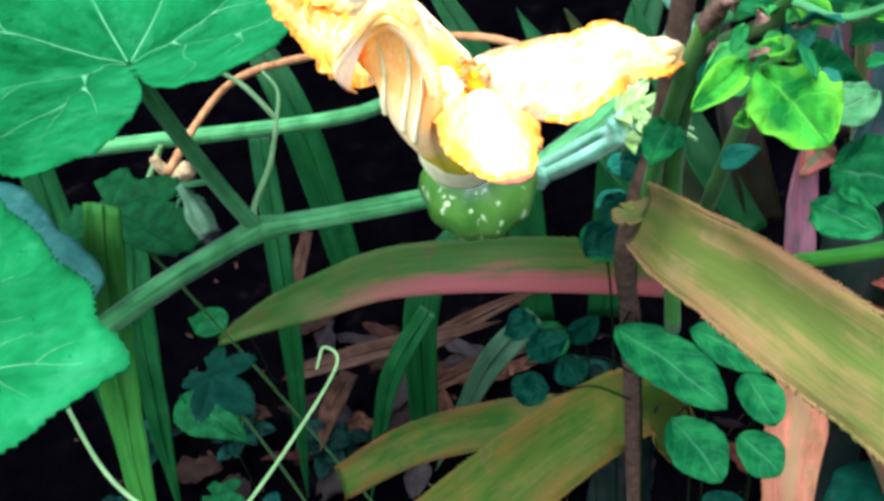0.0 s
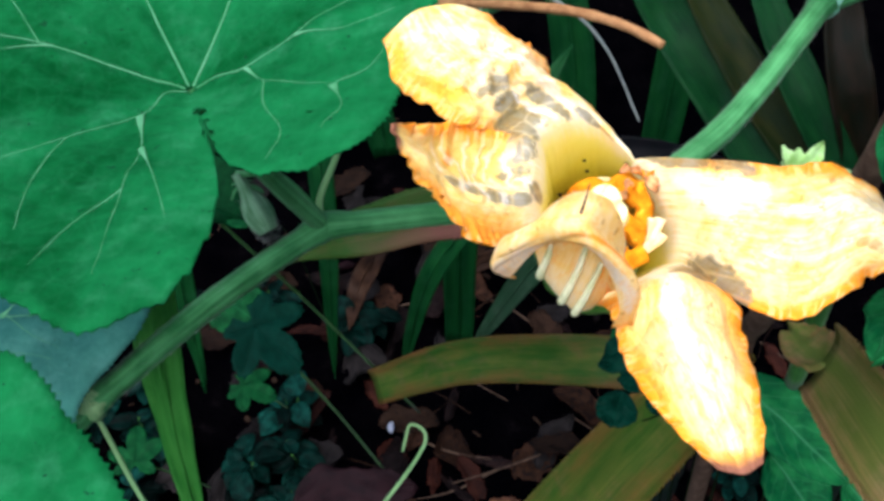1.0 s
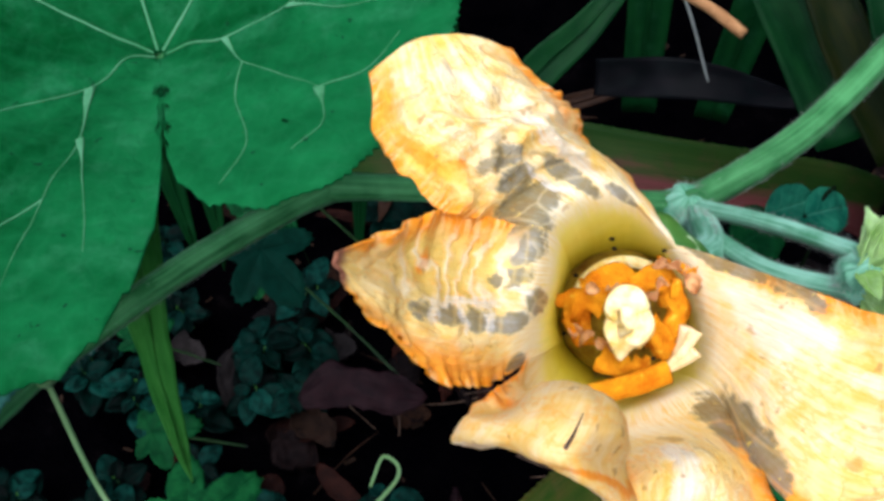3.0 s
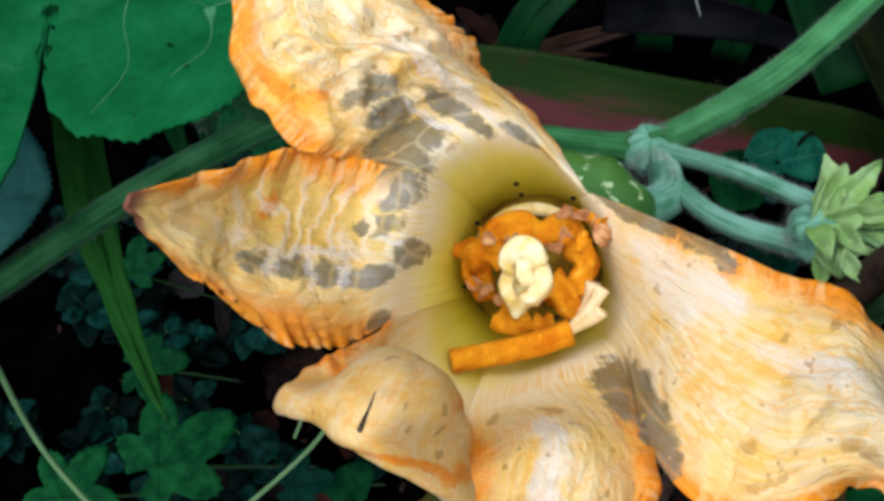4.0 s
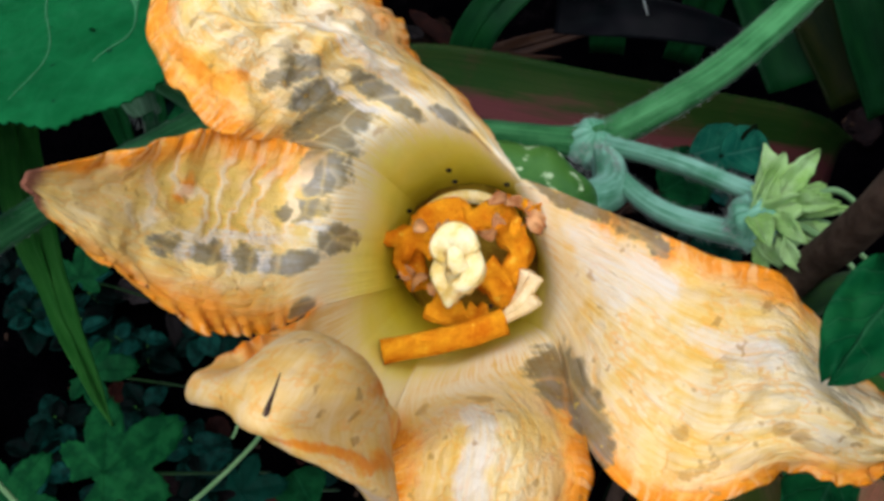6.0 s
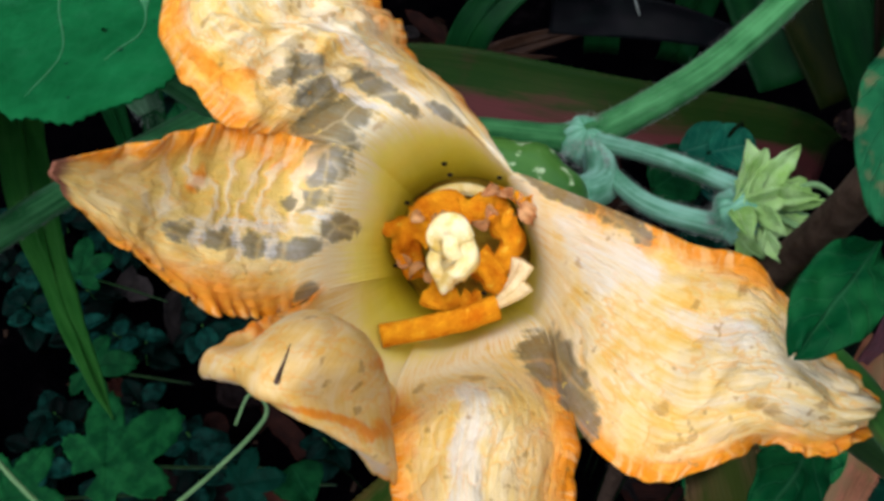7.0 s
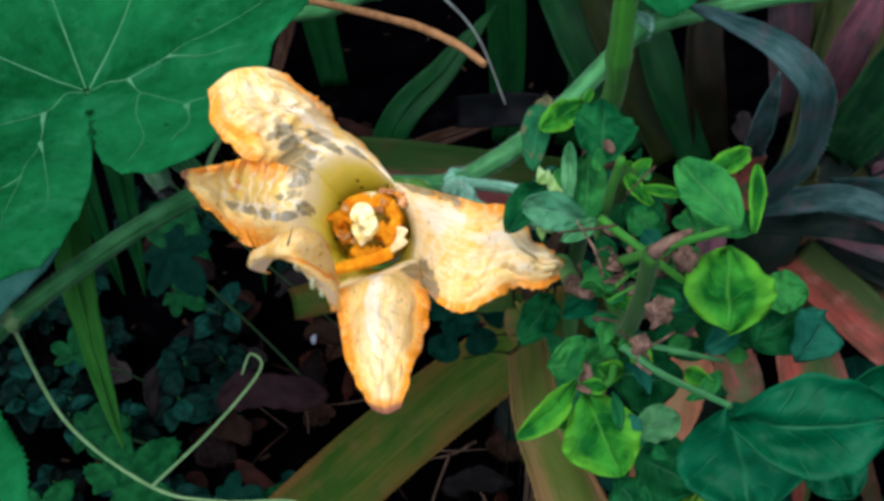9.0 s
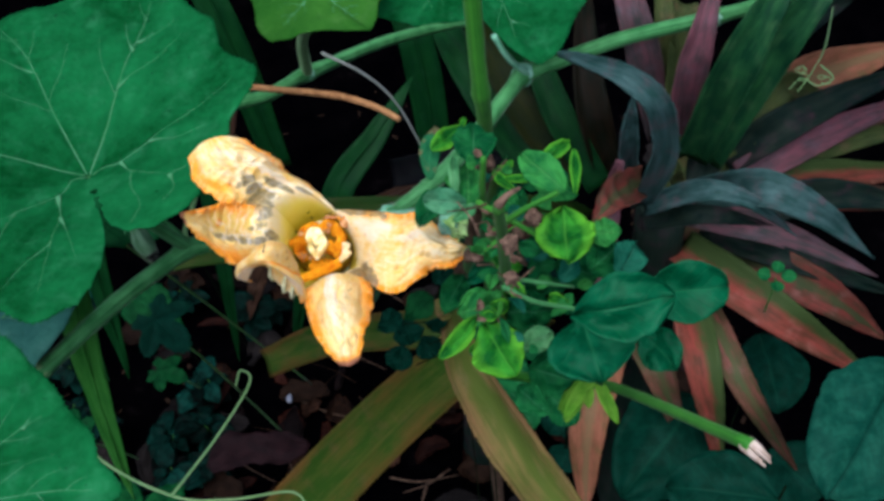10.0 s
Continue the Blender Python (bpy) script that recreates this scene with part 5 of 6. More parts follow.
    leaf('rose', 0.029, (0.285, 0.286, 0.75), (0.282, 0.274, 0.85), (0.291, 0.288, 0.9), (0.313, 0.342, 0.93))
    leaf('green', 0.037, (0.293, 0.269, 0.755), (0.305, 0.247, 0.87), (0.328, 0.255, 0.94), (0.376, 0.306, 0.98))
    leaf('green', 0.035, (0.307, 0.267, 0.755), (0.337, 0.266, 0.86), (0.371, 0.274, 0.93), (0.435, 0.331, 0.96))
    leaf('orange', 0.062, (0.351, 0.308, 0.72), (0.44, 0.394, 0.72), (0.628, 0.549, 0.62))
    leaf('dark', 0.035, (0.329, 0.279, 0.74), (0.402, 0.296, 0.78), (0.553, 0.384, 0.75))
    leaf('rose', 0.033, (0.339, 0.263, 0.735), (0.416, 0.292, 0.75), (0.57, 0.39, 0.7))
    leaf('olive', 0.028, (0.35, 0.279, 0.72), (0.449, 0.311, 0.72), (0.591, 0.397, 0.64))
    leaf('flame', 0.037, (0.338, 0.269, 0.71), (0.425, 0.279, 0.71), (0.604, 0.367, 0.6))
    leaf('red', 0.024, (0.351, 0.264, 0.7), (0.436, 0.256, 0.7), (0.598, 0.33, 0.58))
    leaf('silver', 0.022, (0.238, 0.207, 0.77), (0.244, 0.184, 0.86), (0.229, 0.168, 0.93), (0.206, 0.18, 0.95), (0.183, 0.209, 0.94), (0.165, 0.254, 0.91))
    leaf('silver', 0.018, (0.229, 0.229, 0.78), (0.22, 0.207, 0.86), (0.221, 0.21, 0.9))
    leaf('silver', 0.019, (0.241, 0.207, 0.77), (0.276, 0.179, 0.82), (0.312, 0.166, 0.82), (0.36, 0.165, 0.77))
    leaf('silver', 0.033, (0.293, 0.226, 0.76), (0.327, 0.176, 0.82), (0.374, 0.161, 0.8), (0.44, 0.172, 0.72))
    leaf('dark', 0.019, (0.24, 0.206, 0.75), (0.285, 0.178, 0.79), (0.344, 0.177, 0.77))
    leaf('pink', 0.028, (0.286, 0.229, 0.73), (0.354, 0.193, 0.74), (0.467, 0.193, 0.66))
    leaf('olive', 0.016, (0.282, 0.235, 0.75), (0.265, 0.215, 0.8), (0.261, 0.214, 0.83))
    leaf('red', 0.030, (0.243, 0.228, 0.78), (0.204, 0.156, 0.85), (0.181, 0.121, 0.86))
    leaf('flame', 0.041, (0.282, 0.215, 0.7), (0.347, 0.128, 0.71), (0.463, 0.114, 0.6))
    leaf('red', 0.043, (0.311, 0.213, 0.7), (0.383, 0.152, 0.71), (0.483, 0.159, 0.6))
    leaf('dark', 0.022, (0.304, 0.218, 0.71), (0.385, 0.167, 0.72), (0.508, 0.193, 0.62))
    leaf('flame', 0.036, (0.281, 0.198, 0.68), (0.28, 0.089, 0.69), (0.309, 0.045, 0.55))
    leaf('rust', 0.026, (0.292, 0.189, 0.68), (0.313, 0.075, 0.68), (0.383, 0.059, 0.54))
    leaf('rust', 0.033, (0.231, 0.176, 0.66), (0.248, 0.106, 0.66), (0.277, 0.086, 0.56))
    leaf('orange', 0.041, (0.219, 0.165, 0.66), (0.18, 0.063, 0.67), (0.177, 0.019, 0.55))
    # leaves at the back, darkened as if in shade, leaning away behind the vine
    leaf('blade_shaded', 0.051, (0.172, 0.392, 0.6), (0.122, 0.487, 0.64), (0.08, 0.58, 0.66), (0.046, 0.726, 0.66))
    leaf('olive_shaded', 0.040, (0.211, 0.384, 0.6), (0.159, 0.453, 0.65), (0.121, 0.543, 0.68), (0.094, 0.666, 0.69))
    leaf('blade_shaded', 0.036, (0.235, 0.378, 0.6), (0.194, 0.434, 0.66), (0.172, 0.527, 0.69), (0.162, 0.645, 0.7))
    leaf('rust_shaded', 0.038, (0.248, 0.39, 0.6), (0.23, 0.435, 0.67), (0.232, 0.518, 0.7), (0.245, 0.624, 0.71))

    # the lower, older ring of leaves behind the fresh ones
    rnd = random.Random(31)
    for k in range(40):
        a = k * 2.39996
        r, rise = rnd.uniform(0.22, 0.36), rnd.uniform(0.02, 0.16)
        c = Vector((0.272, 0.235, 0.60 + 0.003 * k))
        d = Vector((math.cos(a), math.sin(a), 0))
        if d.x < 0.15 or d.y < 0.0:
            continue
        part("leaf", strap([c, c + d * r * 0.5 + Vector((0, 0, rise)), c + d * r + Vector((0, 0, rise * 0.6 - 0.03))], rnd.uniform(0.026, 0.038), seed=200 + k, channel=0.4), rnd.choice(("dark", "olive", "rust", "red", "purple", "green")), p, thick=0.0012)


build_rosette()


def build_old_pineapple():
    p = thing("pineapple_plant", "older pineapple plant with long arching yellowed and reddish leaves", "plant", at=(0, 0, 0))
    part("stem", tube([(0.10, 0.36, 0.03), (0.11, 0.33, 0.3), (0.115, 0.29, 0.5)], 0.04, 0.025, 24, 16, 0, 0, 0.2), "dark", p)
    for k, (pts, w, m, tip, lab) in enumerate((
        ([(0.230, 0.40, 0.50), (0.179, 0.373, 0.56), (0.050, 0.324, 0.63), (-0.078, 0.335, 0.627), (-0.156, 0.326, 0.612), (-0.206, 0.336, 0.585), (-0.262, 0.350, 0.545)], 0.050, "redgreen", 0.94, "green spiny leaf with a red stripe"),
        ([(0.170, 0.330, 0.38), (0.125, 0.250, 0.53), (0.079, 0.166, 0.618), (0.013, 0.069, 0.680), (-0.046, -0.026, 0.731), (-0.092, -0.113, 0.772)], 0.056, "yellowed", 0.6, "broad yellowed green leaf"),
        ([(0.115, 0.290, 0.45), (0.036, 0.300, 0.46), (-0.090, 0.350, 0.38), (-0.195, 0.385, 0.275)], 0.046, "yellowed_shaded", 0.55, "drooping yellow-green leaf with a torn end"),
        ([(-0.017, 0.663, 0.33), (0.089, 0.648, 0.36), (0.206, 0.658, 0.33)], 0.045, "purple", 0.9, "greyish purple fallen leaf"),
    )):
        part("leaf", strap(pts, w, seed=40 + k * 1.7, tip=tip, foot=0.9), m, p, lab, thick=0.0014)


build_old_pineapple()


def build_bent_leaf():
    th = thing("pineapple_leaf", "bleached bent pineapple leaf with a broken end", "leaf")
    pts = [(0.073, -0.012, 0.950), (0.081, -0.061, 0.974), (0.092, -0.099, 0.990), (0.109, -0.137, 0.997), (0.124, -0.170, 1.003), (0.150, -0.235, 1.008), (0.185, -0.330, 0.990), (0.215, -0.45, 0.80), (0.23, -0.52, 0.45), (0.235, -0.54, 0.10)]
    part("blade", strap(pts, 0.033, ref=(-0.75, -0.35, 0.55), seed=47, tip=0.5, foot=0.8, count=90, ripple=0.005), "pale", th, thick=0.0014)
    part("torn_end", strap([(0.075, -0.014, 0.951), (0.071, 0.000, 0.942), (0.069, 0.010, 0.936)], 0.018, seed=51, teeth=0, count=12), "pale", th, "frayed brown end", thick=0.001)


build_bent_leaf()


def build_dry_leaf():
    th = thing("pineapple_leaf", "short dry pinkish brown leaf hanging among the stems", "leaf")
    part("blade", strap([(0.214, 0.200, 0.840), (0.206, 0.186, 0.805), (0.200, 0.160, 0.770), (0.201, 0.150, 0.725), (0.203, 0.150, 0.66)], 0.021, ref=(0, -0.8, 0.5), seed=63, teeth=0, tip=0.9, foot=0.3), "rose", th, thick=0.001)


build_dry_leaf()


def build_blades():
    for k, (pts, w, m) in enumerate((
        ([(-0.222, 0.150, 0.86), (-0.235, 0.125, 0.78), (-0.249, 0.105, 0.666), (-0.266, 0.090, 0.50)], 0.030, "blade"),
        ([(-0.401, 0.566, 0.55), (-0.419, 0.514, 0.40), (-0.440, 0.470, 0.12)], 0.045, "blade_shaded"),
        ([(-0.250, 0.620, 0.60), (-0.248, 0.533, 0.40), (-0.284, 0.515, 0.08)], 0.030, "blade_shaded"),
        ([(-0.120, 0.560, 0.10), (-0.097, 0.590, 0.35), (-0.030, 0.655, 0.42), (0.027, 0.738, 0.45)], 0.045, "blade_shaded"),
        ([(-0.083, 0.524, 0.40), (-0.142, 0.508, 0.30), (-0.201, 0.521, 0.06)], 0.028, "blade_shaded"),
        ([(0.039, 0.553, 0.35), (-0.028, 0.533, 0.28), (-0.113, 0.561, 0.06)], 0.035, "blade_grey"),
        ([(-0.500, 0.60, 0.60), (-0.480, 0.52, 0.40), (-0.480, 0.48, 0.10)], 0.05, "blade_shaded"),
        ([(0.05, 0.85, 0.05), (0.02, 0.92, 0.40), (-0.10, 1.05, 0.62)], 0.06, "blade_shaded"),
        ([(0.15, 0.85, 0.05), (0.20, 0.92, 0.45), (0.30, 1.10, 0.62)], 0.06, "blade_shaded"),
        ([(-0.25, 0.95, 0.05), (-0.30, 1.0, 0.40), (-0.42, 1.15, 0.55)], 0.06, "blade_shaded"),
        ([(-0.31, 0.71, 0.12), (-0.164, 0.721, 0.15), (-0.007, 0.743, 0.16)], 0.031, "dry_strap"),
        ([(-0.179, 0.727, 0.1), (-0.058, 0.779, 0.13), (0.073, 0.819, 0.16)], 0.029, "dry_strap"),
        ([(-0.328, 1.027, 0.13), (-0.335, 0.938, 0.12), (-0.342, 0.84, 0.1)], 0.024, "dry_strap"),
        ([(-0.243, 0.74, 0.08), (-0.267, 0.664, 0.08), (-0.273, 0.592, 0.08)], 0.033, "dry_strap"),
        ([(-0.12, 0.676, 0.1), (-0.037, 0.724, 0.1), (0.048, 0.73, 0.12)], 0.025, "dry_strap"),
    )):
        th = thing("strap_leaf", "long narrow green leaf blade rising from the litter" if m in ("blade", "blade_grey") else "long dry brown strap leaf lying on the litter" if m == "dry_strap" else "long green leaf blade darkened as if in the shade", "leaf", "strap leaves")
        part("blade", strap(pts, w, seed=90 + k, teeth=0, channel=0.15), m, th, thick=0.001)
        part("midrib", strap(pts, w * 0.07, seed=90 + k, teeth=0, channel=0.0), m, th, thick=0.0016)


build_blades()


# ---- the shrub ----
def build_shrub():
    s = thing("shrub", "straggling shrub with lime and deep green leaves, dry flower heads", "shrub")
    part("stem", tube([(0.11, 0.16, 0.05), (0.10, 0.15, 0.45), (0.088, 0.11, 0.75), (0.078, 0.062, 0.87), (0.092, 0.050, 0.95), (0.100, 0.040, 1.05)], 0.0065, 0.0050, 40, 12, 0, 0, 0.15), "bark", s, "brown woody stem")
    part("stem", tube([(0.100, 0.052, 1.02), (0.100, 0.030, 1.07), (0.098, 0.022, 1.103), (0.096, 0.020, 1.16), (0.092, 0.02, 1.30)], 0.0042, 0.0044, 30, 12, 0, 0, 0.06, swell=[(0.45, 0.04, 0.25)]), "stalk", s, "upright green stalk")
    part("stem", tube([(0.105, 0.07, 0.80), (0.098, 0.050, 0.93), (0.100, 0.005, 1.02), (0.104, -0.02, 1.08)], 0.0045, 0.0036, 30, 12, 0, 0, 0.1), "stalk_dark", s)
    part("twig", tube([(0.100, -0.02, 1.03), (0.102, -0.075, 1.070), (0.102, -0.090, 1.105), (0.099, -0.103, 1.155)], 0.0030, 0.0024, 30, 10, 0, 0, 0.2), "stalk_dark", s, "stubby green side branch")
    part("twig", tube([(0.099, -0.103, 1.155), (0.103, -0.102, 1.160), (0.108, -0.099, 1.160)], 0.0020, 0.0007, 14, 8, 0, 0, 0.4), "husk", s, "dry split end")
    part("stub", tube([(0.086, 0.062, 0.890), (0.087, 0.005, 0.985), (0.087, -0.050, 1.055)], 0.0038, 0.0034, 30, 12, 0, 0, 0.08), "stalk", s, "thick green broken stub")
    part("stub", tube([(0.087, -0.049, 1.054), (0.089, -0.060, 1.066), (0.092, -0.064, 1.070)], 0.0034, 0.0016, 16, 10, 0, 0, 0.5), "husk", s, "splintered brown end")
    part("stem", tube([(0.104, 0.010, 0.930), (0.105, -0.030, 0.998), (0.104, -0.062, 1.040)], 0.0034, 0.0030, 24, 10, 0, 0, 0.08), "stalk_dark", s)
    part("twig", tube([(0.092, -0.052, 1.098), (0.104, -0.062, 1.098), (0.122, -0.072, 1.092), (0.140, -0.080, 1.090)], 0.0015, 0.0011, 20, 10, 0, 0, 0.1), "stalk", s)
    part("twig", tube([(0.101, -0.088, 1.080), (0.114, -0.096, 1.078), (0.130, -0.114, 1.096)], 0.0013, 0.0010, 16, 8), "stem", s)
    part("twig", tube([(0.105, -0.095, 1.095), (0.133, -0.089, 1.077)], 0.0010, 0.0008, 12, 8), "stem", s)
    part("twig", tube([(0.100, -0.090, 1.070), (0.098, -0.096, 1.069), (0.091, -0.098, 1.066)], 0.0014, 0.001, 12, 8), "stalk", s)
    part("twig", tube([(0.099, -0.060, 1.085), (0.110, -0.070, 1.110), (0.127, -0.070, 1.122)], 0.0018, 0.0012, 16, 8), "stalk", s)
    part("twig", tube([(0.098, -0.02, 1.04), (0.095, -0.040, 1.09), (0.096, -0.045, 1.12)], 0.0022, 0.0014, 16, 8), "stalk", s)
    st = part("broken_branch", tube([(0.09, -0.06, 0.96), (0.130, -0.085, 0.985), (0.155, -0.105, 1.010), (0.187, -0.188, 1.107)], 0.0028, 0.0026, 40, 12, 0, 0, 0.05), "stalk", s, "snapped green branch")
    for k in range(7):
        a = k * 0.9
        o = Vector((0.0018 * math.cos(a), 0.0010 * math.sin(a), 0.0014 * math.sin(a + 1)))
        e = 0.010 + 0.005 * ((k * 37) % 5) / 4
        ax = Vector((0.36, -0.83, 0.42))
        part("splinter", tube([Vector((0.1862, -0.186, 1.1045)) + o, Vector((0.1862, -0.186, 1.1045)) + ax * e * 0.5 + o * 1.1, Vector((0.1862, -0.186, 1.1045)) + ax * e + o * 0.9], 0.0014, 0.0004, 10, 6, 0, 0, 0.3), "splinter", st, "pale splintered end")
    rnd = random.Random(7)
    count = iter(range(1000))

    def leaf(m, w, b, t):
        k = next(count)
        up = Vector((rnd.uniform(-0.25, 0.25), -0.6 + rnd.uniform(-0.2, 0.2), 0.8))
        part("leaf", blade(b, t, w * 1.08, up, rnd.uniform(0.30, 0.55) if m == "deep" else rnd.uniform(0.05, 0.40), rnd.uniform(0.1, 0.5), rnd.uniform(0.46, 0.56), 30, 16, rnd.uniform(0.14, 0.30), k * 1.1, 0, rnd.uniform(0.50, 0.68), frill=0.05 if m == "deep" else rnd.uniform(0.10, 0.22)), m, s, thick=0.0004)

    leaf('lime', 0.009, (0.087, 0.009, 1.085), (0.072, -0.008, 1.089))
    leaf('lime', 0.002, (0.087, 0.004, 1.09), (0.089, 0.007, 1.094))
    leaf('mid', 0.019, (0.093, -0.001, 1.098), (0.092, -0.031, 1.102))
    leaf('spotted', 0.010, (0.073, 0.017, 1.08), (0.069, -0.017, 1.084))
    leaf('bright', 0.014, (0.089, -0.014, 1.085), (0.088, -0.046, 1.089))
    leaf('pale_leaf', 0.004, (0.082, -0.013, 1.09), (0.082, -0.042, 1.094))
    leaf('grey', 0.011, (0.087, -0.05, 1.095), (0.067, -0.049, 1.099))
    leaf('mid', 0.012, (0.076, -0.01, 1.06), (0.063, -0.033, 1.064))
    leaf('pale_leaf', 0.005, (0.092, -0.047, 1.09), (0.082, -0.058, 1.094))
    leaf('bright', 0.005, (0.085, -0.028, 1.08), (0.078, -0.022, 1.084))
    leaf('lime', 0.004, (0.101, -0.027, 1.09), (0.108, -0.041, 1.094))
    leaf('lime', 0.003, (0.106, -0.036, 1.095), (0.118, -0.041, 1.099))
    leaf('bright', 0.014, (0.13, -0.068, 1.12), (0.113, -0.047, 1.124))
    leaf('lime', 0.006, (0.136, -0.037, 1.118), (0.123, -0.049, 1.122))
    leaf('lime', 0.004, (0.135, -0.068, 1.118), (0.137, -0.045, 1.122))
    leaf('bright', 0.011, (0.119, -0.049, 1.108), (0.135, -0.063, 1.112))
    leaf('bright', 0.009, (0.11, -0.052, 1.09), (0.103, -0.044, 1.094))
    leaf('mid', 0.010, (0.117, -0.035, 1.075), (0.103, -0.029, 1.079))
    leaf('lime', 0.024, (0.129, -0.094, 1.104), (0.13, -0.066, 1.108))
    leaf('bright', 0.011, (0.141, -0.073, 1.095), (0.155, -0.076, 1.099))
    leaf('mid', 0.016, (0.14, -0.087, 1.085), (0.156, -0.075, 1.089))
    leaf('blue', 0.014, (0.152, -0.094, 1.09), (0.163, -0.078, 1.094))
    leaf('mid', 0.015, (0.148, -0.072, 1.06), (0.128, -0.065, 1.064))
    leaf('lime', 0.008, (0.089, -0.095, 1.068), (0.073, -0.118, 1.072))
    leaf('lime', 0.022, (0.091, -0.098, 1.066), (0.102, -0.1235, 1.062))
    leaf('bright', 0.017, (0.1, -0.079, 1.054), (0.081, -0.086, 1.058))
    leaf('bright', 0.003, (0.085, -0.092, 1.069), (0.09, -0.085, 1.073))
    leaf('mid', 0.021, (0.102, -0.08, 1.047), (0.125, -0.084, 1.051))
    leaf('pale_leaf', 0.011, (0.107, -0.105, 1.053), (0.123, -0.1, 1.057))
    leaf('mid', 0.021, (0.112, -0.105, 1.035), (0.131, -0.116, 1.039))
    leaf('mid', 0.013, (0.105, -0.112, 1.03), (0.117, -0.129, 1.034))
    leaf('mid', 0.010, (0.124, -0.071, 1.05), (0.108, -0.073, 1.054))
    leaf('bright', 0.006, (0.127, -0.049, 1.08), (0.114, -0.059, 1.084))
    leaf('mid', 0.014, (0.084, -0.021, 1.0), (0.072, -0.046, 1.004))
    leaf('deep', 0.009, (0.098, -0.038, 1.03), (0.086, -0.051, 1.034))
    leaf('deep', 0.026, (0.127, -0.124, 1.106), (0.168, -0.126, 1.118))
    leaf('deep', 0.024, (0.158, -0.108, 1.095), (0.198, -0.109, 1.097))
    leaf('deep', 0.035, (0.135, -0.103, 1.075), (0.141, -0.135, 1.068))
    leaf('deep', 0.018, (0.165, -0.1, 1.054), (0.177, -0.121, 1.053))

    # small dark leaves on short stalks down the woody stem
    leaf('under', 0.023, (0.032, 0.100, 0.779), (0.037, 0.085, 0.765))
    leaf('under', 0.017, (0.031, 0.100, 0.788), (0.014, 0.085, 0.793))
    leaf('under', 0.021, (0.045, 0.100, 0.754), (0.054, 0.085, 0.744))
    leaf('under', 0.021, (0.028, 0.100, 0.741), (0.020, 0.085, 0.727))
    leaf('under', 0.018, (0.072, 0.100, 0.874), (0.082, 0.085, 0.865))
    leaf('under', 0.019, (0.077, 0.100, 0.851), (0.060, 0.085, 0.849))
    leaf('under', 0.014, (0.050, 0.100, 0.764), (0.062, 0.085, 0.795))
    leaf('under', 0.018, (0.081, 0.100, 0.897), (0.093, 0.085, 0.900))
    for z, x, y in ((0.735, 0.038, 0.085), (0.760, 0.050, 0.088), (0.785, 0.028, 0.092), (0.850, 0.072, 0.092), (0.870, 0.078, 0.090)):
        part("twig", tube([(0.086, 0.095, z - 0.02), ((x + 0.086) * 0.5, 0.096, z - 0.006), (x, y, z)], 0.0008, 0.0005, 14, 6), "shade_stalk", s)
    for c, r in (((0.099, -0.006, 1.073), 0.0062), ((0.092, -0.004, 1.068), 0.005), ((0.094, -0.030, 1.031), 0.0052), ((0.103, -0.111, 1.140), 0.0048), ((0.116, -0.074, 1.111), 0.0055), ((0.112, -0.060, 1.085), 0.006), ((0.104, -0.098, 1.100), 0.004)):
        h = part("dry_flower", bumpy_ball((r * 0.62, r * 0.62, r * 0.75), c, r * 1000, 0.6), "husk", s, "shrivelled brown flower head")
        for q in range(12):
            d = Vector((rnd.uniform(-1, 1), rnd.uniform(-1, 1), rnd.uniform(-0.6, 1))).normalized()
            part("dry_petal", blade(Vector(c), Vector(c) + d * r * rnd.uniform(0.65, 1.0), r * rnd.uniform(0.3, 0.55), (rnd.random(), -0.4, 0.6), 0.6, 0.5, 0.5, 6, 4, 0.3, q), "husk", h, thick=0.0004)
    # small leaves and dry threads crowded round the forks
    for q in range(64):
        f = Vector((0.107 + rnd.gauss(0, 0.014), -0.064 + rnd.gauss(0, 0.026), 1.068 + rnd.gauss(0, 0.014)))
        d = Vector((rnd.uniform(-1, 1), rnd.uniform(-1, 0.6), rnd.uniform(-0.5, 0.6))).normalized()
        ln = rnd.uniform(0.006, 0.016)
        part("leaf", blade(f, f + d * ln, ln * rnd.uniform(0.3, 0.75), (rnd.uniform(-0.7, 0.7), -0.5, 0.7), rnd.uniform(0.1, 0.6), rnd.uniform(0.1, 0.6), 0.5, 10, 8, 0.25, 60 + q, 0, 1.0), rnd.choice(("mid", "mid", "bright", "bright", "blue", "lime")), s, thick=0.0003)
    for q in range(12):
        f = Vector((0.104 + rnd.gauss(0, 0.010), -0.075 + rnd.gauss(0, 0.022), 1.090 + rnd.gauss(0, 0.016)))
        m1 = f + Vector((rnd.uniform(-1, 1), rnd.uniform(-1, 1), rnd.uniform(-0.6, 0.8))) * 0.009
        e1 = m1 + Vector((rnd.uniform(-1, 1), rnd.uniform(-1, 1), rnd.uniform(-0.6, 0.8))) * 0.012
        part("twig", tube([f, m1, e1], 0.0006, 0.0003, 12, 6), rnd.choice(("husk", "stalk", "bark")), s)
    # dry scraps caught in the fork
    for q in range(20):
        f = Vector((0.104 + rnd.gauss(0, 0.009), -0.062 + rnd.gauss(0, 0.017), 1.074 + rnd.gauss(0, 0.014)))
        d = Vector((rnd.uniform(-1, 1), rnd.uniform(-1, 1), rnd.uniform(-0.5, 0.8))).normalized() * rnd.uniform(0.004, 0.010)
        part("dry_scrap", blade(f, f + d, rnd.uniform(0.0015, 0.004), (rnd.uniform(-1, 1), -0.4, 0.7), 0.8, 0.9, 0.5, 7, 4, 0.5, 90 + q), "husk", s, "shrivelled brown scrap", thick=0.0003)
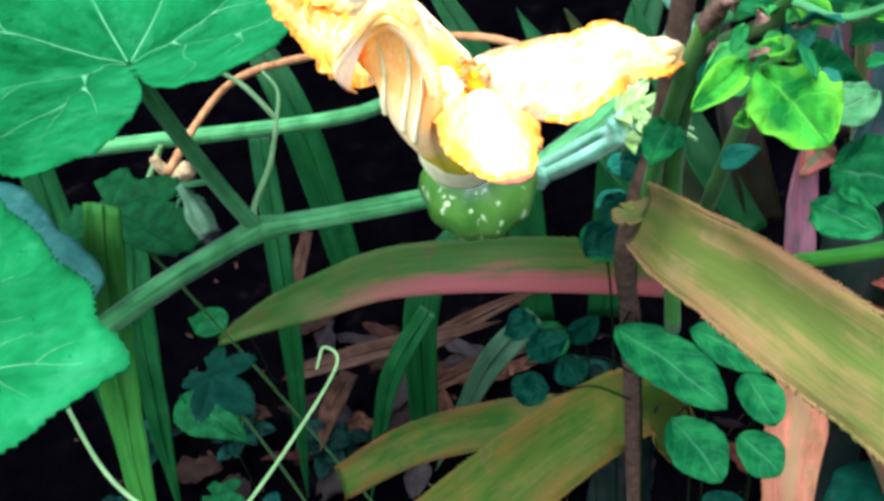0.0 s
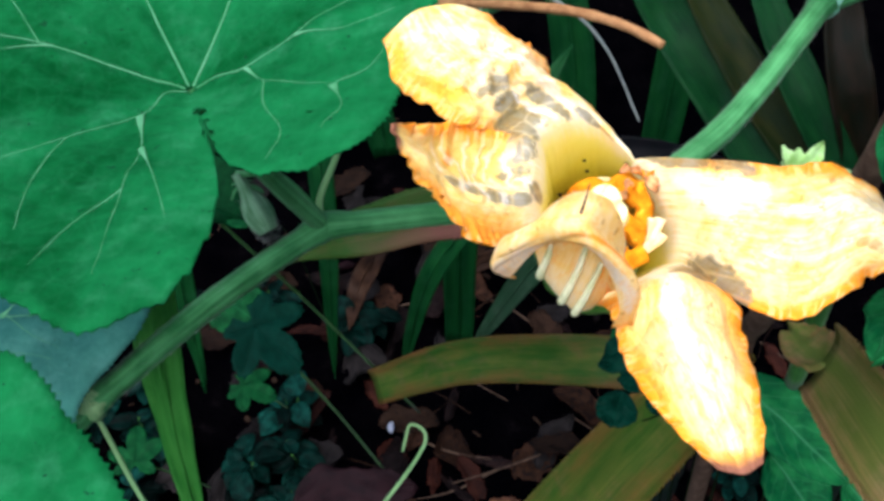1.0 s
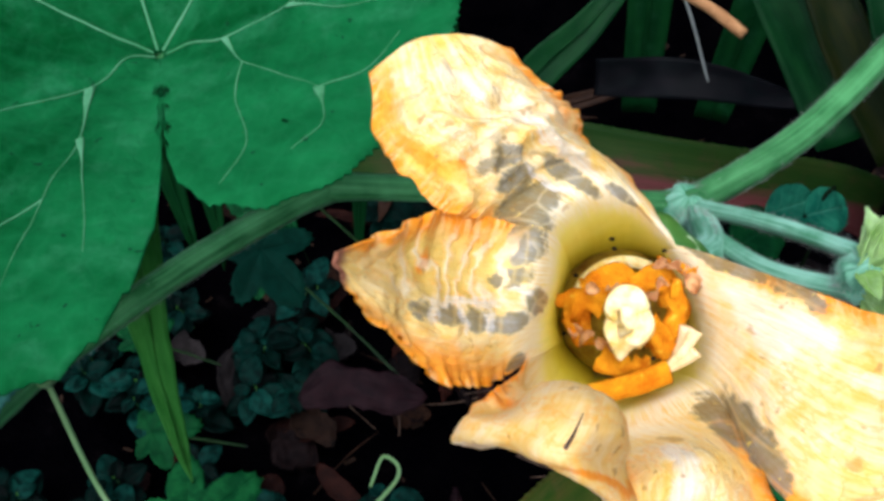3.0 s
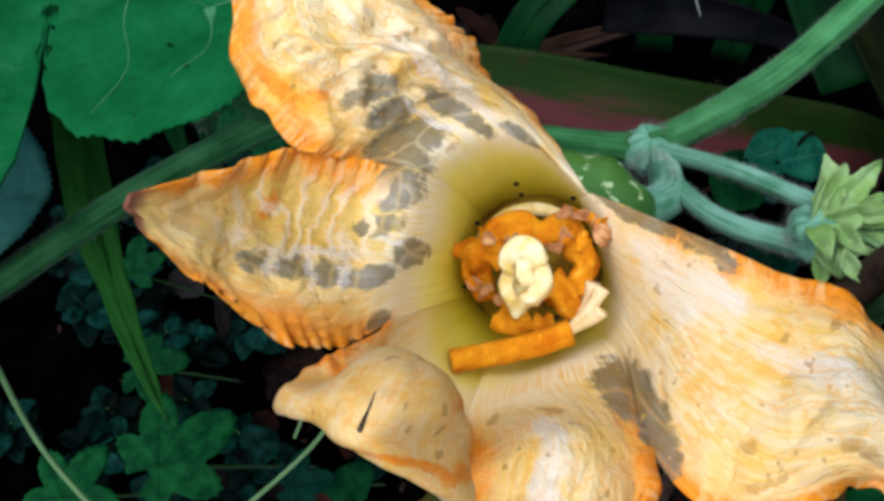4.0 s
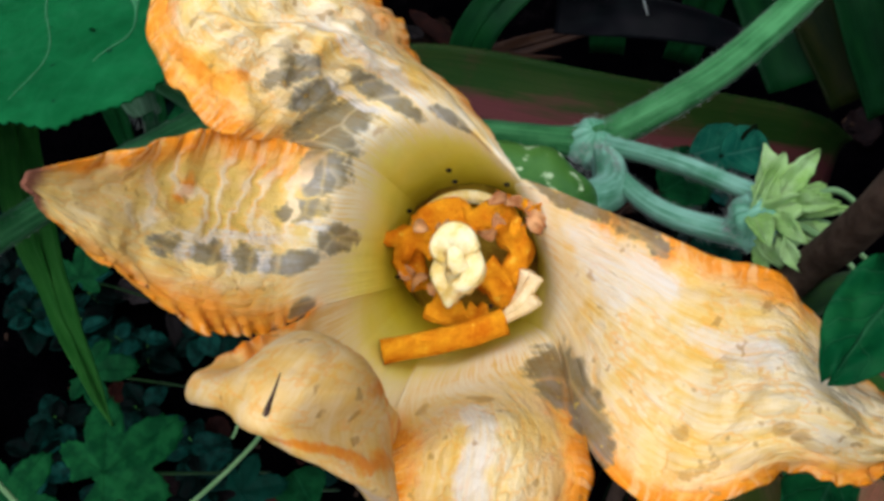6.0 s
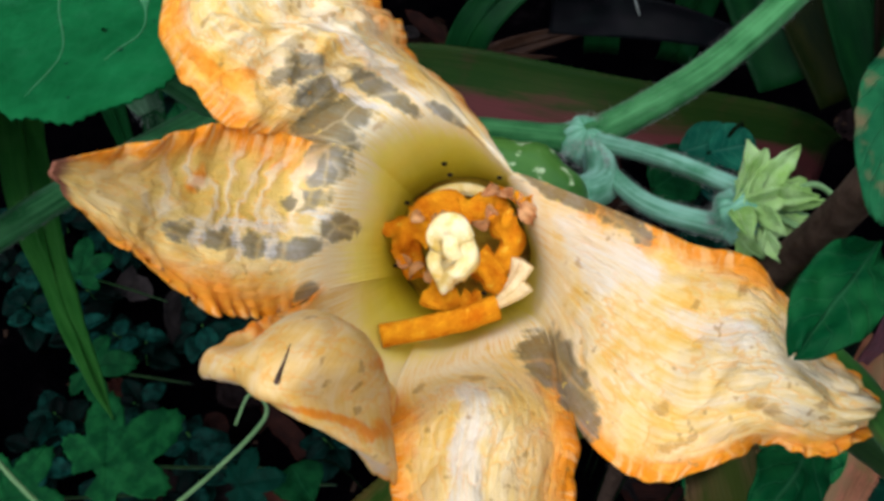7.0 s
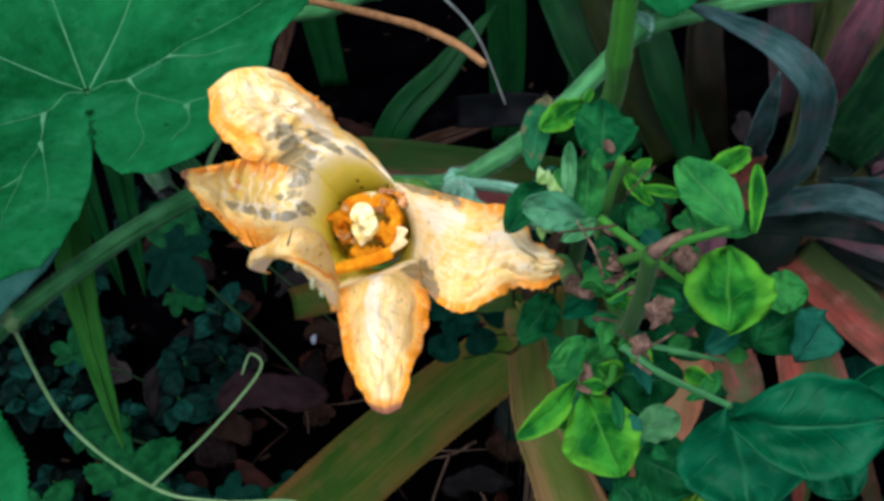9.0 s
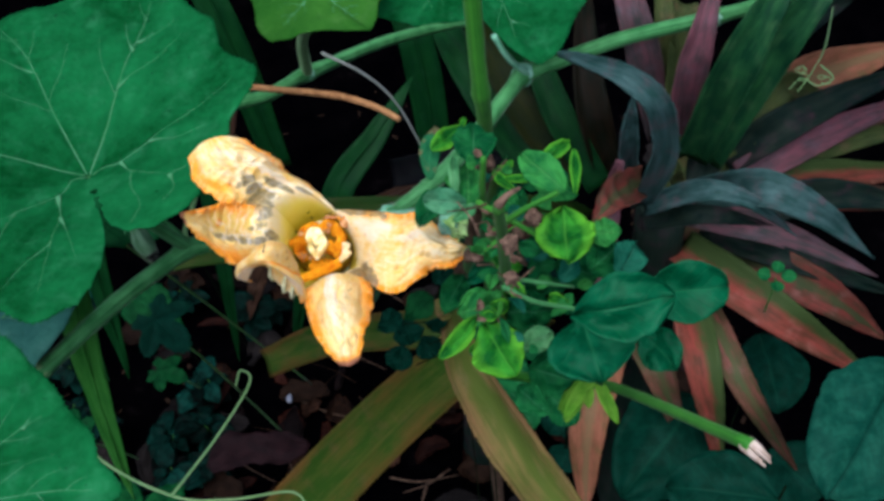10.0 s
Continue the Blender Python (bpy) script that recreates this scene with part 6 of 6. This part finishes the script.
    # pale young shoot hanging below the branch
    for q in range(9):
        f = Vector((0.141 + rnd.uniform(-0.004, 0.004), -0.114, 1.038))
        part("young_leaf", blade(f, f + Vector((rnd.uniform(-0.016, 0.012), rnd.uniform(-0.026, -0.004), rnd.uniform(-0.014, 0.002))), 0.0055, fold=0.6, nu=8, nv=6, seed=q), "shoot", s, thick=0.0004)


build_shrub()


def build_low_plants():
    count = iter(range(1000))

    def leaf(m, w, b, t):
        k = next(count)
        th = thing("undergrowth_leaf", "broad dark green leaf of low undergrowth" if m != "veined" else "large ribbed green leaf with sunken veins", "leaf", "undergrowth leaves")
        part("blade", blade(b, t, w, (0.1, -0.35, 0.9), 0.14, 0.2, 0.48 if m != "ivy" else 0.36, 26, 12, 0.12, 30 + k, 0.0 if m != "ivy" else 0.10, 0.58 if m != "ivy" else 1.2), m, th, thick=0.0006)
        bb = Vector(b)
        part("stalk", tube([bb, bb + Vector((0.02, 0.03, -0.08)), Vector((b[0] + 0.03, b[1] + 0.06, ground_z(b[0] + 0.03, b[1] + 0.06) - 0.01))], 0.0008, 0.0010, 14, 6), "shade_stalk", th)

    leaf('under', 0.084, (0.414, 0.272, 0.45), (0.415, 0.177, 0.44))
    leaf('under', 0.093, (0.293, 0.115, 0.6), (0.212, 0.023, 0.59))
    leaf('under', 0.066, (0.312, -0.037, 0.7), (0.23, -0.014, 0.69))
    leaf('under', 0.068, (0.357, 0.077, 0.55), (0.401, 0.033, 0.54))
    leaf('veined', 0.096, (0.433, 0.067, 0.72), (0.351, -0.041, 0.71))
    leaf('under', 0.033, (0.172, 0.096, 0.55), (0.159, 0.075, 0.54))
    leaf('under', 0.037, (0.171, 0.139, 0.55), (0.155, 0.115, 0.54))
    leaf('ivy', 0.043, (-0.163, 0.118, 0.36), (-0.139, 0.091, 0.35))
    leaf('mid', 0.035, (0.074, 0.075, 0.8), (0.126, 0.023, 0.79))
    leaf('mid', 0.026, (0.115, 0.07, 0.8), (0.155, 0.046, 0.79))
    leaf('mid', 0.035, (0.108, 0.074, 0.72), (0.131, 0.034, 0.71))
    leaf('mid', 0.028, (0.145, 0.058, 0.72), (0.165, 0.035, 0.71))
    leaf('mid', 0.028, (0.153, 0.088, 0.74), (0.166, 0.056, 0.73))
    leaf('ivy', 0.026, (0.051, 0.178, 0.7), (0.024, 0.158, 0.69))
    leaf('ivy', 0.03, (0.069, 0.185, 0.76), (0.1, 0.223, 0.75))
    leaf('blue', 0.022, (0.076, 0.182, 0.8), (0.103, 0.203, 0.79))
    leaf('blue', 0.02, (0.079, 0.142, 0.86), (0.101, 0.158, 0.85))
    leaf('ivy', 0.061, (-0.377, 0.467, 0.35), (-0.29, 0.402, 0.34))
    leaf('ivy', 0.04, (-0.32, 0.522, 0.4), (-0.377, 0.557, 0.39))


build_low_plants()


def lobed_leaf(at, size, turn, tilt, material, seed, label):
    """A five-lobed toothed leaf on a thin stalk; turn: degrees of its middle lobe from +x."""
    th = thing("creeper_leaf", label, "leaf", "creeper leaves", at)
    th.rotation_euler = [radians(a) for a in tilt]
    lobes = ((0, 1.0), (58, 0.82), (-58, 0.86), (118, 0.55), (-118, 0.58))
    rnd = random.Random(seed)
    lobes = [(a + rnd.uniform(-7, 7), k * rnd.uniform(0.9, 1.1)) for a, k in lobes]
    nseg, rings = 150, 10

    def height(x, y):
        r = math.hypot(x, y)
        a = math.degrees(math.atan2(y, x)) - turn
        fold = min(abs((a - b + 180) % 360 - 180) for b, _ in lobes)
        return -1.2 * r * r + 0.10 * r * min(1.0, fold / 25) + 0.05 * size * noise.noise((x / size * 1.6 + seed, y / size * 1.6, seed))

    bm = bmesh.new()
    uv = bm.loops.layers.uv.new("UVMap")
    vs = []
    for i in range(rings + 1):
        row = []
        for j in range(nseg + 1):
            a = 360.0 * j / nseg
            d = [(abs((a - b + 180) % 360 - 180), k) for b, k in lobes]
            R = max(k * (0.36 + 0.64 * max(0.0, 1 - (q / 36) ** 1.5)) for q, k in d) * size
            if 160 < a < 200:
                R *= 0.35
            R *= 1 + (0.05 if i == rings and j % 3 == 1 else 0.0) + 0.04 * noise.noise((a * 0.05, seed, 1))
            r = R * max(0.01, i / rings)
            t = radians(a + turn)
            x, y = r * math.cos(t), r * math.sin(t)
            row.append(bm.verts.new((x, y, height(x, y))))
        vs.append(row)
    for i in range(rings):
        for j in range(nseg):
            f = bm.faces.new((vs[i][j], vs[i][j + 1], vs[i + 1][j + 1], vs[i + 1][j]))
            for lp in f.loops:
                lp[uv].uv = (0.5, 0.9)
    bl = part("blade", bm, material, th, thick=0.0006)
    for b, k in lobes:
        t = radians(b + turn)
        pts = [Vector((k * size * q * math.cos(t), k * size * q * math.sin(t), 0)) for q in (0.02, 0.3, 0.6, 0.9)]
        pts = [Vector((p.x, p.y, height(p.x, p.y) + 0.0004)) for p in pts]
        part("vein", tube(pts, 0.0006, 0.0002, 12, 6), material, bl)
    z0 = ground_z(at[0], at[1] + 0.05) - at[2]
    part("stalk", tube([(0, 0, -0.001), (0.01, 0.02, z0 * 0.4), (0.015, 0.05, z0 - 0.005)], 0.0011, 0.0014, 16, 6), "stalk_dark", th)


def build_creeper():
    low = "dark green lobed creeper leaf with a toothed edge"
    lobed_leaf((-0.222, 0.215, 0.640), 0.046, -40, (12, 0, 0), "under", 1, low)
    lobed_leaf((-0.262, 0.240, 0.790), 0.072, -38, (14, -6, 0), "ivy", 2, "large dark green lobed creeper leaf under the vine")
    lobed_leaf((-0.262, 0.058, 0.500), 0.062, 48, (10, 0, 0), "ivy_light", 3, "bright toothed creeper leaf in the shade")
    lobed_leaf((-0.340, 0.030, 0.460), 0.050, 70, (8, 4, 0), "ivy_light", 4, low)
    lobed_leaf((-0.185, 0.080, 0.420), 0.034, 20, (8, 0, 0), "under", 5, low)
    lobed_leaf((-0.390, 0.190, 0.300), 0.045, 15, (8, 0, 0), "ivy", 6, low)
    lobed_leaf((-0.450, 0.300, 0.260), 0.045, 100, (8, 0, 0), "ivy", 7, low)
    lobed_leaf((-0.360, 0.420, 0.220), 0.040, -20, (8, 0, 0), "ivy", 8, low)


build_creeper()


def build_dead_stems():
    tw = thing("twig", "bent dry brown twig hooked over the vine", "twig")
    part("wood", tube([(-0.228, 0.277, 0.790), (-0.211, 0.334, 0.800), (-0.175, 0.336, 0.83), (-0.107, 0.287, 0.87), (-0.018, 0.232, 0.905), (0.020, 0.207, 0.914), (0.042, 0.190, 0.913)], 0.0032, 0.0024, 60, 10, 0, 0, 0.25), "twig", tw)
    s = thing("straw", "thin grey dry grass straw hanging down", "straw")
    part("stem", tube([(-0.040, 0.40, 0.80), (0.001, 0.366, 0.80), (0.029, 0.345, 0.78), (0.053, 0.319, 0.735)], 0.0016, 0.0007, 40, 6), "straw", s)


build_dead_stems()


def build_curls():
    th = thing("tendril", "pale green curled tendril resting on a pineapple leaf", "tendril")
    for k, pts in enumerate((((0.442, 0.394, 0.815), (0.421, 0.342, 0.815), (0.403, 0.314, 0.812), (0.386, 0.294, 0.808)), ((0.412, 0.322, 0.812), (0.420, 0.306, 0.810), (0.404, 0.298, 0.810), (0.392, 0.306, 0.812), (0.380, 0.300, 0.806)))):
        part("coil", tube(pts, 0.0008, 0.0005, 36, 6), "stem_pale", th)
    for q in range(5):
        c = Vector((0.398 + 0.012 * math.cos(q * 2.1), 0.306 + 0.010 * math.sin(q * 1.7), 0.810 + 0.001 * q))
        part("coil", tube([c + Vector((0.004 * math.cos(a), 0.0035 * math.sin(a), 0.0006 * a)) for a in [0.9 * i + q for i in range(8)]], 0.0005, 0.0004, 30, 6), "stem_pale", th)


build_curls()


def build_sprig():
    th = thing("sprig", "small sprig of round green leaflets in the shade", "plant", at=(0.333, 0.122, 0.773))
    part("stem", tube([(0, 0, -0.05), (0.002, 0.002, -0.02), (0, 0, 0)], 0.0009, 0.0006, 12, 6), "stalk_dark", th)
    for dx, dy in ((0.016, -0.002), (-0.014, 0.004), (0.006, 0.014), (-0.002, -0.016)):
        part("leaflet", blade((dx * 0.25, dy * 0.25, 0.0), (dx, dy, 0.002), 0.0105, (0, -0.4, 0.9), 0.1, 0.1, 0.5, 10, 8, 0.08, dx * 100, 0, 0.55), "mid", th, thick=0.0003)


build_sprig()


# ---- litter and ground plants ----
def dead_leaf(length, width, seed, curl):
    """A withered leaf: ragged outline, rolled edges and a crumpled blade."""
    nu, nv = 22, 12
    rows = []
    for i in range(nu + 1):
        f = i / nu
        body = max(0.0, math.sin(math.pi * f ** 0.85)) ** 0.55
        side = [width * 0.5 * body * (1 + 0.45 * noise.noise((f * 3.1, seed, k)) + 0.28 * noise.noise((f * 9.0, seed * 1.7, k))) + 0.0006 for k in (0.0, 5.0)]
        row = []
        for j in range(nv + 1):
            v = 2 * j / nv - 1
            w = side[0] if v < 0 else side[1]
            roll = curl * 1.5 * abs(v) ** 1.6 * (0.6 + 0.8 * noise.noise((f * 2, seed, 3)))
            y = math.copysign(w * math.sin(min(2.4, abs(v) * (1 + roll)) * 0.9) / 0.9, v)
            z = w * roll * 0.9 * abs(v) - curl * length * 0.5 * (f - 0.5) ** 2
            z += 0.10 * width * noise.noise((f * 4 + seed, v * 1.8, seed)) + 0.05 * width * noise.noise((f * 10, v * 4, seed))
            row.append(Vector((length * (f - 0.5), y + 0.12 * length * noise.noise((f * 1.5, seed, 9)), z)))
        rows.append(row)
    return grid(rows)


def build_litter():
    rnd = random.Random(11)
    big = thing("fallen_leaf", "long brown fallen leaf lying on the soil", "leaf", "fallen leaves", (-0.235, 0.335, 0.115))
    big.rotation_euler = (radians(14), radians(4), radians(14))
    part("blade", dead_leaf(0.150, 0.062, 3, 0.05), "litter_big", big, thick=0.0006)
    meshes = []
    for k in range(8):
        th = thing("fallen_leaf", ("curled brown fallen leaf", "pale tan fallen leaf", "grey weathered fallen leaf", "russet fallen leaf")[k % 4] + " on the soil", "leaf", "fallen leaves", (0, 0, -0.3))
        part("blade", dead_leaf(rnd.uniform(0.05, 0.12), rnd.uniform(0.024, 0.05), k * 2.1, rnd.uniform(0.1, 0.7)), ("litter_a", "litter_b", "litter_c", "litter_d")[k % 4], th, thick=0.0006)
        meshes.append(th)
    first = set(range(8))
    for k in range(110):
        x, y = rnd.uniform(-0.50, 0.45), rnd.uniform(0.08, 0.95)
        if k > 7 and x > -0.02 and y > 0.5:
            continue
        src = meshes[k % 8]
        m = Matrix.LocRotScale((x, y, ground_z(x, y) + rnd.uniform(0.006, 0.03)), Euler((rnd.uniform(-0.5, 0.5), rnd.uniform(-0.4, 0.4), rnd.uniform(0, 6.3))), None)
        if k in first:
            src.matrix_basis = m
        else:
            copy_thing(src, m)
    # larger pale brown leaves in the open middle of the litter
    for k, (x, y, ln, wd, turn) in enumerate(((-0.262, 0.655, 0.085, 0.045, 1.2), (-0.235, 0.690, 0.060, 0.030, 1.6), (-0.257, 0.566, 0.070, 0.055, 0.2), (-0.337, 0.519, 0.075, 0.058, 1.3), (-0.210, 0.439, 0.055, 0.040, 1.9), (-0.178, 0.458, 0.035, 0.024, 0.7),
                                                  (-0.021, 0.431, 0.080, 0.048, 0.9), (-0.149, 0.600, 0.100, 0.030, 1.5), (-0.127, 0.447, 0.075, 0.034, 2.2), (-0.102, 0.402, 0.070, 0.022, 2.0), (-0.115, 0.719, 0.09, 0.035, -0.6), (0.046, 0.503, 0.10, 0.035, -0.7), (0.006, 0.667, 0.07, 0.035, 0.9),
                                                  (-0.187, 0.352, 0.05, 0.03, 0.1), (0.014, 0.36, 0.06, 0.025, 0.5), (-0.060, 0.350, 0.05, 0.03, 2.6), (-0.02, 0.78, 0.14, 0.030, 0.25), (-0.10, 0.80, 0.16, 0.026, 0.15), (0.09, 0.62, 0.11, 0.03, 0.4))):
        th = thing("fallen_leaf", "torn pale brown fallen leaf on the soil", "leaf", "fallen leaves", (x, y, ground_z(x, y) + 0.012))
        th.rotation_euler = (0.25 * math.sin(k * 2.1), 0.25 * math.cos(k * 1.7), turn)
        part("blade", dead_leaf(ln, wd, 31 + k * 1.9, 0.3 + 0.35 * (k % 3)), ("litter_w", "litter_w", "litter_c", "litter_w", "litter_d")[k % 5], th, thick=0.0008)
    # bits of bark and dead twigs lying about
    barks = []
    for k in range(5):
        th = thing("bark_piece", "rough purplish brown piece of bark on the soil", "bark", "bark pieces", (0, 0, -0.3))
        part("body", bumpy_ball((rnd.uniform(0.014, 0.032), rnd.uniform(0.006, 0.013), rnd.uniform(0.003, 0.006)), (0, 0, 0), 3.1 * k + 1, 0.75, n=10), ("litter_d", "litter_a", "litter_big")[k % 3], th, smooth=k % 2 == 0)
        barks.append(th)
    for k in range(46):
        x, y = rnd.uniform(-0.38, 0.34), rnd.uniform(0.12, 0.85)
        mt = Matrix.LocRotScale((x, y, ground_z(x, y) + 0.005), Euler((rnd.uniform(-0.4, 0.4), rnd.uniform(-0.4, 0.4), rnd.uniform(0, 6.3))), None)
        if k < 5:
            barks[k].matrix_basis = mt
        else:
            copy_thing(barks[k % 5], mt)
    for k in range(34):
        x, y = rnd.uniform(-0.34, 0.32), rnd.uniform(0.15, 0.75)
        a, ln = rnd.uniform(0, 6.3), rnd.uniform(0.05, 0.13)
        th = thing("dead_twig", "thin dry brown twig lying on the litter", "twig", "dead twigs", (x, y, ground_z(x, y) + 0.008))
        d = Vector((math.cos(a), math.sin(a), 0))
        part("wood", tube([-d * ln * 0.5, Vector((rnd.uniform(-0.01, 0.01), rnd.uniform(-0.01, 0.01), rnd.uniform(0.0, 0.012))), d * ln * 0.5 + Vector((0, 0, rnd.uniform(-0.004, 0.02)))], rnd.uniform(0.0008, 0.0022), 0.0006, 16, 7, 0, 0, 0.2), rnd.choice(("bark", "litter_b", "bark")), th)
    chips = bmesh.new()
    for k in range(160):
        x, y = rnd.uniform(-0.7, 0.6), rnd.uniform(0.0, 1.2)
        c = Vector((x, y, ground_z(x, y) + rnd.uniform(0.0, 0.008)))
        a, ln, w = rnd.uniform(0, 6.3), rnd.uniform(0.005, 0.016), rnd.uniform(0.002, 0.007)
        d, s = Vector((math.cos(a), math.sin(a), rnd.uniform(-0.3, 0.3))), Vector((-math.sin(a), math.cos(a), rnd.uniform(-0.3, 0.3)))
        up = Vector((0, 0, w * 0.35))
        lo = [c + d * ln * i + s * w * j for i, j in ((-0.5, -0.5), (0.5, -0.35), (0.45, 0.5), (-0.5, 0.4))]
        vs = [chips.verts.new(p) for p in lo] + [chips.verts.new(p + up) for p in lo]
        for f in ((4, 5, 6, 7), (0, 1, 5, 4), (1, 2, 6, 5), (2, 3, 7, 6), (3, 0, 4, 7)):
            chips.faces.new([vs[i] for i in f])
    tagged(part("wood_chips", chips, "chip", smooth=False), "crumbled brown bark and wood chips on the soil", "litter", kind="stuff")
    st = thing("stone", "small white stone among the litter", "stone", at=(-0.212, 0.470, 0.03))
    part("body", bumpy_ball((0.004, 0.0075, 0.004), (0, 0, 0), 4, 0.5), "white_bit", st)


build_litter()


def build_ground_cover():
    rnd = random.Random(21)
    kinds = []
    for k in range(4):
        th = thing("ground_cover_plant", "low creeping plant with small bluish green leaves", "plant", "ground cover plants", (0, 0, -0.4))
        part("stem", tube([(0, 0, -0.02), (0.004, 0.002, 0.03), (0.002, 0.006, 0.06)], 0.0012, 0.0008, 10, 6), "stalk_dark", th)
        for q in range(9):
            a, h = q * 2.4 + k, 0.02 + 0.005 * q
            r = rnd.uniform(0.018, 0.044)
            b = Vector((0.003 * math.cos(a), 0.003 * math.sin(a), h))
            part("leaf", blade(b, b + Vector((r * math.cos(a), r * math.sin(a), rnd.uniform(-0.004, 0.008))), r * 0.72, (0, -0.2, 1), 0.3, 0.3, 0.42, 8, 6, 0.08, q + k * 9), "ground_leaf_shaded", th, thick=0.0004)
        kinds.append(th)
    for k in range(46):
        x = rnd.uniform(-0.66, -0.30) if k % 6 else rnd.uniform(-0.3, 0.4)
        y = rnd.uniform(0.10, 0.75)
        if -0.32 < x < -0.13 and 0.26 < y < 0.42:
            x -= 0.2
        m = Matrix.LocRotScale((x, y, ground_z(x, y)), Euler((rnd.uniform(-0.2, 0.2), rnd.uniform(-0.2, 0.2), rnd.uniform(0, 6.3))), None) @ Matrix.Scale(1, 4)
        if k < 4:
            kinds[k].matrix_basis = m
        else:
            copy_thing(kinds[k % 4], m)


build_ground_cover()
